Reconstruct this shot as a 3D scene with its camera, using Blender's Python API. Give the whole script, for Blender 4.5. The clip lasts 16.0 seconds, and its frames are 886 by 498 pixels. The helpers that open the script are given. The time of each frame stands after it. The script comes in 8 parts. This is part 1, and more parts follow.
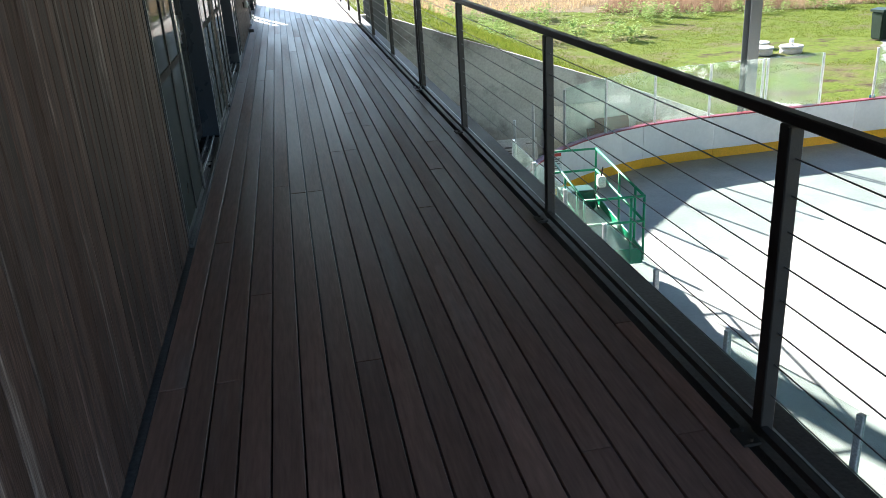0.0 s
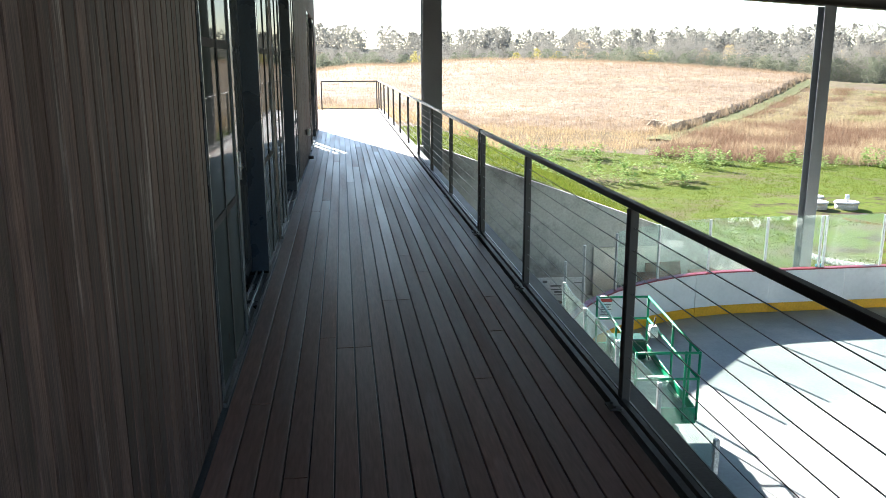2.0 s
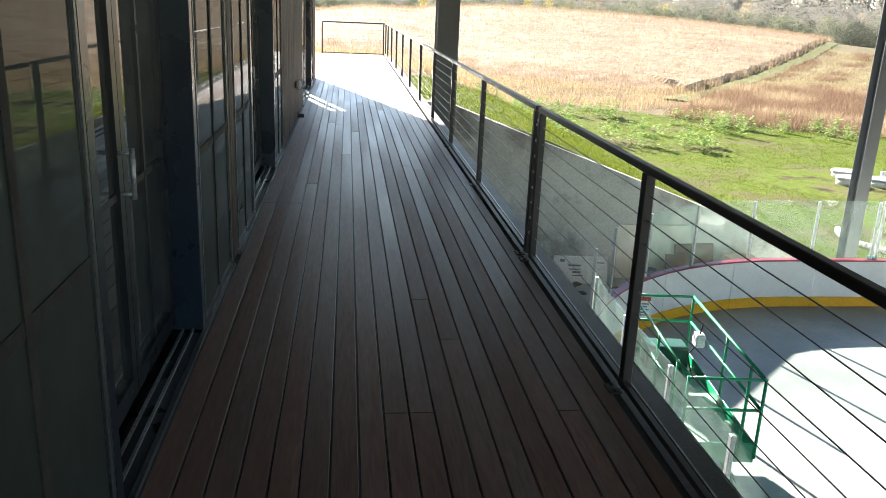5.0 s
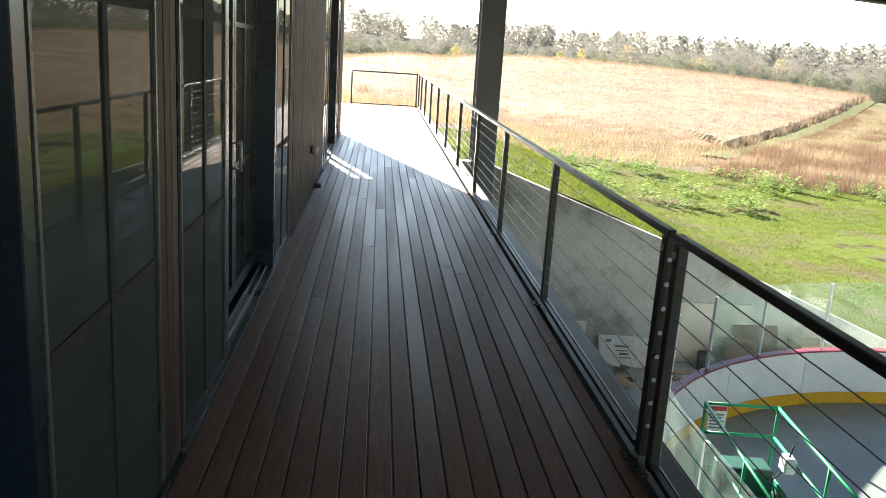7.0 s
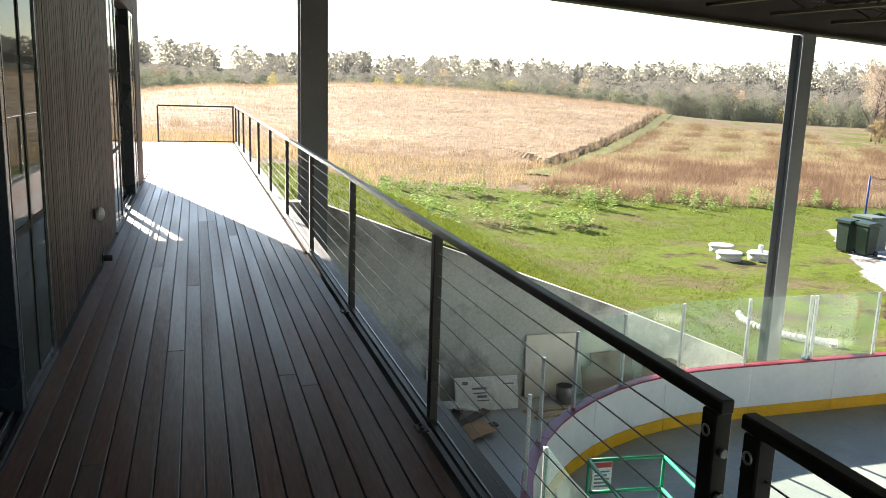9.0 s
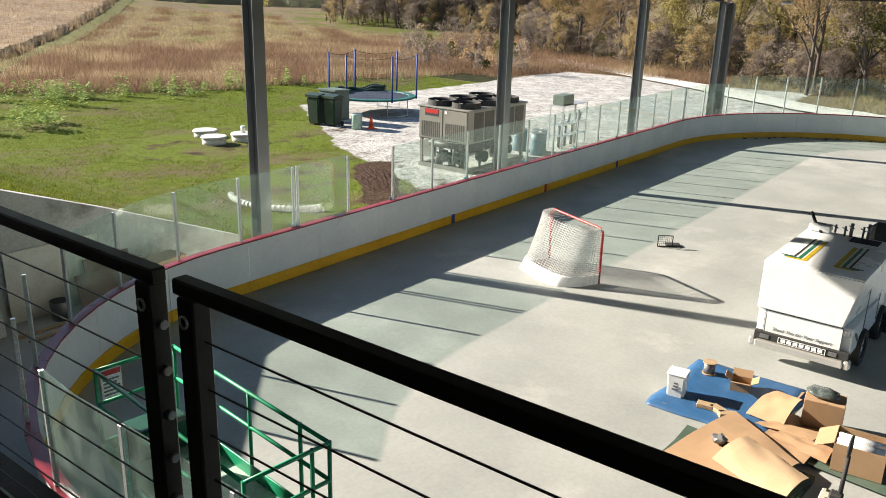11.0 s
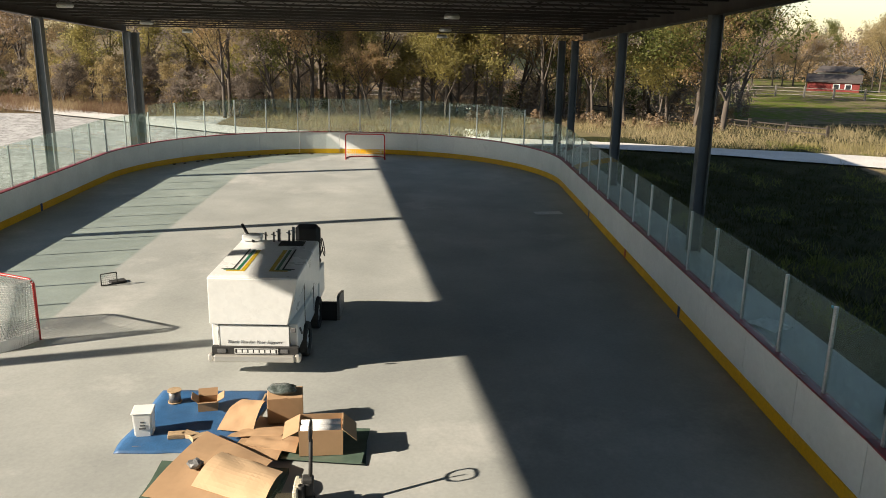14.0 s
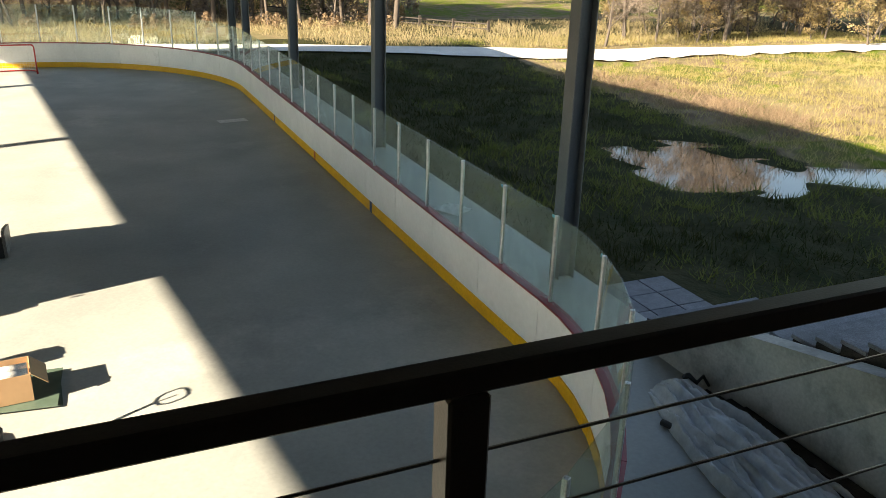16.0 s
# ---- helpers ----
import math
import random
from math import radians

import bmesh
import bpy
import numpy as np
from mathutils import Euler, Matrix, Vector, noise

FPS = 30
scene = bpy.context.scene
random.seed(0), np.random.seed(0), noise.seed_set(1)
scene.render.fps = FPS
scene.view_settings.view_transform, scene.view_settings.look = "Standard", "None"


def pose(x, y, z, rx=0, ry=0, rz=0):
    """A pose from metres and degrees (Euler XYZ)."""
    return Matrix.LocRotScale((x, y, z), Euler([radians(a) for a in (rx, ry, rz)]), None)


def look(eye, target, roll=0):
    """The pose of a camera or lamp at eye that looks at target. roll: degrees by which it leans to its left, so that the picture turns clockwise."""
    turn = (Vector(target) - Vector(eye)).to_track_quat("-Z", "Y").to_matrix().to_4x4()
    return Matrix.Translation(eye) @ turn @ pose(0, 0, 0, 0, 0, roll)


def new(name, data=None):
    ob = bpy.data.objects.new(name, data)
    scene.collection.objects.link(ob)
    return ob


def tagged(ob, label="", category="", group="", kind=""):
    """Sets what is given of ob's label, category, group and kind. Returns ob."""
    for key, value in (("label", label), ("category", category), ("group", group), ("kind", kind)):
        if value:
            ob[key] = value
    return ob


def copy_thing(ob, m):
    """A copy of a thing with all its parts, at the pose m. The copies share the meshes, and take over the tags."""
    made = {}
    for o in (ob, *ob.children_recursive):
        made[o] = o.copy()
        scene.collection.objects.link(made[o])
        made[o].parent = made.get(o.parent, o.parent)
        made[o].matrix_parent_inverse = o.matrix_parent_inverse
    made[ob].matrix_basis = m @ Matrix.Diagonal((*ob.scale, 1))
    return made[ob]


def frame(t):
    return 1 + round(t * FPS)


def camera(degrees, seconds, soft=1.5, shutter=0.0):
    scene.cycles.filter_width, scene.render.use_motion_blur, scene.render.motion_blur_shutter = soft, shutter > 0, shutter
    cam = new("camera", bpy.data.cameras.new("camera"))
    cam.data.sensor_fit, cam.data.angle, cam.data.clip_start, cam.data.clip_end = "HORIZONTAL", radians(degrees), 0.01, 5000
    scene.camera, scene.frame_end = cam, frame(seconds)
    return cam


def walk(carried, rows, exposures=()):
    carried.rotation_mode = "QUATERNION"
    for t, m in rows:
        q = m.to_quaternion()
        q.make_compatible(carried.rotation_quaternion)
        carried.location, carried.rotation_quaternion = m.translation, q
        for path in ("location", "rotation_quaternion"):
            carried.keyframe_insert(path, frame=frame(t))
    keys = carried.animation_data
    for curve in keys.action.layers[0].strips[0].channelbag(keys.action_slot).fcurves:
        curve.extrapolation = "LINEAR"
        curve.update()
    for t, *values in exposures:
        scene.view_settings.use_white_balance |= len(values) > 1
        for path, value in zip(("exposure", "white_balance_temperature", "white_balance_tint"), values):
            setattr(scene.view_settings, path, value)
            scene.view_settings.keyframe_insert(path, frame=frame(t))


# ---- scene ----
cam = camera(57.59, 16.0, 0.6)
PATH = [
    (0, look((0.693, 0.320, 1.603), (3.790, 18.623, -5.840), -3.82)),
    (0.5, look((0.735, 0.365, 1.643), (2.886, 19.248, -4.588), -3.10)),
    (1, look((0.752, 0.405, 1.674), (2.800, 19.609, -3.524), -2.11)),
    (1.5, look((0.737, 0.522, 1.687), (2.714, 19.819, -3.184), -1.01)),
    (2, look((0.659, 0.734, 1.707), (3.025, 20.076, -2.797), -0.20)),
    (2.5, look((0.626, 0.939, 1.679), (2.940, 20.252, -2.976), 0.57)),
    (3, look((0.691, 1.303, 1.692), (2.874, 20.559, -3.254), 2.15)),
    (3.5, look((0.677, 1.771, 1.656), (2.889, 21.084, -3.046), 3.44)),
    (3.7, look((0.656, 1.941, 1.673), (3.045, 21.075, -3.635), 2.26)),
    (5.8, look((0.762, 3.805, 1.668), (3.176, 22.806, -4.090), 3.11)),
    (6, look((0.733, 4.020, 1.653), (3.223, 23.163, -3.578), 3.55)),
    (6.5, look((0.713, 4.472, 1.674), (3.456, 23.584, -3.543), 2.02)),
    (7, look((0.763, 4.909, 1.708), (2.503, 24.275, -2.975), 3.74)),
    (7.5, look((0.742, 5.361, 1.702), (1.880, 24.900, -2.411), 3.31)),
    (8, look((0.753, 5.762, 1.691), (2.070, 25.216, -2.758), 2.41)),
    (8.5, look((0.835, 6.134, 1.704), (2.254, 25.610, -2.617), 3.53)),
    (9, look((0.868, 6.448, 1.718), (6.671, 25.191, -2.157), 1.84)),
    (9.5, look((0.928, 6.550, 1.705), (10.250, 23.675, -2.747), 1.69)),
    (10, look((0.958, 6.526, 1.681), (12.328, 21.831, -4.359), 1.18)),
    (10.2, look((0.973, 6.519, 1.675), (13.295, 20.986, -4.560), 1.43)),
    (12.3, pose(1.220, 6.348, 1.593, 73.22, -0.65, -68.46)),
    (12.5, pose(1.240, 6.338, 1.598, 73.21, -0.73, -71.15)),
    (13, pose(1.268, 6.297, 1.575, 74.35, -1.12, -78.65)),
    (13.5, pose(1.285, 6.257, 1.561, 74.73, -1.42, -85.51)),
    (14, pose(1.297, 6.213, 1.563, 75.01, -1.01, -91.35)),
    (14.5, pose(1.294, 6.187, 1.571, 75.02, -0.80, -97.48)),
    (15, pose(1.311, 6.133, 1.558, 74.50, -0.97, -103.74)),
    (15.5, pose(1.290, 6.150, 1.542, 71.43, -0.53, -107.96)),
    (16, pose(1.228, 6.180, 1.525, 68.88, -1.59, -113.53)),
]
walk(cam, PATH, [(0.0, 2.58, 5800, 9), (0.5, 2.75, 5750, 9), (1.2, 2.82, 5700, 9), (2.5, 2.47, 5700, 9), (3.7, 2.47, 5900, 9), (6.0, 2.82, 6150, 10), (7.5, 2.6, 6250, 10), (8.5, 2.47, 6250, 10), (9.2, 2.32, 6350, 10), (9.7, 2.06, 6400, 10), (10.2, 1.92, 6400, 10), (12.3, 1.1, 6550, 10),
                 (14.5, 1.3, 6800, 10), (15.2, 1.65, 6950, 10), (16.0, 2.3, 7500, 9)])
# ---------- world, sun ----------
SUN_EL = radians(25.1)
SUN_AZ = radians(-16.3)      # from +y towards +x
world = bpy.data.worlds.new("sky")
scene.world = world
world.use_nodes = True
wt = world.node_tree
sky = wt.nodes.new("ShaderNodeTexSky")
sky.sky_type = "NISHITA"
sky.sun_disc = False
sky.sun_elevation = SUN_EL
sky.sun_rotation = SUN_AZ
sky.air_density, sky.dust_density, sky.ozone_density = 1.0, 0.25, 1.0
wt.links.new(sky.outputs[0], wt.nodes["Background"].inputs[0])
wt.nodes["Background"].inputs[1].default_value = 0.063
sun = new("sun", bpy.data.lights.new("sun", "SUN"))
sun.data.energy, sun.data.angle, sun.data.color = 5.0, radians(0.55), (1.0, 0.90, 0.765)
ray = Vector((-math.sin(SUN_AZ) * math.cos(SUN_EL), -math.cos(SUN_AZ) * math.cos(SUN_EL), -math.sin(SUN_EL)))
sun.matrix_world = Matrix.Translation((0, 40, 40)) @ ray.to_track_quat("-Z", "Y").to_matrix().to_4x4()

# ---------- materials ----------
MATS = {}


def glancing(n, link, least, gain, power):
    lw = n.new("ShaderNodeLayerWeight")
    lw.inputs[0].default_value = 0.5
    pw = n.new("ShaderNodeMath")
    pw.operation = "POWER"
    pw.inputs[1].default_value = power
    link(lw.outputs["Facing"], pw.inputs[0])
    ma = n.new("ShaderNodeMath")
    ma.operation = "MULTIPLY_ADD"
    ma.inputs[1].default_value, ma.inputs[2].default_value = gain, least
    link(pw.outputs[0], ma.inputs[0])
    return ma.outputs[0]


def mat(name, a, b=None, rough=0.6, metal=0.0, scale=8.0, stretch=(1, 1, 1), bump=0.15, fine=60.0, fine_amount=0.35,
        rough_var=0.12, island=0.0, c=None, c_scale=1.3, c_low=0.55, spec=0.5, coat=0.0, sheen=None):
    """Two-tone noise at two scales, stains of a third tone, fine bump; island: brightness spread from piece to piece."""
    m = bpy.data.materials.new(name)
    m.use_nodes = True
    t = m.node_tree
    n, link = t.nodes, t.links.new
    p = n["Principled BSDF"]
    b = b or tuple(v * 0.75 for v in a)
    co = n.new("ShaderNodeTexCoord")
    mp = n.new("ShaderNodeMapping")
    mp.inputs["Scale"].default_value = stretch
    link(co.outputs["Object"], mp.inputs[0])
    src = mp.outputs[0]
    info = n.new("ShaderNodeObjectInfo")
    if island:
        add = n.new("ShaderNodeVectorMath")
        mul = n.new("ShaderNodeVectorMath")
        mul.operation = "SCALE"
        link(info.outputs["Random"], mul.inputs["Scale"])
        mul.inputs[0].default_value = (37.0, 23.0, 11.0)
        link(mp.outputs[0], add.inputs[0])
        link(mul.outputs[0], add.inputs[1])
        src = add.outputs[0]
    big = n.new("ShaderNodeTexNoise")
    big.inputs["Scale"].default_value, big.inputs["Detail"].default_value = scale, 6
    small = n.new("ShaderNodeTexNoise")
    small.inputs["Scale"].default_value, small.inputs["Detail"].default_value = fine, 4
    for q in (big, small):
        link(src, q.inputs["Vector"])
    r1 = n.new("ShaderNodeMapRange")
    r1.inputs[1].default_value, r1.inputs[2].default_value = 0.32, 0.68
    link(big.outputs[0], r1.inputs[0])
    mixa = n.new("ShaderNodeMix")
    mixa.data_type = "RGBA"
    mixa.inputs[6].default_value, mixa.inputs[7].default_value = (*a, 1), (*b, 1)
    link(r1.outputs[0], mixa.inputs[0])
    out = mixa.outputs[2]
    if c:
        st = n.new("ShaderNodeTexNoise")
        st.inputs["Scale"].default_value, st.inputs["Detail"].default_value = c_scale, 8
        st.inputs["Roughness"].default_value = 0.65
        link(src, st.inputs["Vector"])
        r3 = n.new("ShaderNodeMapRange")
        r3.inputs[1].default_value, r3.inputs[2].default_value = c_low, c_low + 0.14
        link(st.outputs[0], r3.inputs[0])
        mixc = n.new("ShaderNodeMix")
        mixc.data_type = "RGBA"
        mixc.inputs[7].default_value = (*c, 1)
        link(r3.outputs[0], mixc.inputs[0])
        link(out, mixc.inputs[6])
        out = mixc.outputs[2]
    # fine grain
    hs = n.new("ShaderNodeHueSaturation")
    r2 = n.new("ShaderNodeMapRange")
    r2.inputs[1].default_value, r2.inputs[2].default_value = 0.25, 0.75
    r2.inputs[3].default_value, r2.inputs[4].default_value = 1 - fine_amount, 1 + fine_amount
    link(small.outputs[0], r2.inputs[0])
    val = r2.outputs[0]
    if island:
        r4 = n.new("ShaderNodeMapRange")
        r4.inputs[3].default_value, r4.inputs[4].default_value = 1 - island, 1 + island
        link(info.outputs["Random"], r4.inputs[0])
        mm = n.new("ShaderNodeMath")
        mm.operation = "MULTIPLY"
        link(val, mm.inputs[0])
        link(r4.outputs[0], mm.inputs[1])
        val = mm.outputs[0]
    link(val, hs.inputs["Value"])
    link(out, hs.inputs["Color"])
    link(hs.outputs[0], p.inputs["Base Color"])
    rr = n.new("ShaderNodeMapRange")
    rr.inputs[3].default_value, rr.inputs[4].default_value = max(0.02, rough - rough_var), min(1, rough + rough_var)
    link(big.outputs[0], rr.inputs[0])
    link(rr.outputs[0], p.inputs["Roughness"])
    p.inputs["Metallic"].default_value = metal
    p.inputs["Specular IOR Level"].default_value = spec
    p.inputs["Coat Weight"].default_value = coat
    if bump:
        bp = n.new("ShaderNodeBump")
        bp.inputs["Strength"].default_value, bp.inputs["Distance"].default_value = bump, 0.01
        link(small.outputs[0], bp.inputs["Height"])
        link(bp.outputs[0], p.inputs["Normal"])
    if sheen:
        # gloss that grows towards a glancing view: (least, gain, power, roughness)
        p.inputs["Specular IOR Level"].default_value = 0.0
        gl = n.new("ShaderNodeBsdfGlossy")
        gl.inputs["Roughness"].default_value = sheen[3]
        gl.inputs["Color"].default_value = (0.84, 0.84, 0.82, 1)
        if bump:
            link(bp.outputs[0], gl.inputs["Normal"])
        mx = n.new("ShaderNodeMixShader")
        gloss = glancing(n, link, *sheen[:3])
        if island:
            # worn and well-oiled pieces differ in gloss, and each has dull blotches
            tw = n.new("ShaderNodeMath")
            tw.operation = "MULTIPLY"
            tw.inputs[1].default_value = 7.31
            fr_ = n.new("ShaderNodeMath")
            fr_.operation = "FRACT"
            r5 = n.new("ShaderNodeMapRange")
            r5.inputs[3].default_value, r5.inputs[4].default_value = 0.93, 1.07
            r6 = n.new("ShaderNodeMapRange")
            r6.inputs[1].default_value, r6.inputs[2].default_value = 0.35, 0.65
            r6.inputs[3].default_value, r6.inputs[4].default_value = 0.6, 1.4
            link(info.outputs["Random"], tw.inputs[0])
            link(tw.outputs[0], fr_.inputs[0])
            link(fr_.outputs[0], r5.inputs[0])
            link(big.outputs[0], r6.inputs[0])
            for q in (r5.outputs[0], r6.outputs[0]):
                mu = n.new("ShaderNodeMath")
                mu.operation = "MULTIPLY"
                mu.use_clamp = True
                link(gloss, mu.inputs[0])
                link(q, mu.inputs[1])
                gloss = mu.outputs[0]
        link(gloss, mx.inputs[0])
        link(p.outputs[0], mx.inputs[1])
        link(gl.outputs[0], mx.inputs[2])
        link(mx.outputs[0], n["Material Output"].inputs[0])
    MATS[name] = m
    return m


def glass(name, tint, mirror=(0.03, 0.55, 4.5), rough=0.02, dirt_glare=0.1, dirt_glare_colour=(0.7, 0.75, 0.75)):
    """A thin pane: straight-through tinted light, Fresnel mirror gloss, a film for dirt and, on windows, painted
    reflection.
    """
    m = bpy.data.materials.new(name)
    m.use_nodes = True
    t = m.node_tree
    n, link = t.nodes, t.links.new
    n.remove(n["Principled BSDF"])
    out = n["Material Output"]
    tr = n.new("ShaderNodeBsdfTransparent")
    tr.inputs[0].default_value = (*tint, 1)
    gl = n.new("ShaderNodeBsdfGlossy")
    gl.inputs["Roughness"].default_value = rough
    mx = n.new("ShaderNodeMixShader")
    link(glancing(n, link, *mirror), mx.inputs[0])
    link(tr.outputs[0], mx.inputs[1])
    link(gl.outputs[0], mx.inputs[2])
    df = n.new("ShaderNodeBsdfDiffuse")
    df.inputs[0].default_value = (*dirt_glare_colour, 1)
    co = n.new("ShaderNodeTexCoord")
    nz = n.new("ShaderNodeTexNoise")
    nz.inputs["Scale"].default_value, nz.inputs["Detail"].default_value = 3.0, 8
    nz.inputs["Roughness"].default_value = 0.7
    link(co.outputs["Object"], nz.inputs["Vector"])
    r = n.new("ShaderNodeMapRange")
    r.inputs[1].default_value, r.inputs[2].default_value = 0.35, 0.75
    r.inputs[3].default_value, r.inputs[4].default_value = dirt_glare * 0.35, dirt_glare * 1.9
    link(nz.outputs[0], r.inputs[0])
    m2 = n.new("ShaderNodeMixShader")
    link(r.outputs[0], m2.inputs[0])
    link(mx.outputs[0], m2.inputs[1])
    link(df.outputs[0], m2.inputs[2])
    link(m2.outputs[0], out.inputs[0])
    MATS[name] = m
    return m


M_DECK = mat("deck_wood", (0.40, 0.234, 0.173), (0.262, 0.154, 0.116), sheen=(0.014, 0.74, 3.9, 0.42), rough=0.5, scale=3.0, stretch=(1, 0.1, 1), fine=70, fine_amount=0.22,
             bump=0.07, island=0.12, c=(0.35, 0.26, 0.215), c_scale=2.2, c_low=0.57, rough_var=0.3)
M_CLAD = mat("cladding_wood", (0.158, 0.104, 0.088), (0.047, 0.032, 0.029), rough=0.62, sheen=(0.01, 0.18, 4.0, 0.5), scale=16, stretch=(1, 1, 0.045), fine=230, fine_amount=0.5,
             bump=0.5, island=0.32, c=(0.42, 0.355, 0.325), c_scale=13, c_low=0.6)
M_STEEL = mat("black_steel", (0.034, 0.031, 0.03), (0.043, 0.039, 0.037), rough=0.42, fine=200, fine_amount=0.15, bump=0.05)
M_CABLE = mat("steel_cable", (0.20, 0.20, 0.20), rough=0.4, metal=0.8, bump=0.1, fine=300)
M_FASCIA = mat("brown_channel_paint", (0.085, 0.072, 0.064), (0.06, 0.052, 0.047), rough=0.5, metal=0.2, scale=2, c=(0.05, 0.045, 0.042), c_low=0.6)
M_SILL = mat("grey_sill_metal", (0.13, 0.133, 0.135), (0.09, 0.093, 0.096), rough=0.42, metal=0.3, scale=2, c=(0.06, 0.06, 0.06), c_low=0.6)
M_COLUMN = mat("column_grey_paint", (0.125, 0.135, 0.14), (0.105, 0.113, 0.118), rough=0.45, scale=1.5, fine=30, fine_amount=0.1, bump=0.05)
M_ROOFSTEEL = mat("roof_dark_steel", (0.05, 0.043, 0.04), (0.034, 0.03, 0.028), rough=0.55, scale=1.5, bump=0.05)
M_DECKING = mat("roof_decking", (0.075, 0.068, 0.062), (0.055, 0.05, 0.046), rough=0.6, metal=0.2, scale=1.0, bump=0.05)
M_SLAB = mat("rink_concrete", (0.395, 0.403, 0.378), (0.295, 0.305, 0.288), rough=0.55, scale=0.5, fine=18, fine_amount=0.08, bump=0.06,
             c=(0.47, 0.468, 0.44), c_scale=0.3, c_low=0.54)
M_BOARD = mat("white_board_plastic", (0.80, 0.81, 0.80), (0.72, 0.735, 0.73), rough=0.38, scale=1.2, fine=12, fine_amount=0.04, bump=0.02,
              c=(0.60, 0.61, 0.60), c_scale=1.4, c_low=0.64)
M_KICK = mat("yellow_kick_plate", (0.80, 0.44, 0.012), (0.72, 0.385, 0.010), rough=0.45, scale=2, fine=20, fine_amount=0.1, bump=0.03)
M_REDCAP = mat("red_cap_rail", (0.27, 0.018, 0.032), (0.20, 0.014, 0.024), rough=0.4, scale=2, fine_amount=0.1, bump=0.02)
M_BLUE = mat("blue_marker", (0.02, 0.05, 0.22), rough=0.5, bump=0.02)
M_RED = mat("red_paint", (0.50, 0.03, 0.03), rough=0.4, bump=0.02)
M_ALU = mat("aluminium_post", (0.62, 0.64, 0.65), (0.5, 0.52, 0.53), rough=0.35, metal=0.6, bump=0.03)
M_CONC = mat("retaining_concrete", (0.55, 0.54, 0.51), (0.42, 0.415, 0.39), rough=0.85, scale=0.9, fine=22, fine_amount=0.14, bump=0.2,
             c=(0.22, 0.215, 0.20), c_scale=0.7, c_low=0.5)
M_GLASS = glass("tempered_glass", (0.925, 0.988, 0.968), mirror=(0.055, 0.6, 4.5), rough=0.0, dirt_glare=0.075, dirt_glare_colour=(0.62, 0.78, 0.71))
# film is dirt plus a grey sky reflection painted into its colour
M_WINGLASS = glass("window_glass", (0.16, 0.20, 0.20), mirror=(0.05, 0.75, 2.6), dirt_glare=0.2, dirt_glare_colour=(0.22, 0.25, 0.24))
M_CLEAR = glass("clear_window_glass", (0.86, 0.88, 0.86), dirt_glare=0.02)
M_WING = mat("dark_tinted_panel", (0.072, 0.087, 0.08), (0.053, 0.067, 0.062), rough=0.2, scale=1.2, fine=6, fine_amount=0.1, bump=0.0, sheen=(0.03, 0.22, 3.0, 0.015))
M_FRAME = mat("window_frame_dark", (0.018, 0.02, 0.024), (0.026, 0.028, 0.032), rough=0.3, scale=3, fine=150, fine_amount=0.15, bump=0.04)
M_FRAMEBLUE = mat("jamb_blue_film", (0.010, 0.017, 0.030), (0.014, 0.026, 0.042), rough=0.28, scale=2, bump=0.04)
# near-black: the unlit rooms' shade is in the colour; also backing and bars
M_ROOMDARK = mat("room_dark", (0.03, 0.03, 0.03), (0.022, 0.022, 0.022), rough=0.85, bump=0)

# ---------- mesh helpers ----------


def box(bm, lo, hi, bevel=0.0, m=None):
    x0, y0, z0 = lo
    x1, y1, z1 = hi
    vs = [bm.verts.new(q) for q in ((x0, y0, z0), (x1, y0, z0), (x1, y1, z0), (x0, y1, z0), (x0, y0, z1), (x1, y0, z1), (x1, y1, z1), (x0, y1, z1))]
    fs = [bm.faces.new([vs[i] for i in f]) for f in ((3, 2, 1, 0), (4, 5, 6, 7), (0, 1, 5, 4), (1, 2, 6, 5), (2, 3, 7, 6), (3, 0, 4, 7))]
    if bevel:
        es = {e for f in fs for e in f.edges}
        r = bmesh.ops.bevel(bm, geom=list(es), offset=bevel, segments=1, affect="EDGES")
        vs = list({v for f in r["faces"] for v in f.verts} | {v for v in vs if v.is_valid})
    if m is not None:
        bmesh.ops.transform(bm, matrix=m, verts=[v for v in vs if v.is_valid])
    return vs


def tube(bm, pts, r, seg=8, r_end=None, caps=True):
    """A round bar along points; r_end tapers it."""
    pts = [Vector(p) for p in pts]
    rings = []
    prev = None
    for i, p in enumerate(pts):
        d = (pts[min(i + 1, len(pts) - 1)] - pts[max(i - 1, 0)]).normalized()
        if prev is None:
            u = d.orthogonal().normalized()
        else:
            u = (prev - d * prev.dot(d)).normalized()
        prev = u
        w = d.cross(u)
        k = r if r_end is None else r + (r_end - r) * i / (len(pts) - 1)
        rings.append([bm.verts.new(p + (u * math.cos(a) + w * math.sin(a)) * k) for a in [2 * math.pi * j / seg for j in range(seg)]])
    for a, b in zip(rings, rings[1:]):
        for j in range(seg):
            f = bm.faces.new((a[j], a[(j + 1) % seg], b[(j + 1) % seg], b[j]))
            f.smooth = seg > 5
    if caps:
        bm.faces.new(rings[0][::-1])
        bm.faces.new(rings[-1])
    return rings


def prism(bm, poly, z0, z1, m=None):
    """A flat outline (x, y) raised from z0 to z1."""
    a = [bm.verts.new((x, y, z0)) for x, y in poly]
    b = [bm.verts.new((x, y, z1)) for x, y in poly]
    k = len(poly)
    bm.faces.new(a[::-1])
    bm.faces.new(b)
    for i in range(k):
        bm.faces.new((a[i], a[(i + 1) % k], b[(i + 1) % k], b[i]))
    if m is not None:
        bmesh.ops.transform(bm, matrix=m, verts=a + b)


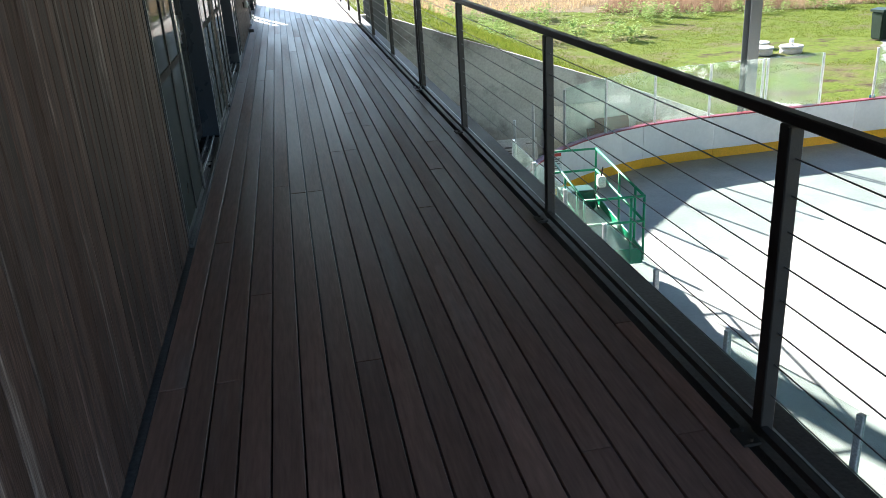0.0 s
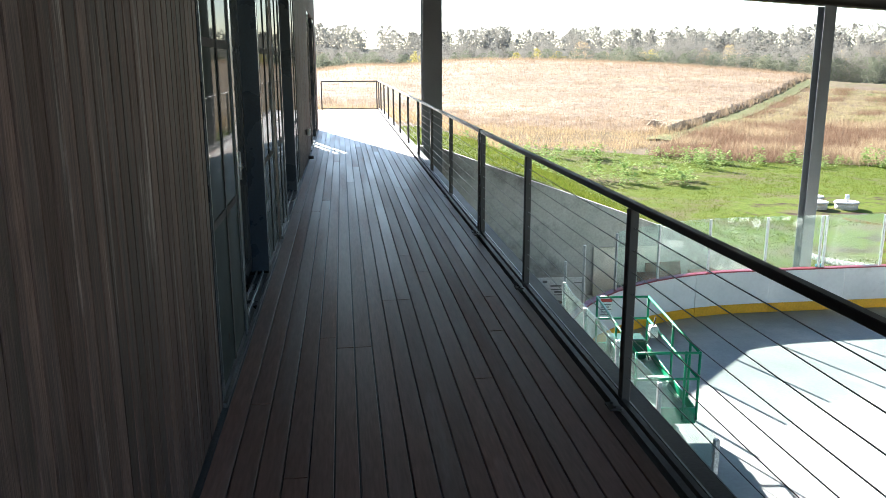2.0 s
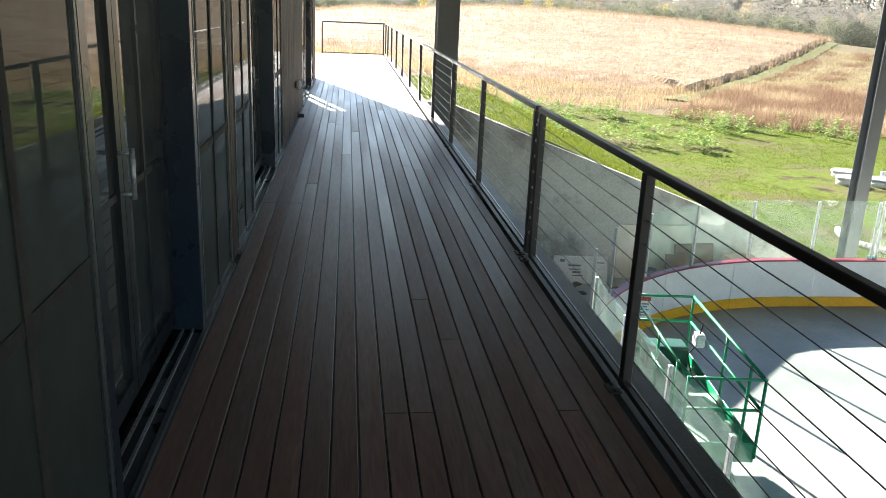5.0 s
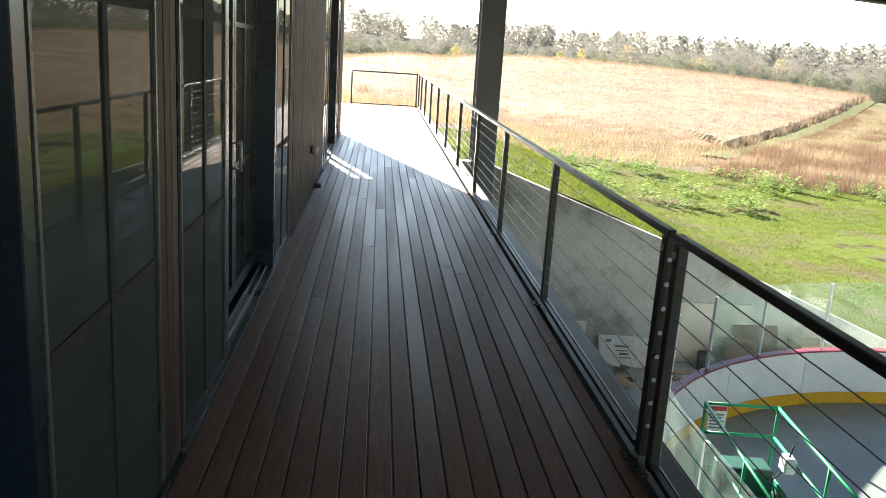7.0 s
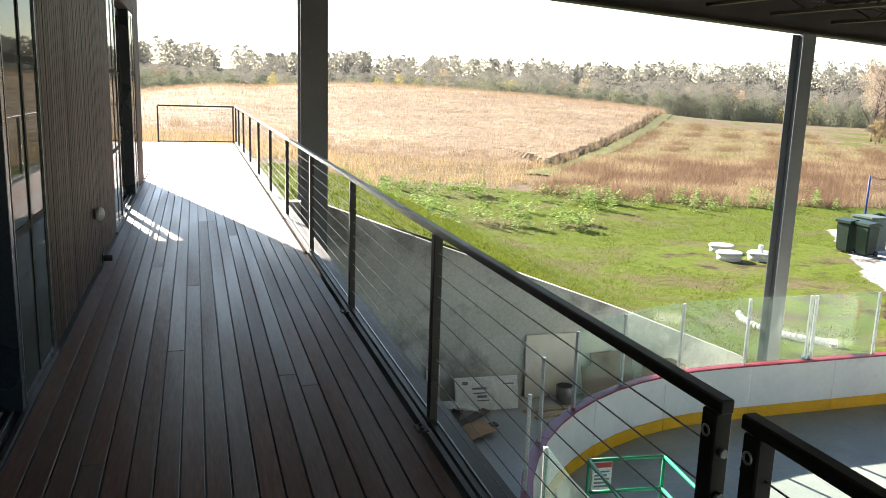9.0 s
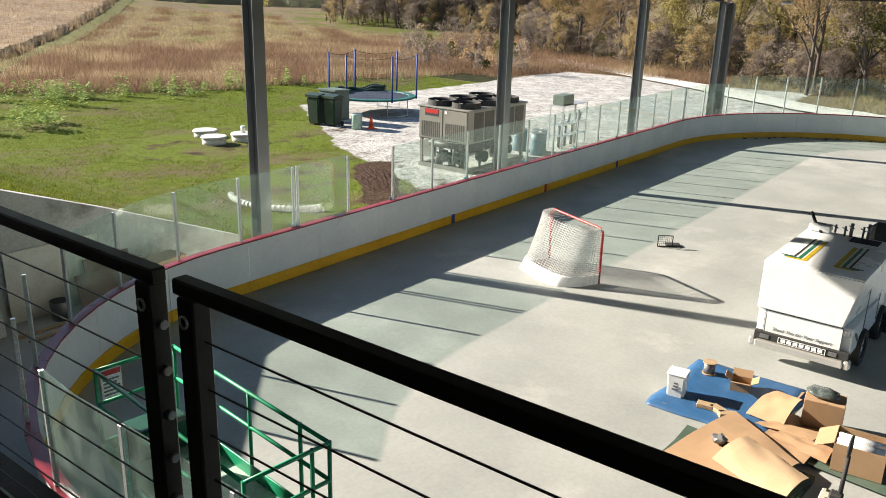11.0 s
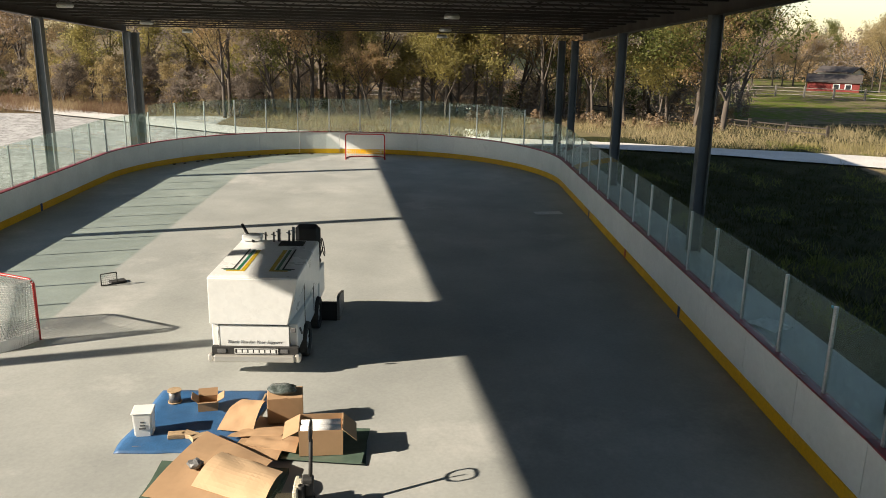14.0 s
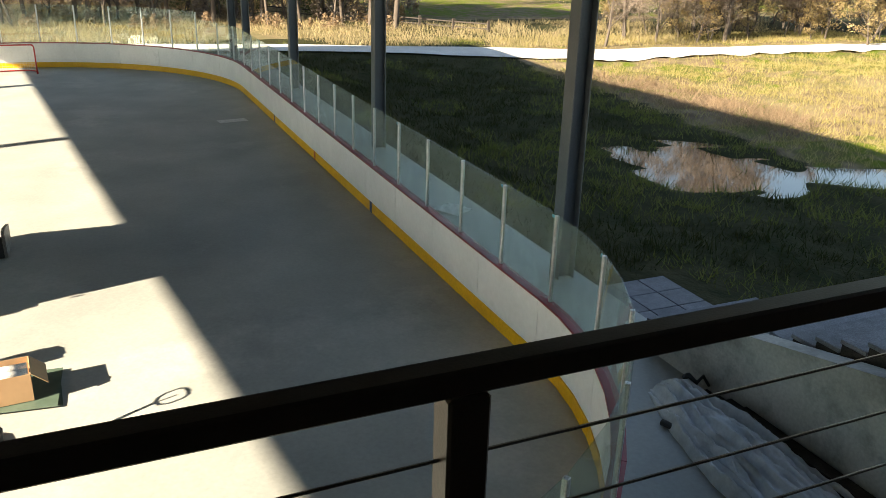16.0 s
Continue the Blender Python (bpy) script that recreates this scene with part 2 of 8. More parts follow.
def side_prism(bm, poly, y0, y1):
    """A profile (x, z) swept from y0 to y1."""
    a = [bm.verts.new((x, y0, z)) for x, z in poly]
    b = [bm.verts.new((x, y1, z)) for x, z in poly]
    k = len(poly)
    bm.faces.new(a)
    bm.faces.new(b[::-1])
    for i in range(k):
        bm.faces.new((b[i], b[(i + 1) % k], a[(i + 1) % k], a[i]))


def mesh_of(name, bm, material):
    bmesh.ops.recalc_face_normals(bm, faces=bm.faces)
    me = bpy.data.meshes.new(name)
    bm.to_mesh(me)
    bm.free()
    for q in (material if isinstance(material, (list, tuple)) else (material,)):
        me.materials.append(q)
    return me


def part(name, bm, material, parent, label="", m=None):
    ob = new(name, mesh_of(name, bm, material) if isinstance(bm, bmesh.types.BMesh) else bm)
    ob.parent = parent
    if m is not None:
        ob.matrix_local = m
    if label:
        ob["label"] = label
    return ob


def thing(name, label, category, m=None, group="", kind=""):
    ob = new(name)
    ob.empty_display_size = 0.2
    if m is not None:
        ob.matrix_basis = m
    return tagged(ob, label, category, group, kind)


def solid(name, bm, material, label="", category="", group="", kind="", m=None):
    ob = new(name, mesh_of(name, bm, material))
    if m is not None:
        ob.matrix_basis = m
    return tagged(ob, label, category, group, kind)


def raw(name, verts, faces, material, smooth=False):
    me = bpy.data.meshes.new(name)
    me.from_pydata(verts, [], faces)
    me.materials.append(material)
    if smooth:
        me.polygons.foreach_set("use_smooth", [True] * len(me.polygons))
    me.update()
    return me


def s01(v):
    v = min(1.0, max(0.0, v))
    return v * v * (3 - 2 * v)


def box_mesh(name, sx, sy, sz, material, bevel=0.0):
    """A bar with its corner at the origin, for pieces that share one mesh."""
    bm = bmesh.new()
    box(bm, (0, 0, 0), (sx, sy, sz), bevel)
    return mesh_of(name, bm, material)


rnd = random.Random(11)
ICE = -4.36

# ---------- terrain ----------
POND = (21.8, -12.4)


def ground(x, y):
    z = ICE - 0.12
    if y > 21.0:
        z += 4.0 * s01((14.5 - x) / 12.5) * (1 - 0.72 * s01((y - 31) / 42))
    z += 6.25 * math.exp(-((x - 32) / (43 if x < 32 else 70)) ** 2 - ((y - 172) / 58) ** 2)
    if y < -2.0:
        z -= 0.55 * s01((-2.2 - y) / 5.0) * s01((44 - x) / 8) * s01((y + 30) / 10)
        z -= 0.5 * math.exp(-((x - POND[0]) / 5.2) ** 2 - ((y - POND[1]) / 3.4) ** 2)
        z -= 0.45 * math.exp(-((x - 18.0) / 2.6) ** 2 - ((y + 17.0) / 2.0) ** 2)
        z += (0.20 * noise.noise(Vector((x * 0.45, y * 0.45, 1.3))) + 0.16 * noise.noise(Vector((x * 1.1, y * 1.1, 3.3)))) * s01((-4 - y) / 4) * s01((42.5 - x) / 4)
        z += 3.4 * s01((6.5 - x) / 8.0) * s01((-3.4 - y) / 3.0)
    far = math.hypot(x - 22, y - 10)
    if y > 100 and far > 200:
        # a wooded ridge closes the view beyond the hill
        z += 12.5 * math.exp(-((far - 380) / 62) ** 2) * s01((math.degrees(math.atan2(x, y)) + 40) / 15) * s01((66 - math.degrees(math.atan2(x, y))) / 12)
    if far > 60:
        z += 0.35 * noise.noise(Vector((x * 0.02, y * 0.02, 3.1))) * min(1, (far - 60) / 60)
    if far > 30:
        z += 0.08 * noise.noise(Vector((x * 0.15, y * 0.15, 7.7)))
    return z


M_GROUND = None


def ground_material():
    """Lawn, dry field, gravel, soil: laid out over the plan, each with its own grain."""
    m = bpy.data.materials.new("ground_cover")
    m.use_nodes = True
    t = m.node_tree
    n, link = t.nodes, t.links.new
    p = n["Principled BSDF"]
    p.inputs["Roughness"].default_value = 0.95
    p.inputs["Specular IOR Level"].default_value = 0.05
    co = n.new("ShaderNodeTexCoord")
    pos = co.outputs["Object"]

    def tone(a, b, scale, lo=0.35, hi=0.65, detail=8):
        nz = n.new("ShaderNodeTexNoise")
        nz.inputs["Scale"].default_value, nz.inputs["Detail"].default_value, nz.inputs["Roughness"].default_value = scale, detail, 0.7
        link(pos, nz.inputs["Vector"])
        r = n.new("ShaderNodeMapRange")
        r.inputs[1].default_value, r.inputs[2].default_value = lo, hi
        link(nz.outputs[0], r.inputs[0])
        x = n.new("ShaderNodeMix")
        x.data_type = "RGBA"
        for k, q in ((6, a), (7, b)):
            if isinstance(q, tuple):
                x.inputs[k].default_value = (*q, 1)
            else:
                link(q, x.inputs[k])
        link(r.outputs[0], x.inputs[0])
        return x.outputs[2]

    lawn = tone(tone(tone((0.08, 0.116, 0.013), (0.135, 0.157, 0.024), 2.5), (0.044, 0.066, 0.009), 5.0, 0.5, 0.68), (0.125, 0.102, 0.055), 0.3, 0.47, 0.62)
    field = tone(tone((0.22, 0.165, 0.108), (0.12, 0.088, 0.056), 1.1, 0.4, 0.6), (0.17, 0.155, 0.075), 0.12, 0.46, 0.7)
    gravel = tone(tone((0.44, 0.425, 0.40), (0.20, 0.19, 0.175), 5.0, 0.42, 0.62), (0.50, 0.485, 0.455), 1.2, 0.47, 0.62)
    soil = tone((0.045, 0.029, 0.02), (0.085, 0.056, 0.037), 3.0)
    # rough cover kept very dark: the bank's shade is put into its tones
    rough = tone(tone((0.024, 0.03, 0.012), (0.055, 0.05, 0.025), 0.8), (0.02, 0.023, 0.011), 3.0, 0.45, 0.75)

    at = n.new("ShaderNodeAttribute")
    at.attribute_name = "cover"
    sep = n.new("ShaderNodeSeparateColor")
    link(at.outputs["Color"], sep.inputs[0])
    wob = n.new("ShaderNodeTexNoise")
    wob.inputs["Scale"].default_value, wob.inputs["Detail"].default_value = 0.9, 6
    link(pos, wob.inputs["Vector"])

    def over(low, high, mask):
        a = n.new("ShaderNodeMath")
        a.operation = "ADD"
        link(mask, a.inputs[0])
        s = n.new("ShaderNodeMapRange")
        s.inputs[1].default_value, s.inputs[2].default_value = 0.3, 0.7
        s.inputs[3].default_value, s.inputs[4].default_value = -0.22, 0.22
        link(wob.outputs[0], s.inputs[0])
        link(s.outputs[0], a.inputs[1])
        r = n.new("ShaderNodeMapRange")
        r.inputs[1].default_value, r.inputs[2].default_value = 0.42, 0.58
        link(a.outputs[0], r.inputs[0])
        x = n.new("ShaderNodeMix")
        x.data_type = "RGBA"
        link(r.outputs[0], x.inputs[0])
        link(low, x.inputs[6])
        link(high, x.inputs[7])
        return x.outputs[2]

    c = over(rough, field, sep.outputs[0])
    c = over(c, lawn, sep.outputs[1])
    c = over(c, gravel, sep.outputs[2])
    at2 = n.new("ShaderNodeAttribute")
    at2.attribute_name = "soil"
    c = over(c, soil, at2.outputs["Fac"])
    link(c, p.inputs["Base Color"])
    bz = n.new("ShaderNodeTexNoise")
    bz.inputs["Scale"].default_value, bz.inputs["Detail"].default_value = 7.0, 6
    link(pos, bz.inputs["Vector"])
    bp = n.new("ShaderNodeBump")
    bp.inputs["Strength"].default_value, bp.inputs["Distance"].default_value = 0.9, 0.06
    link(bz.outputs[0], bp.inputs["Height"])
    link(bp.outputs[0], p.inputs["Normal"])
    return m


def seg_dist(x, y, pts):
    best = 1e9
    for (ax, ay), (bx, by) in zip(pts, pts[1:]):
        k = max(0, min(1, ((x - ax) * (bx - ax) + (y - ay) * (by - ay)) / ((bx - ax) ** 2 + (by - ay) ** 2)))
        best = min(best, math.hypot(x - ax - k * (bx - ax), y - ay - k * (by - ay)))
    return best


TRAIL = [(25, 61.5), (27.8, 65.2), (31.2, 69), (37.5, 77), (45.8, 87.6), (58.2, 103.8), (70, 119.6), (82.5, 137), (110, 178)]
CROP_FRONT = [(-30, 97), (0, 86), (13, 77), (18, 74), (21.6, 70.5), (25, 67.4), (28.3, 65.4)]
EDGE = [(-10, 20), (5, 32), (13, 59), (17.6, 55.5), (22, 52), (26, 49), (31, 47), (37, 45.7), (50, 43), (70, 40)]
ROAD = [(68, 45), (58, 27.5), (51.2, 18), (49, 11), (47.8, 2.5), (46.4, -5), (43.2, -14), (41, -22), (40.3, -31), (39.6, -44), (38, -80), (36, -120)]


def field_edge(x):
    """y where the mown lawn ends and the dry field begins."""
    for (ax, ay), (bx, by) in zip(EDGE, EDGE[1:]):
        if x < bx:
            return ay + (by - ay) * max(0, x - ax) / (bx - ax)
    return EDGE[-1][1]


def beyond_trail(x, y):
    """Metres to the right of the mown trail, below the hill."""
    for (ax, ay), (bx, by) in zip(TRAIL, TRAIL[1:]):
        if y < by:
            return x - (ax + (bx - ax) * (y - ay) / (by - ay))
    return x - TRAIL[-1][0]


def crop_sides(x, y):
    """Metres inside the standing crop, from its front and from the trail."""
    for (ax, ay), (bx, by) in zip(CROP_FRONT, CROP_FRONT[1:]):
        if x < bx:
            front = y - (ay + (by - ay) * (x - ax) / (bx - ax))
            break
    else:
        front = 99.0
    return front, -1.15 - beyond_trail(x, y)


def crop(x, y):
    """How far the standing crop reaches in: above 0 inside it."""
    return min(crop_sides(x, y))


def mown(x, y):
    """The green-tan strip in front of the wood."""
    a, d = math.degrees(math.atan2(x - 1.2, y - 6.4)), math.hypot(x - 1.2, y - 6.4)
    return s01((a - 41) / 2) * s01((53.5 - a) / 2) * s01((d - 97 - max(0, 50 - a) * 3.0) / 5) * s01((190 - d) / 6)


def cover(x, y):
    """(field, lawn, gravel, soil) at a place of the plan."""
    f = l = g = s = 0.0
    if y > 20 and x > -60:
        e = field_edge(x) + 1.2 * noise.noise(Vector((x * 0.3, y * 0.3, 0)))
        l = s01((e - y) / 1.5 + 0.5) * (1 if x < 48 else 0)
        f = s01((y - e) / 1.5 + 0.5)
        l = max(l, mown(x, y) * (0.55 + 0.5 * noise.noise(Vector((x * 0.08, y * 0.08, 9)))))
    if y > 70 and beyond_trail(x, y) > -1 and x < 120:
        l = max(l, 0.36 + 0.2 * math.sin(beyond_trail(x, y) * 0.95) + 0.3 * noise.noise(Vector((x * 0.1, y * 0.1, 6))))
    if y > 250:
        f = 0.3
    yard = s01((x - (21.2 + (y - 23.4) * 0.47 if y < 28.7 else 23.7 + (y - 28.7) * 0.71)) / 1.0 + 0.5) if y > 20 else 0
    if 20 < y < 40 and x < 60:
        g = yard * s01((38.6 - y - max(0, 30 - x) * 0.35) / 1.0 + 0.5)
    if x >= 42.5 and -3 < y <= 30 and x < 49.5 + max(0, y - 13) * 0.6:
        g = max(g, 1.0)
    if abs(x - 20.75 - (y - 24.1)) < 1.0 and 22.3 < y < 26.0:
        s = 1.0
    if 24 < y < 40 and x < 34:
        # worn thin lawn round the tank lids
        s = max(s, 0.4 * s01((1.25 - math.hypot((x - 22.5) / 6.5, (y - 32.8) / 3.8)) / 0.6))
        s = max(s, 0.42 * s01((1.3 - math.hypot((x - 20.5) / 4.0, (y - 25.5) / 3.6)) / 0.5))
    if 20.5 < y < 23.0 and x > 14:
        s = max(s, 0.43 if x < 25 else 0.3)
    # cover turns lighter past the roof shadow's edge, shade held in the colour
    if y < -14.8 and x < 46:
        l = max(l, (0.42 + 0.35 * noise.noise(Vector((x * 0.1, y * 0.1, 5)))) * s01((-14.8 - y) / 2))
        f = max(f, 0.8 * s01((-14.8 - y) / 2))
    if x > 51 and y > -12 and y < 60:
        f = max(f, 0.75)
    if x > 60 and y < -12 and x < 125:
        l = max(l, s01((-10 - y) / 6) * s01((x - 58) / 6) * (0.54 + 0.2 * noise.noise(Vector((x * 0.12, y * 0.12, 2)))))
        f = max(f, 0.7)
    return f, l, g, s


def axis(near, step, far, grow):
    """Grid lines: even steps over the near stretch, growing outward to the horizon."""
    a, b = near
    out = [a + step * i for i in range(int((b - a) / step) + 1)]
    d, q = step, out[-1]
    while q < far:
        d *= grow
        q += d
        out.append(q)
    d, q = step, out[0]
    low = []
    while q > -far:
        d *= grow
        q -= d
        low.append(q)
    return low[::-1] + out


gx = axis((-6, 60), 0.75, 2500, 1.07)
gy = axis((-30, 62), 0.75, 2500, 1.06)
gy = sorted([q for q in gy if not (20.7 < q < 21.3) and not (-2.3 < q < -1.9)] + [20.9, 21.02, 21.25, -2.02, -2.15])
gv, gc, gs = [], [], []
for yy in gy:
    for xx in gx:
        gv.append((xx, yy, ground(xx, yy)))
        f_, l_, g_, s_ = cover(xx, yy)
        gc.append((f_, l_, g_, 1.0))
        gs.append(s_)
W = len(gx)
gf = [(j * W + i, j * W + i + 1, (j + 1) * W + i + 1, (j + 1) * W + i) for j in range(len(gy) - 1) for i in range(W - 1)]
M_GROUND = ground_material()
gm = raw("ground", gv, gf, M_GROUND, True)
at_ = gm.color_attributes.new("cover", "FLOAT_COLOR", "POINT")
at_.data.foreach_set("color", np.array(gc, dtype=np.float32).ravel())
at_ = gm.attributes.new("soil", "FLOAT", "POINT")
at_.data.foreach_set("value", np.array(gs, dtype=np.float32))
tagged(new("ground", gm), "grass, dry field and gravel ground rising to a low hill", "ground", kind="structure")

# ---------- rink ----------
RX0, RX1, RY0, RY1 = 4.35, 41.8, 0.55, 18.8
R_NEAR, R_FAR = 6.0, 8.5
# the outline in pieces: straights (x, y, heading, length) and arcs (centre x, y, radius, heading, length)
OUTLINE = [
    ("s", RX0 + R_NEAR, RY0, 0.0, RX1 - RX0 - R_NEAR - R_FAR),
    ("a", RX1 - R_FAR, RY0 + R_FAR, R_FAR, 0.0, math.pi * R_FAR / 2),
    ("s", RX1, RY0 + R_FAR, math.pi / 2, RY1 - RY0 - 2 * R_FAR),
    ("a", RX1 - R_FAR, RY1 - R_FAR, R_FAR, math.pi / 2, math.pi * R_FAR / 2),
    ("s", RX1 - R_FAR, RY1, math.pi, RX1 - RX0 - R_NEAR - R_FAR),
    ("a", RX0 + R_NEAR, RY1 - R_NEAR, R_NEAR, math.pi, math.pi * R_NEAR / 2),
    ("s", RX0, RY1 - R_NEAR, 1.5 * math.pi, RY1 - RY0 - 2 * R_NEAR),
    ("a", RX0 + R_NEAR, RY0 + R_NEAR, R_NEAR, 1.5 * math.pi, math.pi * R_NEAR / 2),
]
STARTS = []
RING = 0.0
for q in OUTLINE:
    STARTS.append(RING)
    RING += q[-1]


def ring_point(s, off=0.0):
    """A place on the rink's outline, s metres anticlockwise from the start of the -y side, off metres outward: x, y, heading."""
    s = s % RING
    for q in OUTLINE:
        if s <= q[-1]:
            break
        s -= q[-1]
    if q[0] == "s":
        h = q[3]
        x, y = q[1] + math.cos(h) * s, q[2] + math.sin(h) * s
    else:
        h = q[4] + s / q[3]
        x, y = q[1] + math.sin(h) * q[3], q[2] - math.cos(h) * q[3]
    return x + math.sin(h) * off, y - math.cos(h) * off, h


def ring_bar(bm, s0, s1, profile, step=0.6):
    """Sweep a closed profile of (outward, height) along the rink's outline."""
    k = max(1, int(round((s1 - s0) / step)))
    rows = []
    for i in range(k + 1):
        s = s0 + (s1 - s0) * i / k
        rows.append([bm.verts.new((*ring_point(s, o)[:2], ICE + z)) for o, z in profile])
    q = len(profile)
    for a, b in zip(rows, rows[1:]):
        for j in range(q):
            bm.faces.new((a[j], a[(j + 1) % q], b[(j + 1) % q], b[j]))
    bm.faces.new(rows[0][::-1])
    bm.faces.new(rows[-1])


bm = bmesh.new()
prism(bm, [(0.8, -2.0), (44.5, -2.0), (44.5, 20.79), (0.8, 20.79)], ICE - 0.2, ICE)
solid("rink_floor", bm, M_SLAB, "smooth grey concrete rink floor without ice", "floor", kind="structure")

PANELS = 50
PANEL = RING / PANELS
BOARDS = []
for i in range(PANELS):
    s0, s1 = i * PANEL + 0.006, (i + 1) * PANEL - 0.006
    bp_ = thing("dasher_board", "white plastic rink board with yellow kick plate and red cap rail", "rink board", group="boards round the rink")
    BOARDS.append(bp_)
    bm = bmesh.new()
    ring_bar(bm, s0, s1, [(0, 0.23), (0.06, 0.23), (0.06, 1.05), (0, 1.05)])
    part("panel", bm, M_BOARD, bp_)
    bm = bmesh.new()
    ring_bar(bm, s0, s1, [(-0.012, 0.0), (0.06, 0.0), (0.06, 0.227), (-0.012, 0.227)])
    part("kick_plate", bm, M_KICK, bp_, "yellow kick plate")
    bm = bmesh.new()
    ring_bar(bm, s0, s1, [(-0.03, 1.053), (0.13, 1.053), (0.13, 1.085), (-0.03, 1.085)])
    part("cap_rail", bm, M_REDCAP, bp_, "red cap rail")

# coloured line markers on the kick plates
LOW0, HIGH0 = STARTS[0], STARTS[4]
for x_, m_, nm in ((17.85, M_BLUE, "dark blue"), (22.7, M_RED, "red"), (27.75, M_BLUE, "dark blue")):
    for s_ in (x_ - (RX0 + R_NEAR), HIGH0 + (RX1 - R_FAR) - x_):
        bm = bmesh.new()
        ring_bar(bm, s_ - 0.07, s_ + 0.07, [(-0.018, 0.0), (-0.0125, 0.0), (-0.0125, 0.25), (-0.018, 0.25)])
        part("line_marker", bm, m_, BOARDS[int((s_ % RING) / PANEL)], nm + " line marker")

# glass above the boards, one pane between each pair of posts
GLASS_TOP = 2.4


M_TAG = mat("pale_blue_tape", (0.10, 0.42, 0.55), (0.08, 0.36, 0.48), rough=0.5, bump=0.02)


def shield(s0, s1, pane=True, double=False, top=GLASS_TOP):
    g = thing("shield_glass", "clear tempered glass pane in aluminium posts above the boards" if pane else "bare aluminium glass post with its pane missing",
              "rink glass", group="glass round the rink")
    if pane:
        bm = bmesh.new()
        ring_bar(bm, s0 + 0.03, s1 - 0.03, [(0.065, 1.095), (0.077, 1.095), (0.077, top), (0.065, top)], 0.6)
        part("pane", bm, M_GLASS, g)
    for d in ((0, 0.12) if double else (0,)):
        bm = bmesh.new()
        x, y, h = ring_point(s0 + d, 0.071)
        box(bm, (-0.027, -0.025, ICE + 1.087), (0.027, 0.025, ICE + top - 0.02), 0.004, pose(x, y, 0, 0, 0, math.degrees(h)))
        part("post", bm, M_ALU, g, "aluminium post")
    if y > 17 and 11 < x < 30 and int(s0 / 1.535) % 2 == 0:
        bm = bmesh.new()
        box(bm, (-0.1, -0.045, ICE + 1.088), (0.06, -0.028, ICE + 1.16), 0.003, pose(x, y, 0, 0, 0, math.degrees(h)))
        part("tag", bm, M_TAG, g, "pale blue tape tag")
    if y < 2 and int(s0 / 1.535) % 3 == 0 and pane:
        bm = bmesh.new()
        box(bm, (0.03, -0.014, ICE + top - 0.075), (0.13, 0.008, ICE + top - 0.04), 0.003, pose(x, y, 0, 0, 0, math.degrees(h)))
        part("tag", bm, M_TAG, g, "pale blue tape tag")


def even(a, b, step):
    k = max(1, round((b - a) / step))
    return [a + (b - a) * i / k for i in range(k)]


posts = []
low = [13.22 + 1.535 * i - (RX0 + R_NEAR) for i in range(-2, 13)]
high = [HIGH0 + (RX1 - R_FAR) - (13.92 + 1.535 * i) for i in range(12, -3, -1)]
near_ = STARTS[6]
posts = low + even(low[-1], high[0], 1.535)[1:] + high + even(high[-1], RING + low[0], 1.535)[1:]
MISSING = [(4.0, 13.8, 6.7, 18.2), (3.9, 6.6, 4.6, 8.0), (14.2, 18.0, 15.2, 20.0)]
for a, b in zip(posts, posts[1:] + [RING + posts[0]]):
    x, y, _ = ring_point(0.5 * (a + b))
    gone = any(q[0] < x < q[2] and q[1] < y < q[3] for q in MISSING)
    shield(a, b, not gone, abs(ring_point(a)[0] - 12.4) < 0.3 and y > 10, 2.7 if x > 37 else GLASS_TOP)

# ---------- roof over the rink ----------


def roof_z(x, y=20.8):
    """Underside of the roof's edge beams; the far long side hangs a little lower near the building."""
    return 3.85 - 0.059 * x - (20.8 - y) / 22.6 * max(0.0, 46 - x) * 0.0135


# short of the rink the roof is added unseen above the deck, blocking sky
ROOF_X0, ROOF_X1, ROOF_Y0, ROOF_Y1 = -0.3, 42.6, -1.95, 21.0
bm = bmesh.new()
vs = []
for (x, y) in ((ROOF_X0, ROOF_Y0), (ROOF_X1, ROOF_Y0), (ROOF_X1, ROOF_Y1), (ROOF_X0, ROOF_Y1)):
    vs.append((bm.verts.new((x, y, roof_z(x, y) + 0.7)), bm.verts.new((x, y, roof_z(x, y) + 0.8))))
bm.faces.new([v[0] for v in vs][::-1])
bm.faces.new([v[1] for v in vs])
for i in range(4):
    a, b = vs[i], vs[(i + 1) % 4]
    bm.faces.new((a[0], b[0], b[1], a[1]))
solid("ceiling", bm, M_DECKING, "ribbed metal roof deck over the rink", "ceiling", kind="structure")


def sloped_beam(bm, x0, x1, y0, y1, drop, rise):
    """A beam under the sloping roof between two x."""
    v = [bm.verts.new((x, y, roof_z(x, y) + d)) for x in (x0, x1) for y in (y0, y1) for d in (drop, rise)]
    for f in ((0, 1, 3, 2), (4, 6, 7, 5), (0, 4, 5, 1), (2, 3, 7, 6), (1, 5, 7, 3), (0, 2, 6, 4)):
        bm.faces.new([v[i] for i in f])


def edge_beam(y, inner):
    b = thing("roof_beam", "dark grey steel edge beam with flanges under the roof", "beam", group="roof beams")
    for nm, (ya, yb, d0, d1) in dict(web=(-0.02, 0.02, 0.04, 0.66), flange=(-0.16, 0.16, 0.0, 0.037), top_flange=(-0.16, 0.16, 0.663, 0.695)).items():
        bm = bmesh.new()
        sloped_beam(bm, ROOF_X0, ROOF_X1, y + ya, y + yb, d0, d1)
        part(nm, bm, M_ROOFSTEEL, b)


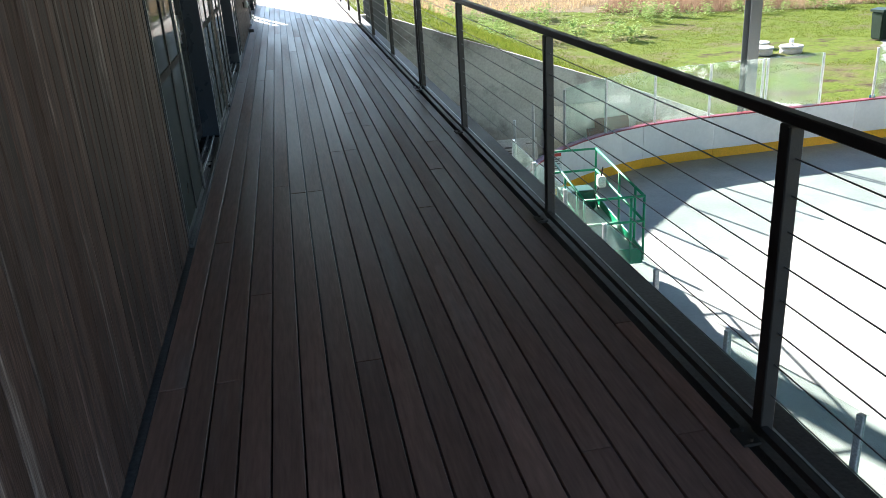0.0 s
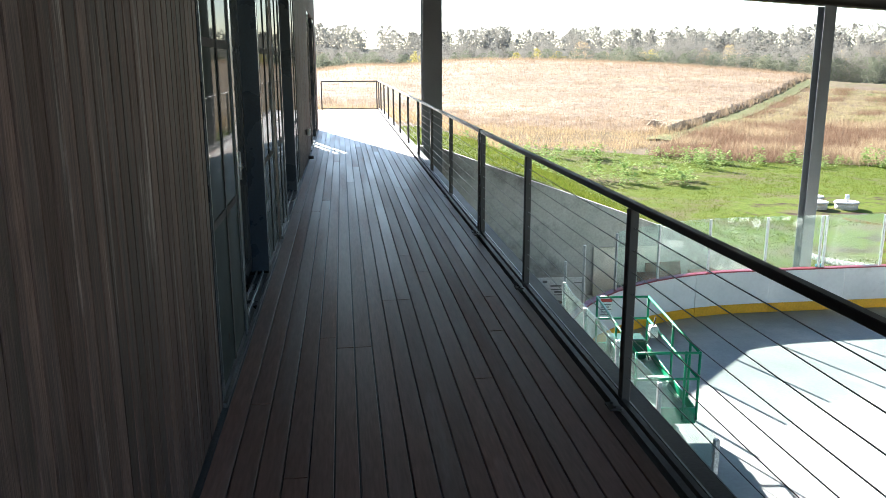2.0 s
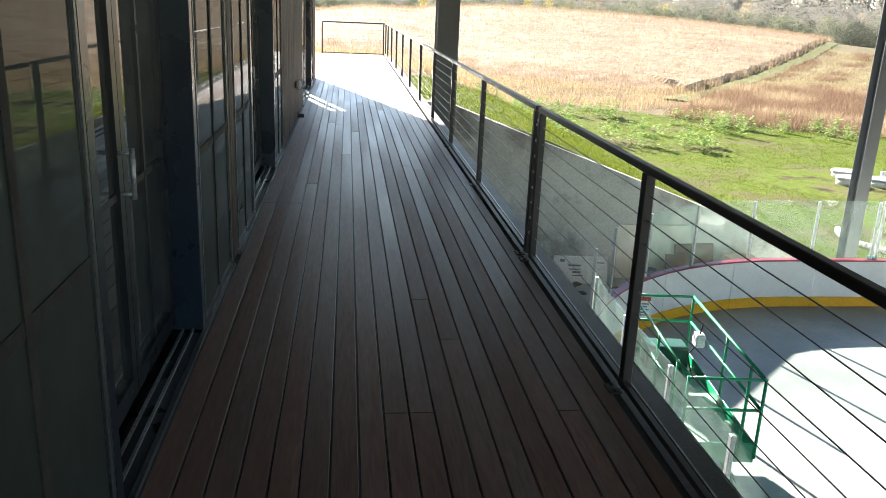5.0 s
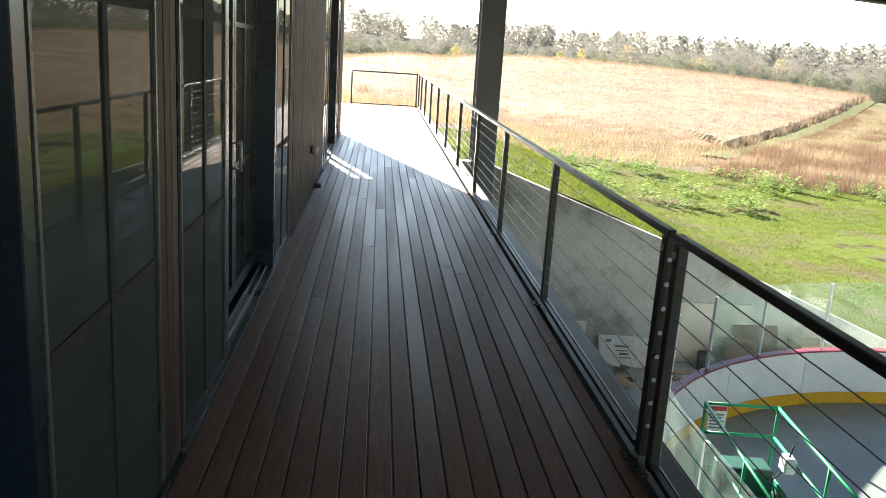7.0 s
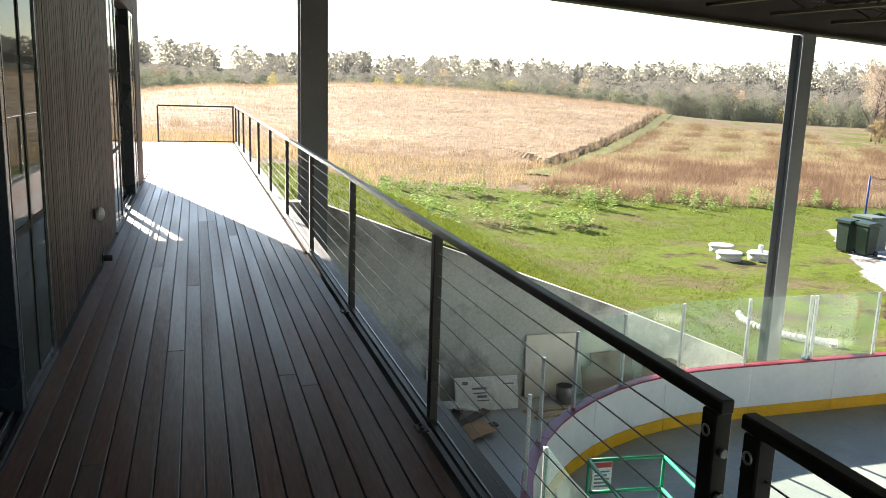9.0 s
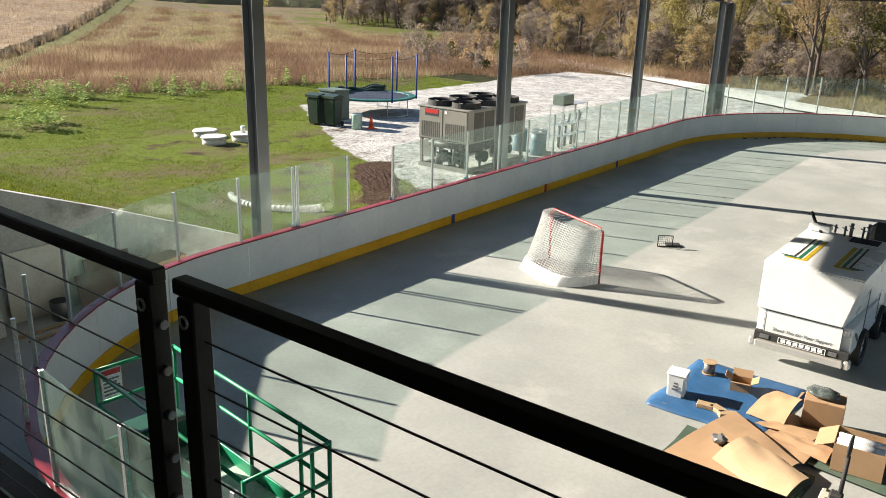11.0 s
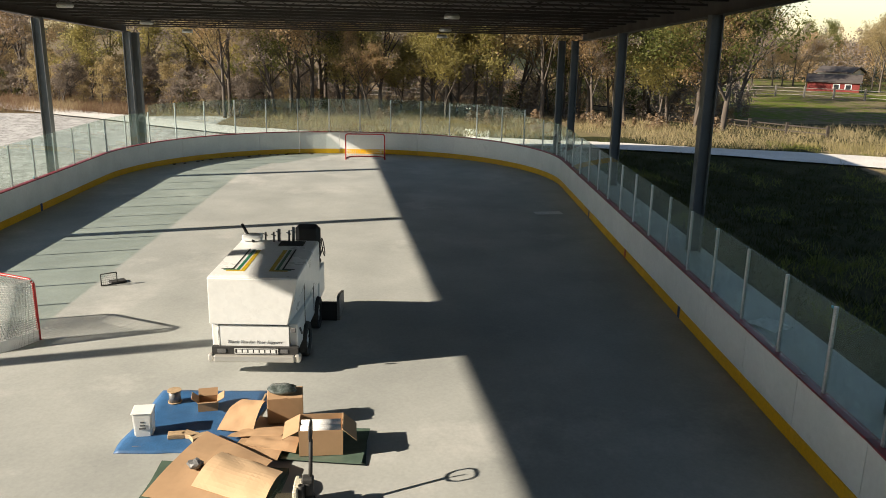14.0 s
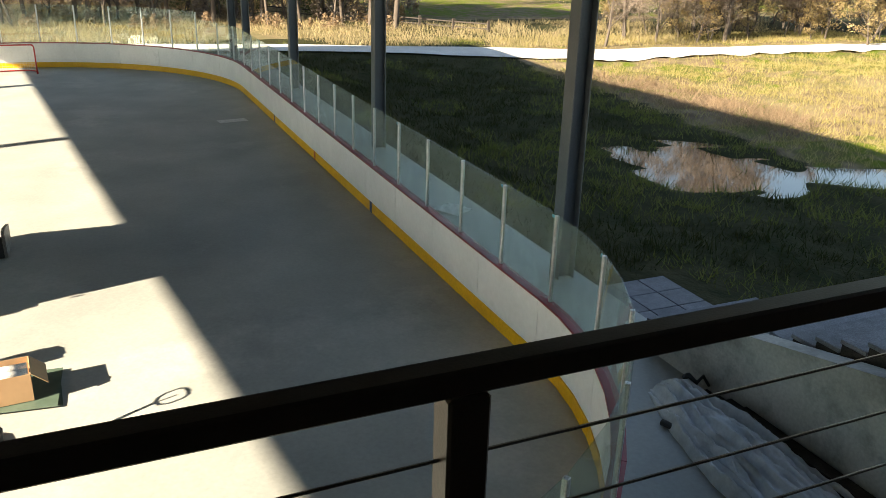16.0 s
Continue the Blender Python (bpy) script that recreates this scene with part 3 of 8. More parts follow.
edge_beam(20.8, -1)
edge_beam(-1.75, 1)
for k, x in enumerate(np.arange(1.5, 42.4, 1.5)):
    x = float(x)
    j = thing("roof_joist", "open-web dark steel joist spanning the rink roof", "joist", group="roof joists")
    bm = bmesh.new()
    for dz in (0.25, 0.62):
        sloped_beam(bm, x - 0.05, x + 0.05, ROOF_Y0 + 0.45, ROOF_Y1 - 0.4, dz, dz + 0.06)
    part("chord", bm, M_ROOFSTEEL, j)
    bm = bmesh.new()
    y, up = ROOF_Y0 + 0.5, True
    while y < ROOF_Y1 - 1.2:
        z0, z1 = roof_z(x, y) + (0.28 if up else 0.64), roof_z(x, y) + (0.64 if up else 0.28)
        tube(bm, [(x, y, z0), (x, y + 0.75, z1)], 0.018, 4)
        y, up = y + 0.75, not up
    part("web", bm, M_ROOFSTEEL, j)

# columns
COLS = [(2.85, 20.85), (13.05, 20.85), (23.2, 20.85), (33.4, 20.85), (42.35, 20.68), (42.7, 20.42), (13.1, -1.6), (23.5, -1.6), (33.8, -1.6), (42.2, -1.3), (42.55, -0.7)]


def column(x, y, w=0.16, d=0.16):
    base = min(ICE, ground(x, y)) if y < 0 or x > 5 else ICE
    top = roof_z(x, y)
    c = thing("steel_column", "grey painted wide-flange steel column holding the roof", "column", pose(x, y, base), group="columns of the rink roof")
    h = top - base
    bm = bmesh.new()
    box(bm, (-0.008, -d + 0.01, 0.02), (0.008, d - 0.01, h))
    part("web", bm, M_COLUMN, c)
    for sgn in (-1, 1):
        bm = bmesh.new()
        box(bm, (-w, sgn * d - 0.012, 0.02), (w, sgn * d + 0.012, h), 0.004)
        part("flange", bm, M_COLUMN, c)
    bm = bmesh.new()
    box(bm, (-w - 0.06, -d - 0.08, 0.0), (w + 0.06, d + 0.08, 0.02))
    part("base_plate", bm, M_COLUMN, c)


for x, y in COLS:
    column(x, y, *((0.235, 0.22) if x < 5 else ()))

# ---------- retaining walls ----------
bm = bmesh.new()
poly = [(0.3, ICE - 0.4), (12.4, ICE - 0.4), (12.4, -3.9), (9.2, -2.62), (5.3, -1.2), (2.9, -0.32), (0.3, -0.32)]
a = [bm.verts.new((x, 20.8, z)) for x, z in poly]
b = [bm.verts.new((x, 21.08, z)) for x, z in poly]
bm.faces.new(a)
bm.faces.new(b[::-1])
for i in range(len(poly)):
    k = (i + 1) % len(poly)
    bm.faces.new((b[i], b[k], a[k], a[i]))
solid("retaining_wall", bm, M_CONC, "grey cast concrete retaining wall with a sloping top", "wall", kind="structure")
bm = bmesh.new()
box(bm, (0.5, -6.0, ICE - 0.3), (0.8, 20.8, -0.075))
solid("wall_lower", bm, M_CONC, "grey concrete basement wall below the deck", "wall", kind="structure")

# ---------- deck ----------
# the building and its deck are laid out on a drawing grid; DECK_SET scales that grid to the plan
DECK_SET = Matrix.Translation((1.2, 6.4, 1.585)) @ Matrix.Scale(0.86, 4) @ Matrix.Translation((-1.2, -6.4, -1.585))
placed = set(bpy.data.objects)
DECK_X0, DECK_X1, DECK_Y0, DECK_Y1 = -0.058, 1.886, -5.0, 31.2
bm = bmesh.new()
box(bm, (-0.3, DECK_Y0, -0.32), (DECK_X1 + 0.02, DECK_Y1, -0.036))
deck = solid("floor", bm, M_STEEL, "dark brown stained hardwood deck on a steel frame", "deck", kind="structure")
bm = bmesh.new()
box(bm, (-3.0, 21.9, -0.32), (-0.302, DECK_Y1, -0.036))
solid("floor_2", bm, M_STEEL, "frame of the sunlit end of the deck", "deck", kind="structure")
bm = bmesh.new()
box(bm, (1.923, DECK_Y0, -0.02), (2.006, DECK_Y1, -0.004))
box(bm, (2.006, DECK_Y0, -0.36), (2.016, DECK_Y1, 0.001))
box(bm, (2.016, DECK_Y0, -0.03), (2.13, DECK_Y1, -0.018))
box(bm, (2.016, DECK_Y0, -0.36), (2.13, DECK_Y1, -0.348))
solid("trim", bm, M_FASCIA, "brown painted steel channel along the deck edge", "trim", kind="structure")
# thin bright strip drawn in as the highlight along the channel's edge
bm = bmesh.new()
box(bm, (2.0065, DECK_Y0, 0.0015), (2.0155, DECK_Y1, 0.0035))
solid("trim_3", bm, M_ALU, "bright strip on the steel channel's upper edge, drawn as its highlight", "trim", kind="structure")

# ---------- building ----------
WALL_H = 5.38
BLD_Y1 = 21.7
UNITS = [(3.79, 7.6), (7.9, 11.9), (16.2, 20.5)]
bm = bmesh.new()
spans = [(DECK_Y0, 3.79), (7.6, 7.9), (11.9, 16.2), (20.5, BLD_Y1)]
for a, b in spans:
    box(bm, (-0.3, a, -0.34), (-0.03, b, WALL_H))
for a, b in UNITS:
    box(bm, (-0.3, a, 2.75), (-0.03, b, WALL_H))
solid("wall_east", bm, M_ROOMDARK, "building wall behind the wooden cladding", "wall", kind="structure")

# ---------- railing ----------
RAIL_X = 1.955
CABLE_Z, CABLE_GAP = 0.17, 0.11


def rail_post(parent, y, bolts=False):
    bm = bmesh.new()
    box(bm, (RAIL_X - 0.023, y - 0.027, 0.014), (RAIL_X + 0.023, y + 0.027, 1.034), 0.004)
    part("post", bm, M_STEEL, parent)
    bm = bmesh.new()
    box(bm, (RAIL_X - 0.085, y - 0.045, 0.002), (RAIL_X - 0.026, y + 0.045, 0.012))
    for k in (-0.028, 0.028):
        tube(bm, [(RAIL_X - 0.055, y + k, 0.012), (RAIL_X - 0.055, y + k, 0.024)], 0.009, 6)
    part("base_plate", bm, M_STEEL, parent)
    if bolts:
        bm = bmesh.new()
        tube(bm, [(RAIL_X, y - bolts * 0.027, CABLE_Z), (RAIL_X, y - bolts * 0.042, CABLE_Z)], 0.011, 8)
        cf = part("cable_fitting", bm, M_ALU, parent, "bright steel cable fitting")
        for k in range(1, 8):
            part("cable_fitting", cf.data, None, parent, "bright steel cable fitting", Matrix.Translation((0, 0, CABLE_GAP * k)))
        bm = bmesh.new()
        ring = [(RAIL_X - 0.027, y + 0.013 * math.cos(a), 0.985 + 0.013 * math.sin(a)) for a in [i * math.pi / 6 for i in range(13)]]
        tube(bm, ring, 0.003, 6)
        part("ring", bm, M_ALU, parent, "small steel ring")


def railing(ys, joint_lo, joint_hi):
    r = thing("cable_railing", "black steel cable railing section along the deck edge", "railing", group="railing sections of the deck")
    y0, y1 = ys[0], ys[-1]
    bm = bmesh.new()
    box(bm, (RAIL_X - 0.022, y0 - 0.04, 1.036), (RAIL_X + 0.016, y1 + 0.04, 1.071), 0.004)
    part("top_rail", bm, M_STEEL, r)
    bm = bmesh.new()
    box(bm, (RAIL_X - 0.026, y0 + 0.042, 0.03), (RAIL_X + 0.0, y1 - 0.042, 0.058))
    part("bottom_rail", bm, M_STEEL, r)
    for k, y in enumerate(ys):
        rail_post(r, y, (1 if k == 0 and joint_lo else -1 if k == len(ys) - 1 and joint_hi else 0) or False)
    for k in range(8):
        bm = bmesh.new()
        z = CABLE_Z + CABLE_GAP * k
        run = []
        for a, b in zip(ys, ys[1:]):
            run += [(RAIL_X + 0.004, a + 0.02, z), (RAIL_X + 0.004, 0.5 * (a + b), z - 0.003)]
        tube(bm, run + [(RAIL_X + 0.004, ys[-1] - 0.02, z)], 0.0026, 5)
        part("cable", bm, M_CABLE, r, "thin steel cable")


railing([-5.0, -3.1, -0.9, 1.32, 3.52, 5.79, 7.8], True, True)
railing([7.95, 10.24, 12.53, 14.83, 17.19, 19.66, 22.16, 24.66, 27.16, 29.4, 31.0], True, True)

# end rail across the deck
er = thing("end_railing", "black steel railing frame closing the end of the deck", "railing")
bm = bmesh.new()
box(bm, (-0.2, 31.05, 1.032), (1.92, 31.1, 1.075), 0.005)
part("top_rail", bm, M_STEEL, er)
bm = bmesh.new()
box(bm, (-0.2, 31.06, 0.03), (1.92, 31.09, 0.06))
part("bottom_rail", bm, M_STEEL, er)
for x in (-0.2, 1.88):
    bm = bmesh.new()
    box(bm, (x - 0.022, 31.05, 0.0), (x + 0.022, 31.1, 1.03))
    part("post", bm, M_STEEL, er)
for k in range(8):
    bm = bmesh.new()
    tube(bm, [(-0.178, 31.075, CABLE_Z + CABLE_GAP * k), (1.858, 31.075, CABLE_Z + CABLE_GAP * k)], 0.003, 4)
    part("cable", bm, M_CABLE, er)

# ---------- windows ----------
# room shells are painted near-black in place of an unlit interior
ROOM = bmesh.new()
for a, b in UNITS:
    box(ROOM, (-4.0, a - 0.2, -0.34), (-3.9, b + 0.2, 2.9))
solid("wall_inner", ROOM, M_ROOMDARK, "back wall of the rooms behind the glass doors, coloured dark as unlit", "wall", kind="structure")
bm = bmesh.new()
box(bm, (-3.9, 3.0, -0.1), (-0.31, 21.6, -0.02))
solid("floor_3", bm, M_ROOMDARK, "floor of the rooms behind the glass doors, coloured dark as unlit", "floor", kind="structure")
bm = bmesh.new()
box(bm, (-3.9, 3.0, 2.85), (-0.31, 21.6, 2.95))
solid("ceiling_2", bm, M_ROOMDARK, "ceiling of the rooms, coloured dark as unlit", "ceiling", kind="structure")
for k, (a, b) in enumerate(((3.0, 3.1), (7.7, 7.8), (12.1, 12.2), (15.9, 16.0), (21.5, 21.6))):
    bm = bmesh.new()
    # unseen end wall: slits added so that sun streaks fall on the deck
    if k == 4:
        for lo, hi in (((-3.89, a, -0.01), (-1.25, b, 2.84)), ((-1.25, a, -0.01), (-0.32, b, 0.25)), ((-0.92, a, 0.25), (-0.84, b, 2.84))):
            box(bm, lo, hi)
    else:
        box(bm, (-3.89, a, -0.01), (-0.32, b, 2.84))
    solid(f"wall_cross_{k + 1}", bm, M_ROOMDARK, "cross wall of the rooms, coloured dark as unlit", "wall", kind="structure")


def bars(bm, x0, x1, ys, zs, y_lo, y_hi, z_lo, z_hi, w):
    for y in ys:
        box(bm, (x0, y - w / 2, z_lo), (x1, y + w / 2, z_hi))
    for z in zs:
        box(bm, (x0 + 0.002, y_lo, z - w / 2), (x1 - 0.002, y_hi, z + w / 2))


def window_unit(name, y0, y1, wing, wing_mat=None):
    """Fixed glass wings flush with the wall and a recessed pair of glazed doors between them."""
    top = 2.74
    u = thing(name, "dark framed glazing with glass wings and a recessed glass door", "window", kind="structure")
    d0, d1 = y0 + wing, y1 - wing
    for wa, wb in ((y0, d0), (d1, y1)):
        bm = bmesh.new()
        box(bm, (-0.11, wa + 0.002, 0.03), (-0.01, wa + 0.05, top))
        box(bm, (-0.11, wb - 0.05, 0.03), (-0.01, wb - 0.002, top))
        box(bm, (-0.11, wa + 0.05, 0.03), (-0.01, wb - 0.05, 0.075))
        box(bm, (-0.11, wa + 0.05, top - 0.06), (-0.01, wb - 0.05, top))
        fr = part("window_frame", bm, M_FRAME, u)
        for ye in (wa + 0.012, wb - 0.030):
            bm = bmesh.new()
            box(bm, (-0.0095, ye, 0.04), (-0.002, ye + 0.018, top - 0.01))
            part("edge_strip", bm, M_SILL, fr, "thin bright edge strip")
        bm = bmesh.new()
        box(bm, (-0.022, wa + 0.03, 0.05), (-0.012, wb - 0.03, top - 0.03))
        part("pane", bm, wing_mat or M_WING, fr)
        bm = bmesh.new()
        bars(bm, -0.0115, -0.006, [0.5 * (wa + wb)], [0.93, 1.83], wa + 0.05, wb - 0.05, 0.07, top - 0.05, 0.045)
        part("muntin", bm, M_ROOMDARK, fr)
    for y in (d0, d1):
        s = 1 if y == d0 else -1
        bm = bmesh.new()
        box(bm, (-0.23, min(y, y + s * 0.075), 0.031), (-0.004, max(y, y + s * 0.075), top - 0.001), 0.004)
        part("jamb", bm, M_FRAMEBLUE, u, "glossy dark blue jamb")
    # doors in the recess
    a, b = d0 + 0.08, d1 - 0.08
    mid = 0.5 * (a + b)
    for la, lb in ((a, mid - 0.004), (mid + 0.004, b)):
        bm = bmesh.new()
        box(bm, (-0.19, la, 0.07), (-0.14, la + 0.06, top - 0.02))
        box(bm, (-0.19, lb - 0.06, 0.07), (-0.14, lb, top - 0.02))
        box(bm, (-0.19, la + 0.06, 0.07), (-0.14, lb - 0.06, 0.16))
        box(bm, (-0.19, la + 0.06, top - 0.1), (-0.14, lb - 0.06, top - 0.02))
        df = part("door_leaf", bm, M_FRAME, u)
        bm = bmesh.new()
        box(bm, (-0.169, la + 0.05, 0.14), (-0.161, lb - 0.05, top - 0.09))
        part("pane", bm, M_CLEAR if wing_mat else M_WINGLASS, df)
        bm = bmesh.new()
        bars(bm, -0.18, -0.15, [0.5 * (la + lb)], [0.93, 1.83], la + 0.06, lb - 0.06, 0.16, top - 0.1, 0.03)
        part("muntin", bm, M_FRAME, df)
    bm = bmesh.new()
    tube(bm, [(-0.09, mid - 0.05, 0.92), (-0.09, mid - 0.05, 1.12)], 0.011, 8)
    for z in (0.94, 1.1):
        tube(bm, [(-0.14, mid - 0.05, z), (-0.09, mid - 0.05, z)], 0.008, 6)
    part("door_handle", bm, M_ALU, u, "steel pull handle")
    bm = bmesh.new()
    box(bm, (-0.31, y0 + 0.002, -0.02), (-0.012, y1 - 0.002, 0.028))
    part("window_sill", bm, M_FRAME, u)
    bm = bmesh.new()
    for x in (-0.11, -0.06):
        box(bm, (x, d0 + 0.08, 0.03), (x + 0.012, d1 - 0.08, 0.042))
    part("track", bm, M_ALU, u, "thin aluminium sliding track")
    return u


window_unit("window_1", *UNITS[0], 1.06)
window_unit("window_2", *UNITS[1], 0.98)
# clear panes let the sun from the added slits reach the deck
window_unit("window_3", *UNITS[2], 0.98, M_CLEAR)

# sill strip along the wall foot
bm = bmesh.new()
for a, b in UNITS:
    box(bm, (-0.008, a - 0.02, 0.003), (0.012, b + 0.02, 0.03))
solid("trim_2", bm, M_SILL, "grey metal threshold strip at the foot of the glazing", "trim", kind="structure")

# flashing along the foot of the wall
bm = bmesh.new()
box(bm, (-0.05, DECK_Y0, -0.03), (0.0165, BLD_Y1, 0.0015))
solid("trim_4", bm, M_SILL, "thin grey flashing along the wall foot", "trim", kind="structure")

# wall lamp and pipe stub on the cladding
wl = thing("wall_lamp", "small white round bulkhead lamp on the wooden wall", "lamp", pose(-0.012, 14.2, 0.55))
bm = bmesh.new()
tube(bm, [(0, 0, 0), (0.03, 0, 0)], 0.05, 14)
part("base", bm, M_STEEL, wl)
bm = bmesh.new()
bmesh.ops.create_uvsphere(bm, u_segments=14, v_segments=8, radius=0.062)
bmesh.ops.scale(bm, vec=(0.7, 1, 1.05), verts=bm.verts)
bmesh.ops.translate(bm, vec=(0.06, 0, 0), verts=bm.verts)
part("globe", bm, M_BOARD, wl, "white plastic globe")
ps = thing("pipe_stub", "short dark pipe stub sticking out of the wall foot", "pipe", pose(0.012, 14.55, 0.07))
bm = bmesh.new()
tube(bm, [(0, 0, 0), (0.09, 0, 0.0)], 0.03, 10)
part("pipe", bm, M_STEEL, ps)
bm = bmesh.new()
tube(bm, [(0.002, 0, 0), (0.012, 0, 0)], 0.05, 12)
part("collar", bm, M_STEEL, ps)


for ob in [q for q in bpy.data.objects if q not in placed and q.parent is None]:
    back = -0.075 if ob.name.startswith(("wall_", "window_", "floor_3", "ceiling_2", "trim_2", "trim_4", "pipe_stub")) else 0.0
    ob.matrix_basis = DECK_SET @ Matrix.Translation((back, 0, 0)) @ ob.matrix_basis

# ---------- foliage materials ----------


def leaf_mat(name, a, b, c, through_=0.45):
    """Thin leaves: lit through as well as on the face; tone varies from leaf to leaf."""
    m = bpy.data.materials.new(name)
    m.use_nodes = True
    t = m.node_tree
    n, link = t.nodes, t.links.new
    n.remove(n["Principled BSDF"])
    geo = n.new("ShaderNodeNewGeometry")
    ramp = n.new("ShaderNodeValToRGB")
    el = ramp.color_ramp.elements
    el[0].color, el[1].color = (*a, 1), (*b, 1)
    e = el.new(0.5)
    e.color = (*c, 1)
    co = n.new("ShaderNodeTexCoord")
    nz = n.new("ShaderNodeTexNoise")
    nz.inputs["Scale"].default_value = 0.5
    link(co.outputs["Object"], nz.inputs["Vector"])
    add = n.new("ShaderNodeMath")
    add.operation = "MULTIPLY_ADD"
    add.inputs[1].default_value = 0.8
    link(geo.outputs["Random Per Island"], add.inputs[0])
    sub = n.new("ShaderNodeMapRange")
    sub.inputs[1].default_value, sub.inputs[2].default_value, sub.inputs[3].default_value, sub.inputs[4].default_value = 0.3, 0.7, -0.15, 0.3
    link(nz.outputs[0], sub.inputs[0])
    link(sub.outputs[0], add.inputs[2])
    link(add.outputs[0], ramp.inputs[0])
    d = n.new("ShaderNodeBsdfDiffuse")
    tr = n.new("ShaderNodeBsdfTranslucent")
    link(ramp.outputs[0], d.inputs[0])
    link(ramp.outputs[0], tr.inputs[0])
    mx = n.new("ShaderNodeMixShader")
    mx.inputs[0].default_value = through_
    link(d.outputs[0], mx.inputs[1])
    link(tr.outputs[0], mx.inputs[2])
    link(mx.outputs[0], n["Material Output"].inputs[0])
    return m


M_BARK = mat("tree_bark", (0.105, 0.085, 0.068), (0.06, 0.048, 0.038), rough=0.95, scale=3, stretch=(1, 1, 0.25), fine=25, bump=0.5)
M_LEAF_RUST = leaf_mat("leaf_rust", (0.50, 0.36, 0.20), (0.45, 0.34, 0.20), (0.34, 0.235, 0.125), 0.6)
M_LEAF_TAN = leaf_mat("leaf_tan", (0.49, 0.38, 0.20), (0.42, 0.33, 0.17), (0.32, 0.25, 0.13), 0.6)
M_LEAF_GREEN = leaf_mat("leaf_green", (0.155, 0.17, 0.055), (0.27, 0.245, 0.09), (0.105, 0.12, 0.04), 0.5)
M_LEAF_GOLD = leaf_mat("leaf_gold", (0.43, 0.35, 0.12), (0.35, 0.30, 0.12), (0.25, 0.225, 0.085), 0.5)
M_TWIG = leaf_mat("bare_twigs", (0.48, 0.40, 0.33), (0.37, 0.30, 0.245), (0.28, 0.225, 0.185), 0.58)
M_BRUSH = leaf_mat("brush_twigs", (0.33, 0.28, 0.23), (0.25, 0.205, 0.17), (0.19, 0.155, 0.128), 0.5)
# flat, greyed tones: distance haze is put into these two leaf colours
M_HAZETWIG = leaf_mat("hazed_far_twigs", (0.232, 0.214, 0.182), (0.22, 0.206, 0.176), (0.21, 0.198, 0.168), 0.45)
M_HAZEGREEN = leaf_mat("hazed_far_green", (0.172, 0.178, 0.122), (0.18, 0.182, 0.127), (0.162, 0.17, 0.115), 0.45)
M_DRY = leaf_mat("dry_grass", (0.38, 0.285, 0.185), (0.165, 0.115, 0.074), (0.285, 0.205, 0.135))
M_ALLEY = leaf_mat("alley_grass_leaves", (0.27, 0.235, 0.115), (0.44, 0.35, 0.21), (0.34, 0.28, 0.16))
M_STRAW = leaf_mat("pale_straw", (0.47, 0.38, 0.25), (0.26, 0.19, 0.115), (0.37, 0.28, 0.165))
M_CROPGOLD = leaf_mat("golden_crop", (0.46, 0.35, 0.19), (0.19, 0.135, 0.08), (0.34, 0.25, 0.14))
M_DRYBROWN = leaf_mat("dry_brown_grass", (0.13, 0.077, 0.05), (0.35, 0.25, 0.165), (0.22, 0.142, 0.09))
M_GRASS = leaf_mat("green_grass", (0.08, 0.117, 0.014), (0.175, 0.185, 0.033), (0.118, 0.148, 0.02))
# dark blades carry the roof's shade, gold ones the sun beyond it
M_BANKSHADE = leaf_mat("shaded_bank_leaves", (0.028, 0.04, 0.012), (0.065, 0.058, 0.025), (0.04, 0.047, 0.017))
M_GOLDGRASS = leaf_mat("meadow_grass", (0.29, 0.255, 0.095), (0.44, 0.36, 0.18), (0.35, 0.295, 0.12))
M_WEED = leaf_mat("weed_leaves", (0.17, 0.25, 0.06), (0.46, 0.52, 0.24), (0.30, 0.40, 0.13), 0.35)


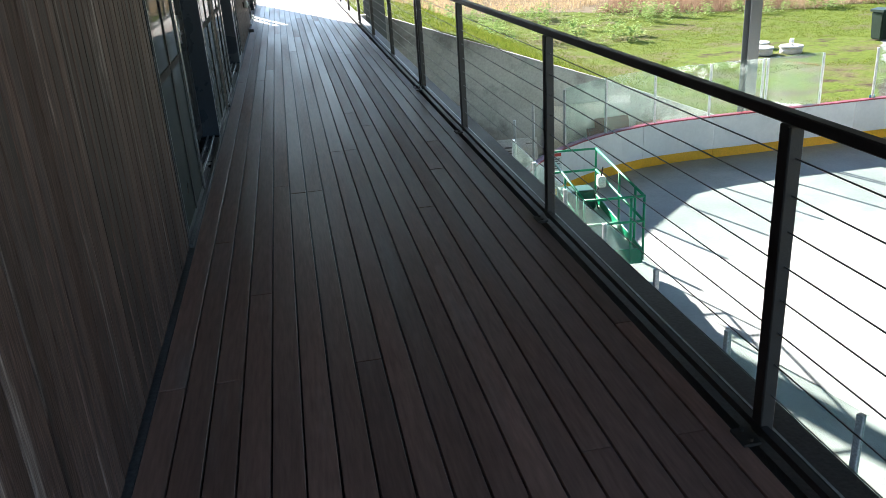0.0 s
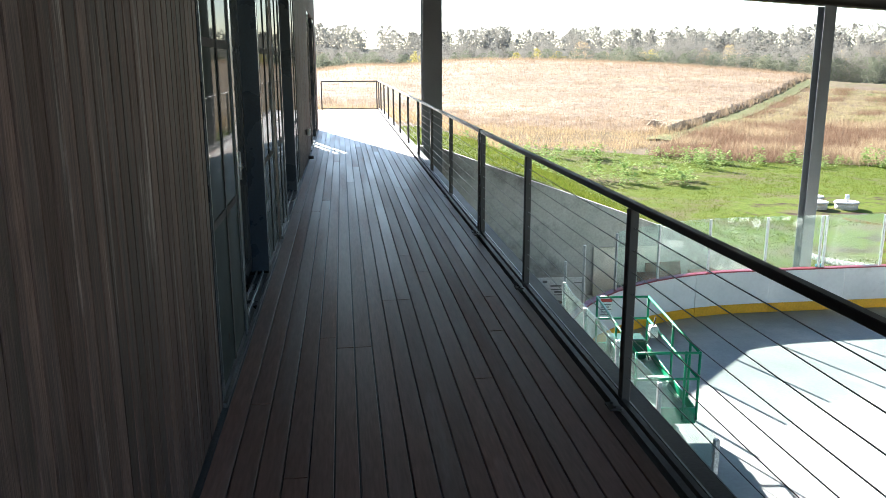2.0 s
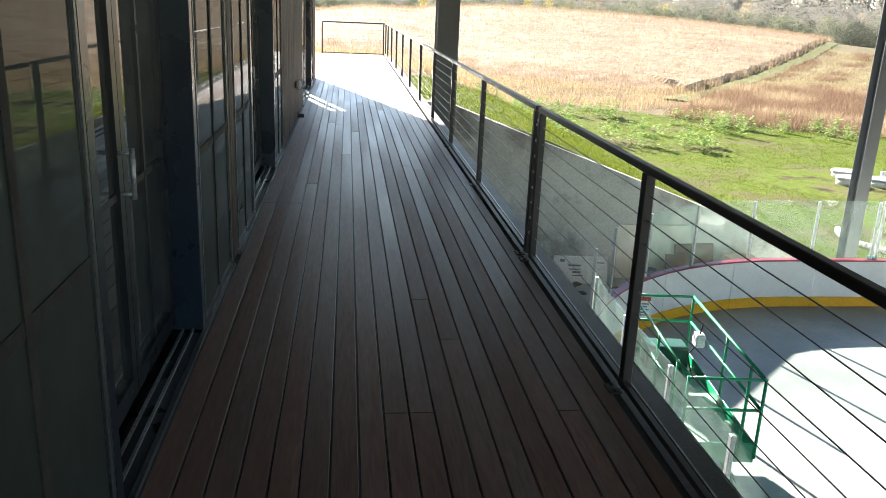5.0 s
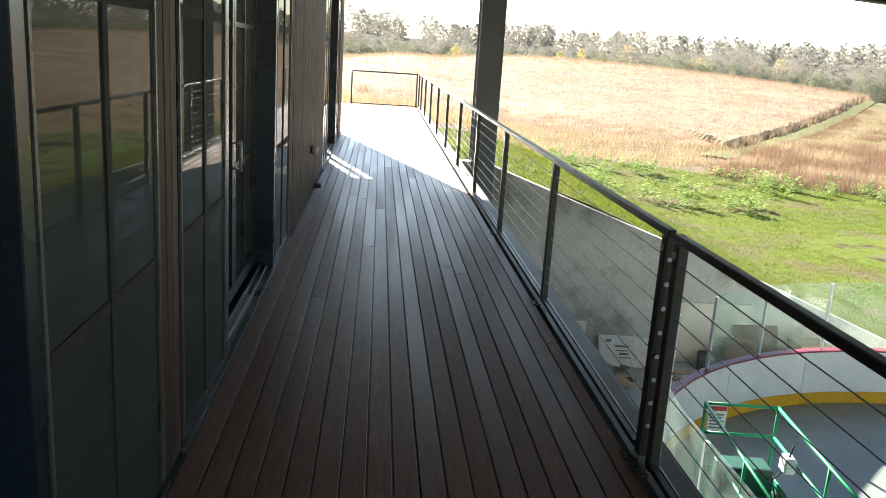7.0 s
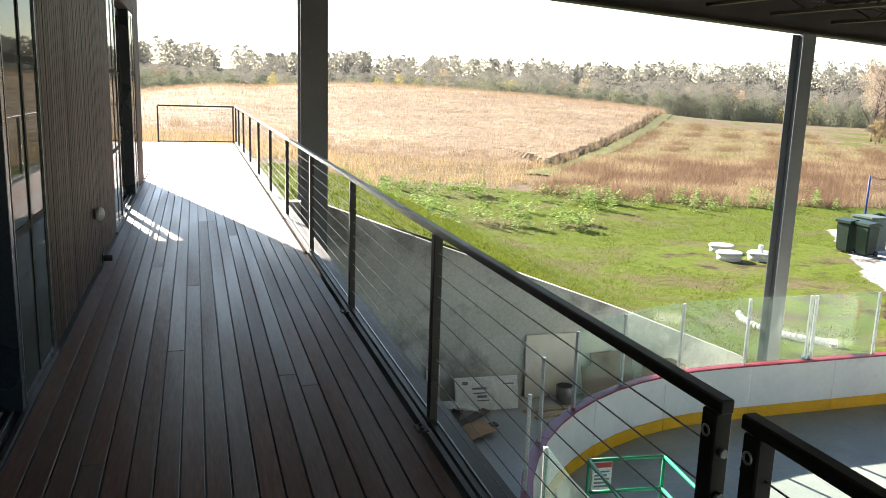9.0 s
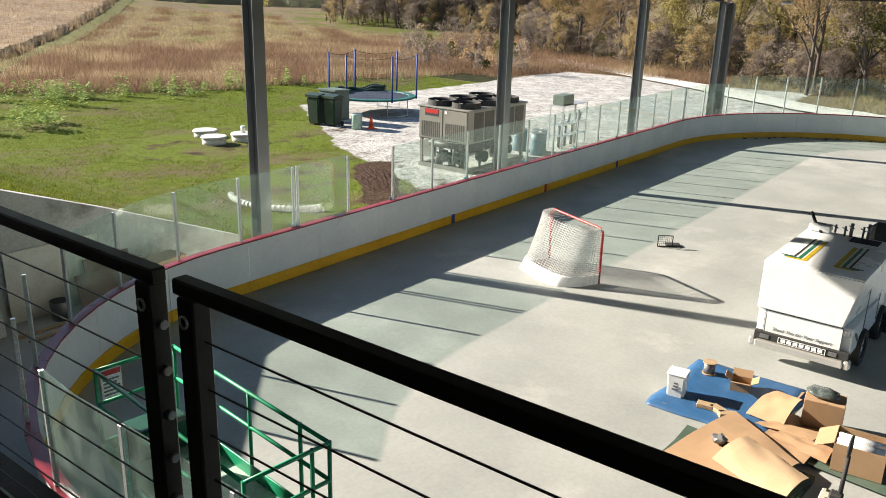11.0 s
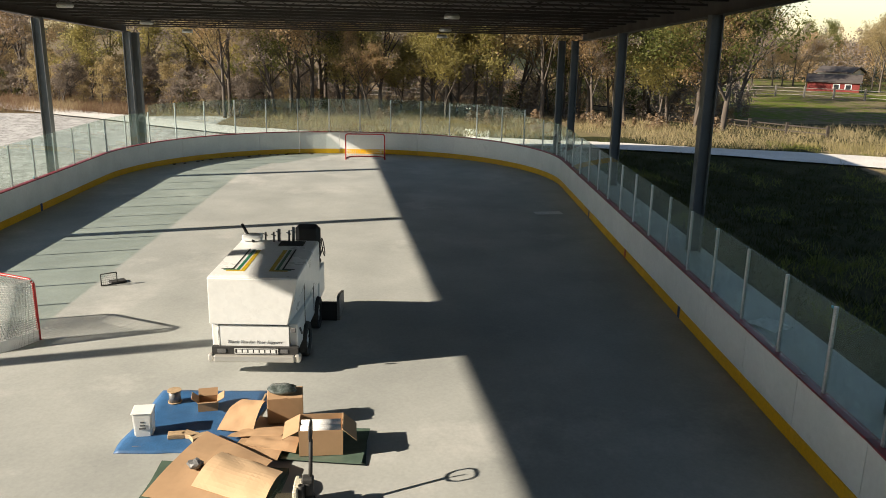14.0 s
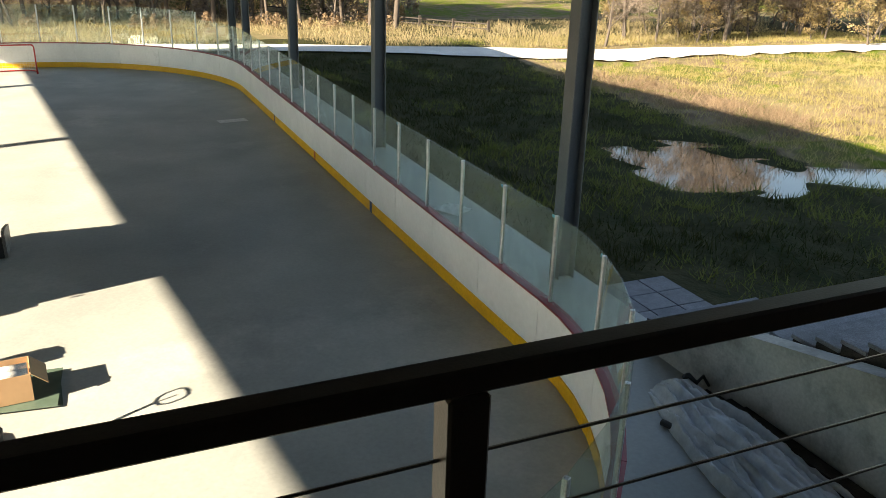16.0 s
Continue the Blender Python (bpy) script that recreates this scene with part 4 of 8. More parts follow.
def grow(r, height, spread, levels, start):
    """Branch segments [(p0, p1, r0, r1, level)] and tip places of a tree."""
    segs, tips = [], []

    def limb(p, d, length, rad, level):
        k = 5 if level == 0 else 3
        q = Vector(p)
        d = Vector(d)
        pts = [q.copy()]
        for i in range(k):
            d = (d + Vector((r.uniform(-1, 1), r.uniform(-1, 1), r.uniform(-0.3, 0.6))) * (0.12 if level == 0 else 0.3)).normalized()
            q = q + d * length / k
            pts.append(q.copy())
        if level == 3:
            segs.append((pts[0], pts[-1], rad, rad * 0.3, level))
        for i in range(k if level < 3 else 0):
            f0, f1 = 1 - 0.75 * i / k, 1 - 0.75 * (i + 1) / k
            segs.append((pts[i], pts[i + 1], rad * f0, rad * f1, level))
        if level >= levels:
            tips.extend(pts[1:])
            return
        if level > 0:
            tips.append(pts[-1])
        n_ = r.randint(8, 10) if level == 0 else r.randint(3, 4)
        for j in range(n_):
            f = (start + (1 - start) * (j + r.random() * 0.6) / n_) if level == 0 else (0.25 + 0.75 * (j + r.random()) / n_)
            i = min(k - 1, int(f * k))
            at = pts[i].lerp(pts[i + 1], min(1, f * k - i))
            az_ = r.uniform(0, 2 * math.pi)
            el_ = r.uniform(0.1, 0.9) if level == 0 else r.uniform(-0.3, 0.9)
            side = Vector((math.cos(az_) * math.cos(el_), math.sin(az_) * math.cos(el_), math.sin(el_)))
            nd = (side * spread + d * (1 - spread) + Vector((0, 0, 0.12))).normalized()
            limb(at, nd, length * r.uniform(0.4, 0.6) * (1.15 - 0.5 * f if level == 0 else 1), rad * (1 - 0.75 * f) * 0.6, level + 1)

    limb((0, 0, 0), (r.uniform(-0.1, 0.1), r.uniform(-0.1, 0.1), 1), height * 0.8, height * 0.0145, 0)
    return segs, tips


def tree_meshes(seed, height, spread, leaves, leaf_m, leaf_size, twigs=0, start=0.22):
    r = random.Random(seed)
    segs, tips = grow(r, height, spread, 3, start)
    verts, faces = [], []
    for p0, p1, r0, r1, lv in segs:
        k = 6 if lv == 0 else 4 if lv == 1 else 3
        d = (p1 - p0).normalized()
        u = d.orthogonal().normalized()
        w = d.cross(u)
        b = len(verts)
        for p, rr in ((p0, max(r0, 0.012)), (p1, max(r1, 0.009))):
            for j in range(k):
                a = 2 * math.pi * j / k
                verts.append(p + (u * math.cos(a) + w * math.sin(a)) * rr)
        for j in range(k):
            faces.append((b + j, b + (j + 1) % k, b + k + (j + 1) % k, b + k + j))
    trunk = raw("trunk", verts, faces, M_BARK, True)
    verts, faces = [], []
    clumps = [r.choice(tips) for _ in range(max(20, leaves // 14))]
    for _ in range(leaves):
        t = r.choice(clumps)
        c = t + Vector((r.gauss(0, 1), r.gauss(0, 1), r.gauss(0, 0.7))) * height * 0.042
        s = leaf_size * r.uniform(0.5, 1.3)
        u = Vector((r.uniform(-1, 1), r.uniform(-1, 1), r.uniform(-1, 1))).normalized()
        w = u.orthogonal().normalized()
        b = len(verts)
        verts += [c - u * s, c + w * s * 0.6, c + u * s, c - w * s * 0.6]
        faces.append((b, b + 1, b + 2, b + 3))
    for _ in range(twigs):
        t = r.choice(tips)
        d = Vector((r.uniform(-1, 1), r.uniform(-1, 1), r.uniform(-0.2, 1.2))).normalized() * height * r.uniform(0.03, 0.09)
        u = d.orthogonal().normalized() * 0.014
        b = len(verts)
        verts += [t - u, t + u, t + d]
        faces.append((b, b + 1, b + 2))
    crown = raw("crown", verts, faces, leaf_m)
    return trunk, crown


KINDS = {
    "rust": ("oak tree with rusty brown autumn leaves", tree_meshes(1, 11, 0.75, 6200, M_LEAF_RUST, 0.095, 900)),
    "rust2": ("broad oak with thinning rusty leaves", tree_meshes(7, 10, 0.8, 4000, M_LEAF_RUST, 0.09, 1900)),
    "tan": ("autumn tree with thin tan leaves", tree_meshes(2, 12, 0.7, 4400, M_LEAF_TAN, 0.09, 1800)),
    "green": ("tree with olive green leaves", tree_meshes(3, 11, 0.7, 8000, M_LEAF_GREEN, 0.105, 500, 0.15)),
    "gold": ("tree with yellow green autumn leaves", tree_meshes(4, 8, 0.72, 6400, M_LEAF_GOLD, 0.095, 300, 0.1)),
    "bare": ("tall bare leafless autumn tree", tree_meshes(5, 13, 0.68, 2400, M_TWIG, 0.085, 2600, 0.14)),
    "bare2": ("bare leafless tree with a forked crown", tree_meshes(6, 11, 0.78, 2600, M_TWIG, 0.085, 2600, 0.12)),
    "shrub": ("tangled leafless shrub at the wood edge", tree_meshes(8, 4, 0.85, 1500, M_BRUSH, 0.06, 1300, 0.02)),
    "shrub2": ("dense tan autumn shrub at the wood edge", tree_meshes(9, 4, 0.85, 1700, M_LEAF_TAN, 0.065, 700, 0.02)),
}
FIRST = {}
rt = random.Random(5)


def tree(kind, x, y, scale, turn, lift=0.0):
    label, (tm, cm) = KINDS[kind]
    m = pose(x, y, ground(x, y) - 0.05 + lift, 0, 0, turn)
    low = kind.startswith("shrub")
    if kind not in FIRST:
        t = thing("shrub" if low else "tree", label, "shrub" if low else "tree", m, "shrubs of the wood" if low else "trees of the wood")
        part("trunk", tm, None, t)
        part("crown", cm, None, t)
        FIRST[kind] = t
    else:
        src = FIRST[kind]
        t = copy_thing(src, m)
    k = rt.uniform(0.9, 1.15)
    t.matrix_basis = m @ Matrix.Diagonal((scale, scale, scale * k, 1))


def at_az(az_, d):
    """A place d metres from the deck's corner, az degrees from +y towards +x."""
    return 1.2 + d * math.sin(radians(az_)), 6.4 + d * math.cos(radians(az_))


def clear(x, y):
    return seg_dist(x, y, ROAD) > 3.5


# wood beyond the far end of the rink
for i in range(62):
    az_ = rt.uniform(60, 112)
    d = 64 + 44 * rt.random() ** 1.3 + max(0, 76 - az_) * 1.0 + (4 if az_ > 104 else 0)
    x, y = at_az(az_, d)
    if not clear(x, y):
        continue
    k = rt.choices(["rust", "rust2", "tan", "bare", "bare2", "green", "gold"], [2.4, 2.6, 3, 2, 1.8, 1.5, 1.5])[0]
    tree(k, x, y, rt.uniform(0.75, 1.2), rt.uniform(0, 360))
for i in range(200):
    az_ = rt.uniform(58, 79) if i < 160 else rt.uniform(79, 110)
    d = (59 if i < 160 else 66) + 30 * rt.random() + max(0, 76 - az_) * 1.1
    x, y = at_az(az_, d)
    if clear(x, y):
        tree(rt.choices(["shrub", "shrub2"], [3, 2])[0], x, y, rt.uniform(0.5, 1.1), rt.uniform(0, 360))
for i in range(34):
    # the row of trunks along the track
    x, y = at_az(77 + i * 0.98 + rt.uniform(-0.5, 0.5), rt.uniform(58.5, 66))
    if clear(x, y):
        tree(rt.choices(["bare", "tan", "gold", "green", "rust2"], [1.6, 2.6, 1.9, 1.3, 1.6])[0], x, y, rt.uniform(0.7, 1.05), rt.uniform(0, 360))
for az_, d, k, s in ((91, 60, "gold", 1.0), (82.5, 62, "rust", 1.05), (77, 60, "tan", 0.9), (86, 61, "gold", 1.0), (95.5, 61, "rust2", 1.0),
                     (103.5, 62, "green", 1.15), (105.5, 64, "green", 1.0), (109.8, 60, "green", 1.2), (110.6, 58, "green", 1.3), (108.9, 60, "tan", 1.1), (101, 63, "tan", 1.1), (98.5, 60, "tan", 1.0)):
    x, y = at_az(az_, d)
    tree(k, x, y, s, az_ * 37)
# wood edge beyond the field
for i in range(170):
    az_ = rt.uniform(44.3, 64)
    d = 132 - (az_ - 45) * 1.3 + 60 * rt.random() ** 1.2
    x, y = at_az(az_, d)
    k = rt.choices(["rust", "rust2", "tan", "bare", "bare2", "shrub", "shrub2"], [0.25, 0.6, 1.8, 5, 5, 3, 1.5])[0]
    tree(k, x, y, rt.uniform(0.75, 1.15), rt.uniform(0, 360))
for i in range(70):
    # brush along its edge
    az_ = rt.uniform(44.3, 64)
    x, y = at_az(az_, 128 - (az_ - 45) * 1.3 + 6 * rt.random())
    tree(rt.choices(["shrub", "shrub2"], [3, 1.5])[0], x, y, rt.uniform(0.6, 1.15), rt.uniform(0, 360))
# round the barn and the meadow
for i in range(66):
    az_ = rt.uniform(107, 136)
    d = rt.uniform(112, 165)
    x, y = at_az(az_, d)
    k = rt.choices(["rust", "rust2", "tan", "bare2", "green"], [1.4, 2, 3.5, 2, 0.5])[0]
    tree(k, x, y, rt.uniform(0.5, 0.75), rt.uniform(0, 360))
for az_, d, k, s in ((125.0, 52, "bare", 0.5), (128.3, 56, "bare2", 0.55), (131, 60, "shrub", 1.3), (134, 62, "shrub2", 1.4), (129.5, 64, "bare2", 0.6), (137, 66, "shrub", 1.5), (127, 75, "shrub2", 1.2), (141, 62, "shrub2", 1.3), (133, 72, "shrub", 1.6), (139, 75, "bare2", 0.7), (113.3, 118, "rust2", 0.7), (119.5, 112, "tan", 0.7), (120.8, 110, "rust2", 0.75)):
    x, y = at_az(az_, d)
    tree(k, x, y, s, az_ * 53)


# brush along the outer side of the track
for i in range(64):
    y = rt.uniform(-27, -86)
    x = 40.3 - (y + 31) * -0.055 + 4.2 + 9 * rt.random() ** 1.5
    tree(rt.choices(["shrub", "shrub2", "bare2"], [3, 3.5, 0.6])[0], x, y, rt.uniform(0.7, 1.3), rt.uniform(0, 360))
# thicket beside the meadow
for i in range(24):
    x, y = at_az(rt.uniform(123.5, 146), rt.uniform(56, 78))
    if clear(x, y):
        tree(rt.choices(["shrub", "shrub2", "bare2"], [3, 4, 0.8])[0], x, y, rt.uniform(0.9, 1.5), rt.uniform(0, 360))


# ---------- distant woods on the horizon ----------


def far_wood(name, leaf_m, count, seed, lo, hi, per, size, label, d0=225, d1=300, a0=-16, a1=56, bushy=False):
    """Many small crowns, each of ragged leaf clumps, in one mesh."""
    g = np.random.default_rng(seed)
    az_ = np.radians(g.uniform(a0, a1, count))
    d = g.uniform(d0, d1, count)
    x, y = 1.2 + d * np.sin(az_), 6.4 + d * np.cos(az_)
    if bushy:
        # keep clear of the track, the gravel yard and the mown strip
        keep = np.array([seg_dist(a, b, ROAD) > 4 and cover(a, b)[2] < 0.1 and mown(a, b) < 0.3 and noise.noise(Vector((a * 0.07, b * 0.07, seed))) > -0.15 for a, b in zip(x, y)])
        x, y = x[keep], y[keep]
        count = len(x)
    z = np.array([ground(a, b) - (0.05 if bushy else 0.5) for a, b in zip(x, y)])
    h = g.uniform(lo, hi, count) * np.array([1 + 0.3 * noise.noise(Vector((a * 0.025, b * 0.025, 4))) for a, b in zip(x, y)])
    rad = h * g.uniform(0.28, 0.5, count)
    x, y, z, h, rad = (np.repeat(q, per) for q in (x, y, z, h, rad))
    n_ = count * per
    f = g.random(n_)
    a = g.uniform(0, 2 * np.pi, n_)
    rr = rad * np.sin(np.pi * np.minimum(1, 0.2 + f * 0.78)) ** 0.6 * g.uniform(0.2, 1.0, n_)
    c = np.stack([x + rr * np.cos(a), y + rr * np.sin(a), z + h * (0.02 + 0.98 * f)], 1)
    s = size * g.uniform(0.5, 1.3, n_)[:, None]
    nn = np.stack([g.normal(0, 0.4, n_), -np.ones(n_), g.normal(0.25, 0.4, n_)], 1)
    if bushy:
        nn = g.normal(0, 1, (n_, 3))
    u = np.cross(nn, g.uniform(-1, 1, (n_, 3)))
    u /= np.linalg.norm(u, axis=1)[:, None] + 1e-6
    w = np.cross(nn / np.linalg.norm(nn, axis=1)[:, None], u)
    quads = np.stack([c - u * s, c + w * s * 0.55, c + u * s, c - w * s * 0.55], 1).reshape(-1, 3)
    me = bpy.data.meshes.new(name)
    me.vertices.add(n_ * 4)
    me.loops.add(n_ * 4)
    me.polygons.add(n_)
    me.vertices.foreach_set("co", quads.astype(np.float32).ravel())
    me.loops.foreach_set("vertex_index", np.arange(n_ * 4, dtype=np.int32))
    me.polygons.foreach_set("loop_start", np.arange(0, n_ * 4, 4, dtype=np.int32))
    me.polygons.foreach_set("loop_total", np.full(n_, 4, dtype=np.int32))
    me.materials.append(leaf_m)
    me.update(calc_edges=True)
    tagged(new(name, me), label, "woods", kind="stuff")


far_wood("far_bare_woods", M_HAZETWIG, 680, 21, 8.2, 10.4, 820, 0.17, "distant leafless woods on the skyline, grey brown with painted haze")
far_wood("far_undergrowth", M_HAZEGREEN, 700, 26, 4.5, 7.5, 330, 0.19, "haze-greyed green undergrowth at the foot of the distant woods", 215, 250)
far_wood("far_ridge_woods", M_HAZETWIG, 520, 27, 8, 11, 160, 0.5, "hazy grey brown woods on the far ridge", 335, 395)
far_wood("far_tan_woods", M_LEAF_TAN, 55, 22, 6.5, 9.5, 500, 0.16, "distant tan autumn woods on the skyline")
far_wood("far_green_woods", M_HAZEGREEN, 260, 23, 5.5, 8.5, 420, 0.19, "distant haze-greyed green trees on the skyline")
far_wood("far_rust_woods", M_LEAF_RUST, 45, 24, 6.5, 9.5, 500, 0.16, "distant rusty autumn trees on the skyline")
far_wood("far_gold_woods", M_LEAF_GOLD, 14, 25, 5, 8, 260, 0.26, "distant golden autumn trees on the skyline", 208, 235, 5, 50)


# ---------- bushes at the foot of the near woods ----------
M_BUSH = leaf_mat("olive_bush_leaves", (0.13, 0.14, 0.05), (0.19, 0.18, 0.075), (0.09, 0.10, 0.04))
far_wood("bare_bushes", M_BRUSH, 330, 61, 1.0, 3.4, 260, 0.10, "tangled grey brown leafless bushes before the wood", 62, 92, 50, 112, True)
far_wood("olive_bushes", M_BUSH, 130, 62, 0.8, 2.8, 260, 0.10, "dull olive green bushes before the wood", 62, 90, 50, 112, True)
far_wood("rusty_bushes", M_LEAF_RUST, 110, 63, 0.8, 2.6, 240, 0.09, "rusty red brown bushes before the wood", 62, 90, 50, 112, True)
far_wood("straw_tussocks", M_DRY, 260, 64, 0.4, 1.0, 120, 0.10, "pale straw tussocks under the trees", 56, 88, 60, 112, True)


far_wood("meadow_woods", M_LEAF_RUST, 90, 65, 5.0, 8.0, 420, 0.2, "rust brown oaks round the far barn", 128, 175, 111, 138, True)
far_wood("meadow_bare_woods", M_TWIG, 70, 66, 5.0, 8.5, 420, 0.17, "pale leafless trees round the far barn", 126, 180, 111, 138, True)


# ---------- grasses and weeds ----------


def blades(name, label, places, material, h_lo, h_hi, width, per, spread, lean, seed, category="grass"):
    r = random.Random(seed)
    verts, faces = [], []
    for x, y, k in places:
        z = ground(x, y) - 0.02
        for _ in range(per):
            bx, by = x + r.gauss(0, spread), y + r.gauss(0, spread)
            h = r.uniform(h_lo, h_hi) * k
            a = r.uniform(0, 2 * math.pi)
            w = width * k * r.uniform(0.6, 1.4)
            dx, dy = r.gauss(0, lean) * h, r.gauss(0, lean) * h
            b = len(verts)
            verts += [(bx - w * math.cos(a), by - w * math.sin(a), z), (bx + w * math.cos(a), by + w * math.sin(a), z), (bx + dx, by + dy, z + h)]
            faces.append((b, b + 1, b + 2))
    tagged(new(name, raw(name, verts, faces, material)), label, category, kind="stuff")


# standing crop: a rough canopy of stalks with cut sides along the trail and the front
def crop_body():
    def inset(x, y):
        return crop(x, y) + 0.5 * noise.noise(Vector((x * 0.5, y * 0.5, 2)))

    verts, faces, index = [], [], {}
    azs = [-16 + 0.28 * i for i in range(204)]
    ds = [60.0]
    while ds[-1] < 205:
        ds.append(ds[-1] * 1.009)

    def vert(i, j):
        if (i, j) not in index:
            x, y = at_az(azs[i], ds[j])
            x += 0.12 * noise.noise(Vector((x * 2.1, y * 2.1, 5)))
            front, side = crop_sides(x, y)
            wob = 0.5 * noise.noise(Vector((x * 0.5, y * 0.5, 2)))
            h = min(0.9, max(0.0, 0.15 + (side + wob) * 1.5), max(0.0, 0.02 + (front + 5 * wob) * 0.07)) * (0.78 + 0.11 * noise.noise(Vector((x * 1.7, y * 1.7, 3))) + 0.14 * noise.noise(Vector((x * 0.13, y * 0.3, 9))))
            index[i, j] = len(verts)
            verts.append((x, y, ground(x, y) + h - 0.03))
        return index[i, j]

    for i in range(len(azs) - 1):
        for j in range(len(ds) - 1):
            if inset(*at_az(azs[i] + 0.14, ds[j] * 1.0045)) > 0:
                faces.append((vert(i, j), vert(i + 1, j), vert(i + 1, j + 1), vert(i, j + 1)))
    m = mat("dry_crop_canopy", (0.31, 0.23, 0.15), (0.215, 0.155, 0.10), rough=0.95, spec=0.1, scale=0.9, fine=6, fine_amount=0.45, bump=0.5, c=(0.37, 0.285, 0.175), c_scale=0.06, c_low=0.5)
    tagged(new("dry_crop", raw("dry_crop", verts, faces, m)), "standing dry tan crop covering the low hill", "crop", kind="stuff")


crop_body()
rg = random.Random(77)
fields, golds, browns, straws, alleys, lawns, weeds, banks, margins = [], [], [], [], [], [], [], [], []
while len(fields) < 30000:
    az_ = rg.uniform(-13, 40)
    d = 60 + 130 * rg.random() ** 1.5
    x, y = at_az(az_, d)
    front, side = crop_sides(x, y)
    if min(front, side) > 0:
        fields.append((x, y, (1 + max(0, d - 70) * 0.004) * rg.uniform(0.7, 1.1) * min(1.0, 0.5 + front * 0.05)))
        if side < 1.6:
            golds.append((x, y, rg.uniform(0.8, 1.15)))
while len(golds) < 9000:
    # golden growth between the lawn and the crop
    az_ = rg.uniform(-14, 27)
    x, y = at_az(az_, rg.uniform(24, 92))
    e = y - field_edge(x)
    if y > 20 and e > -0.3 and crop(x, y) < 0.3 and beyond_trail(x, y) < 0.5 and (e > 1.5 or rg.random() < 0.5) and cover(x, y)[1] < 0.6:
        golds.append((x, y, rg.uniform(0.45, 0.85)))
while len(browns) < 24000:
    az_ = rg.uniform(19, 72)
    d = 44 + 96 * rg.random() ** 1.25
    x, y = at_az(az_, d)
    f_, l_, g_, s_ = cover(x, y)
    q = beyond_trail(x, y)
    if not ((f_ > 0.5 or x > 51) and g_ < 0.3 and y > 12 and q > 1.3 + max(0, 66 - y) * 0.1 and mown(x, y) < 0.4):
        continue
    if l_ > 0.55 and y < 60:
        continue
    patch = noise.noise(Vector((x * 0.16, y * 0.16, 6)))
    if y > 73:
        # rows of taller growth with grass alleys between them, broken by gaps
        row = math.sin(q * 0.95 + 0.6 * noise.noise(Vector((x * 0.07, y * 0.07, 2))))
        if row > 0.1 and patch > -0.02:
            browns.append((x, y, 0.6 + 0.5 * max(0.0, patch)))
        else:
            alleys.append((x, y, rg.uniform(0.6, 1.1)))
    elif patch > 0.12 and rg.random() < 0.75:
        straws.append((x, y, rg.uniform(0.7, 1.0)))
    else:
        browns.append((x, y, rg.uniform(0.6, 0.95)))
while len(lawns) < 30000:
    x, y = rg.uniform(2.5, 47), 21.3 + 40 * rg.random() ** 1.2
    f_, l_, g_, s_ = cover(x, y)
    if l_ > 0.5 and g_ < 0.3 and s_ < 0.3 and abs(x - 21 - (y - 24.7)) > 1.6 + max(0, abs(y - 24.7) - 1.8) * -3:
        lawns.append((x, y, rg.uniform(0.6, 1.3)))
for cx, cy, n_, sp in ((13.1, 53, 5, 1.0), (12.6, 45.6, 6, 0.8), (16.5, 50.7, 5, 1.5), (14.8, 42, 5, 0.9), (16, 40.4, 4, 0.9), (18.4, 40.6, 7, 0.8), (21.8, 49.3, 8, 1.4), (24, 46.6, 12, 1.6), (27.2, 46.2, 8, 1.3),
                       (31.2, 46.2, 4, 0.9), (33.2, 45.6, 5, 0.7), (36.5, 45.3, 4, 0.8), (10, 41, 5, 1.6), (8.5, 36, 3, 1.2), (19, 46, 7, 2.2)):
    for _ in range(n_):
        weeds.append((cx + rg.gauss(0, sp), cy + rg.gauss(0, sp), rg.uniform(1.2, 2.4)))
while len(weeds) < 165:
    x = rg.uniform(5.5, 47)
    y = field_edge(x) - abs(rg.gauss(0, 1)) * (3.5 if x < 24 else 1.0) + 0.2
    if y > 26 and ground(x, y) < 0 and cover(x, y)[2] < 0.3 and (x < 36 or rg.random() < 0.3):
        weeds.append((x, y, rg.uniform(0.6, 1.5)))
weeds = [p for p in weeds if p[1] < field_edge(p[0]) + 0.6]
while len(banks) < 17000:
    x, y = rg.uniform(8, 49), rg.uniform(-48, -2.3)
    if clear(x, y) or rg.random() < 0.3:
        if ground(x, y) > -5.33 - (0.10 if rg.random() < 0.12 else 0) and seg_dist(x, y, ROAD) > 1.6:
            banks.append((x, y, rg.uniform(0.6, 1.3)))
while len(margins) < 7000:
    k = rg.random()
    az_ = rg.uniform(60, 135)
    d = 47 + 31 * rg.random()
    x, y = at_az(az_, d)
    if seg_dist(x, y, ROAD) > 1.7 and x > 44 and (az_ < 106 or x < 58) and cover(x, y)[2] < 0.2 and noise.noise(Vector((x * 0.12, y * 0.12, 8))) > -0.25:
        margins.append((x, y, rg.uniform(0.6, 1.4)))

blades("field_grass", "tall dry tan stalks above the crop", fields, M_DRY, 0.75, 1.12, 0.022, 7, 0.45, 0.16, 1)
blades("golden_grass", "golden dry weeds between lawn and crop", golds, M_CROPGOLD, 0.3, 1.0, 0.018, 8, 0.4, 0.3, 12)
blades("brown_grass", "tall dry brown grass and weeds", browns, M_DRYBROWN, 0.25, 0.95, 0.018, 9, 0.42, 0.45, 2)
blades("straw_grass", "pale straw coloured grass among the brown weeds", straws, M_STRAW, 0.25, 0.8, 0.018, 9, 0.42, 0.45, 13)
blades("alley_grass", "short green tan grass between the rows", alleys, M_ALLEY, 0.1, 0.34, 0.022, 8, 0.45, 0.5, 15)
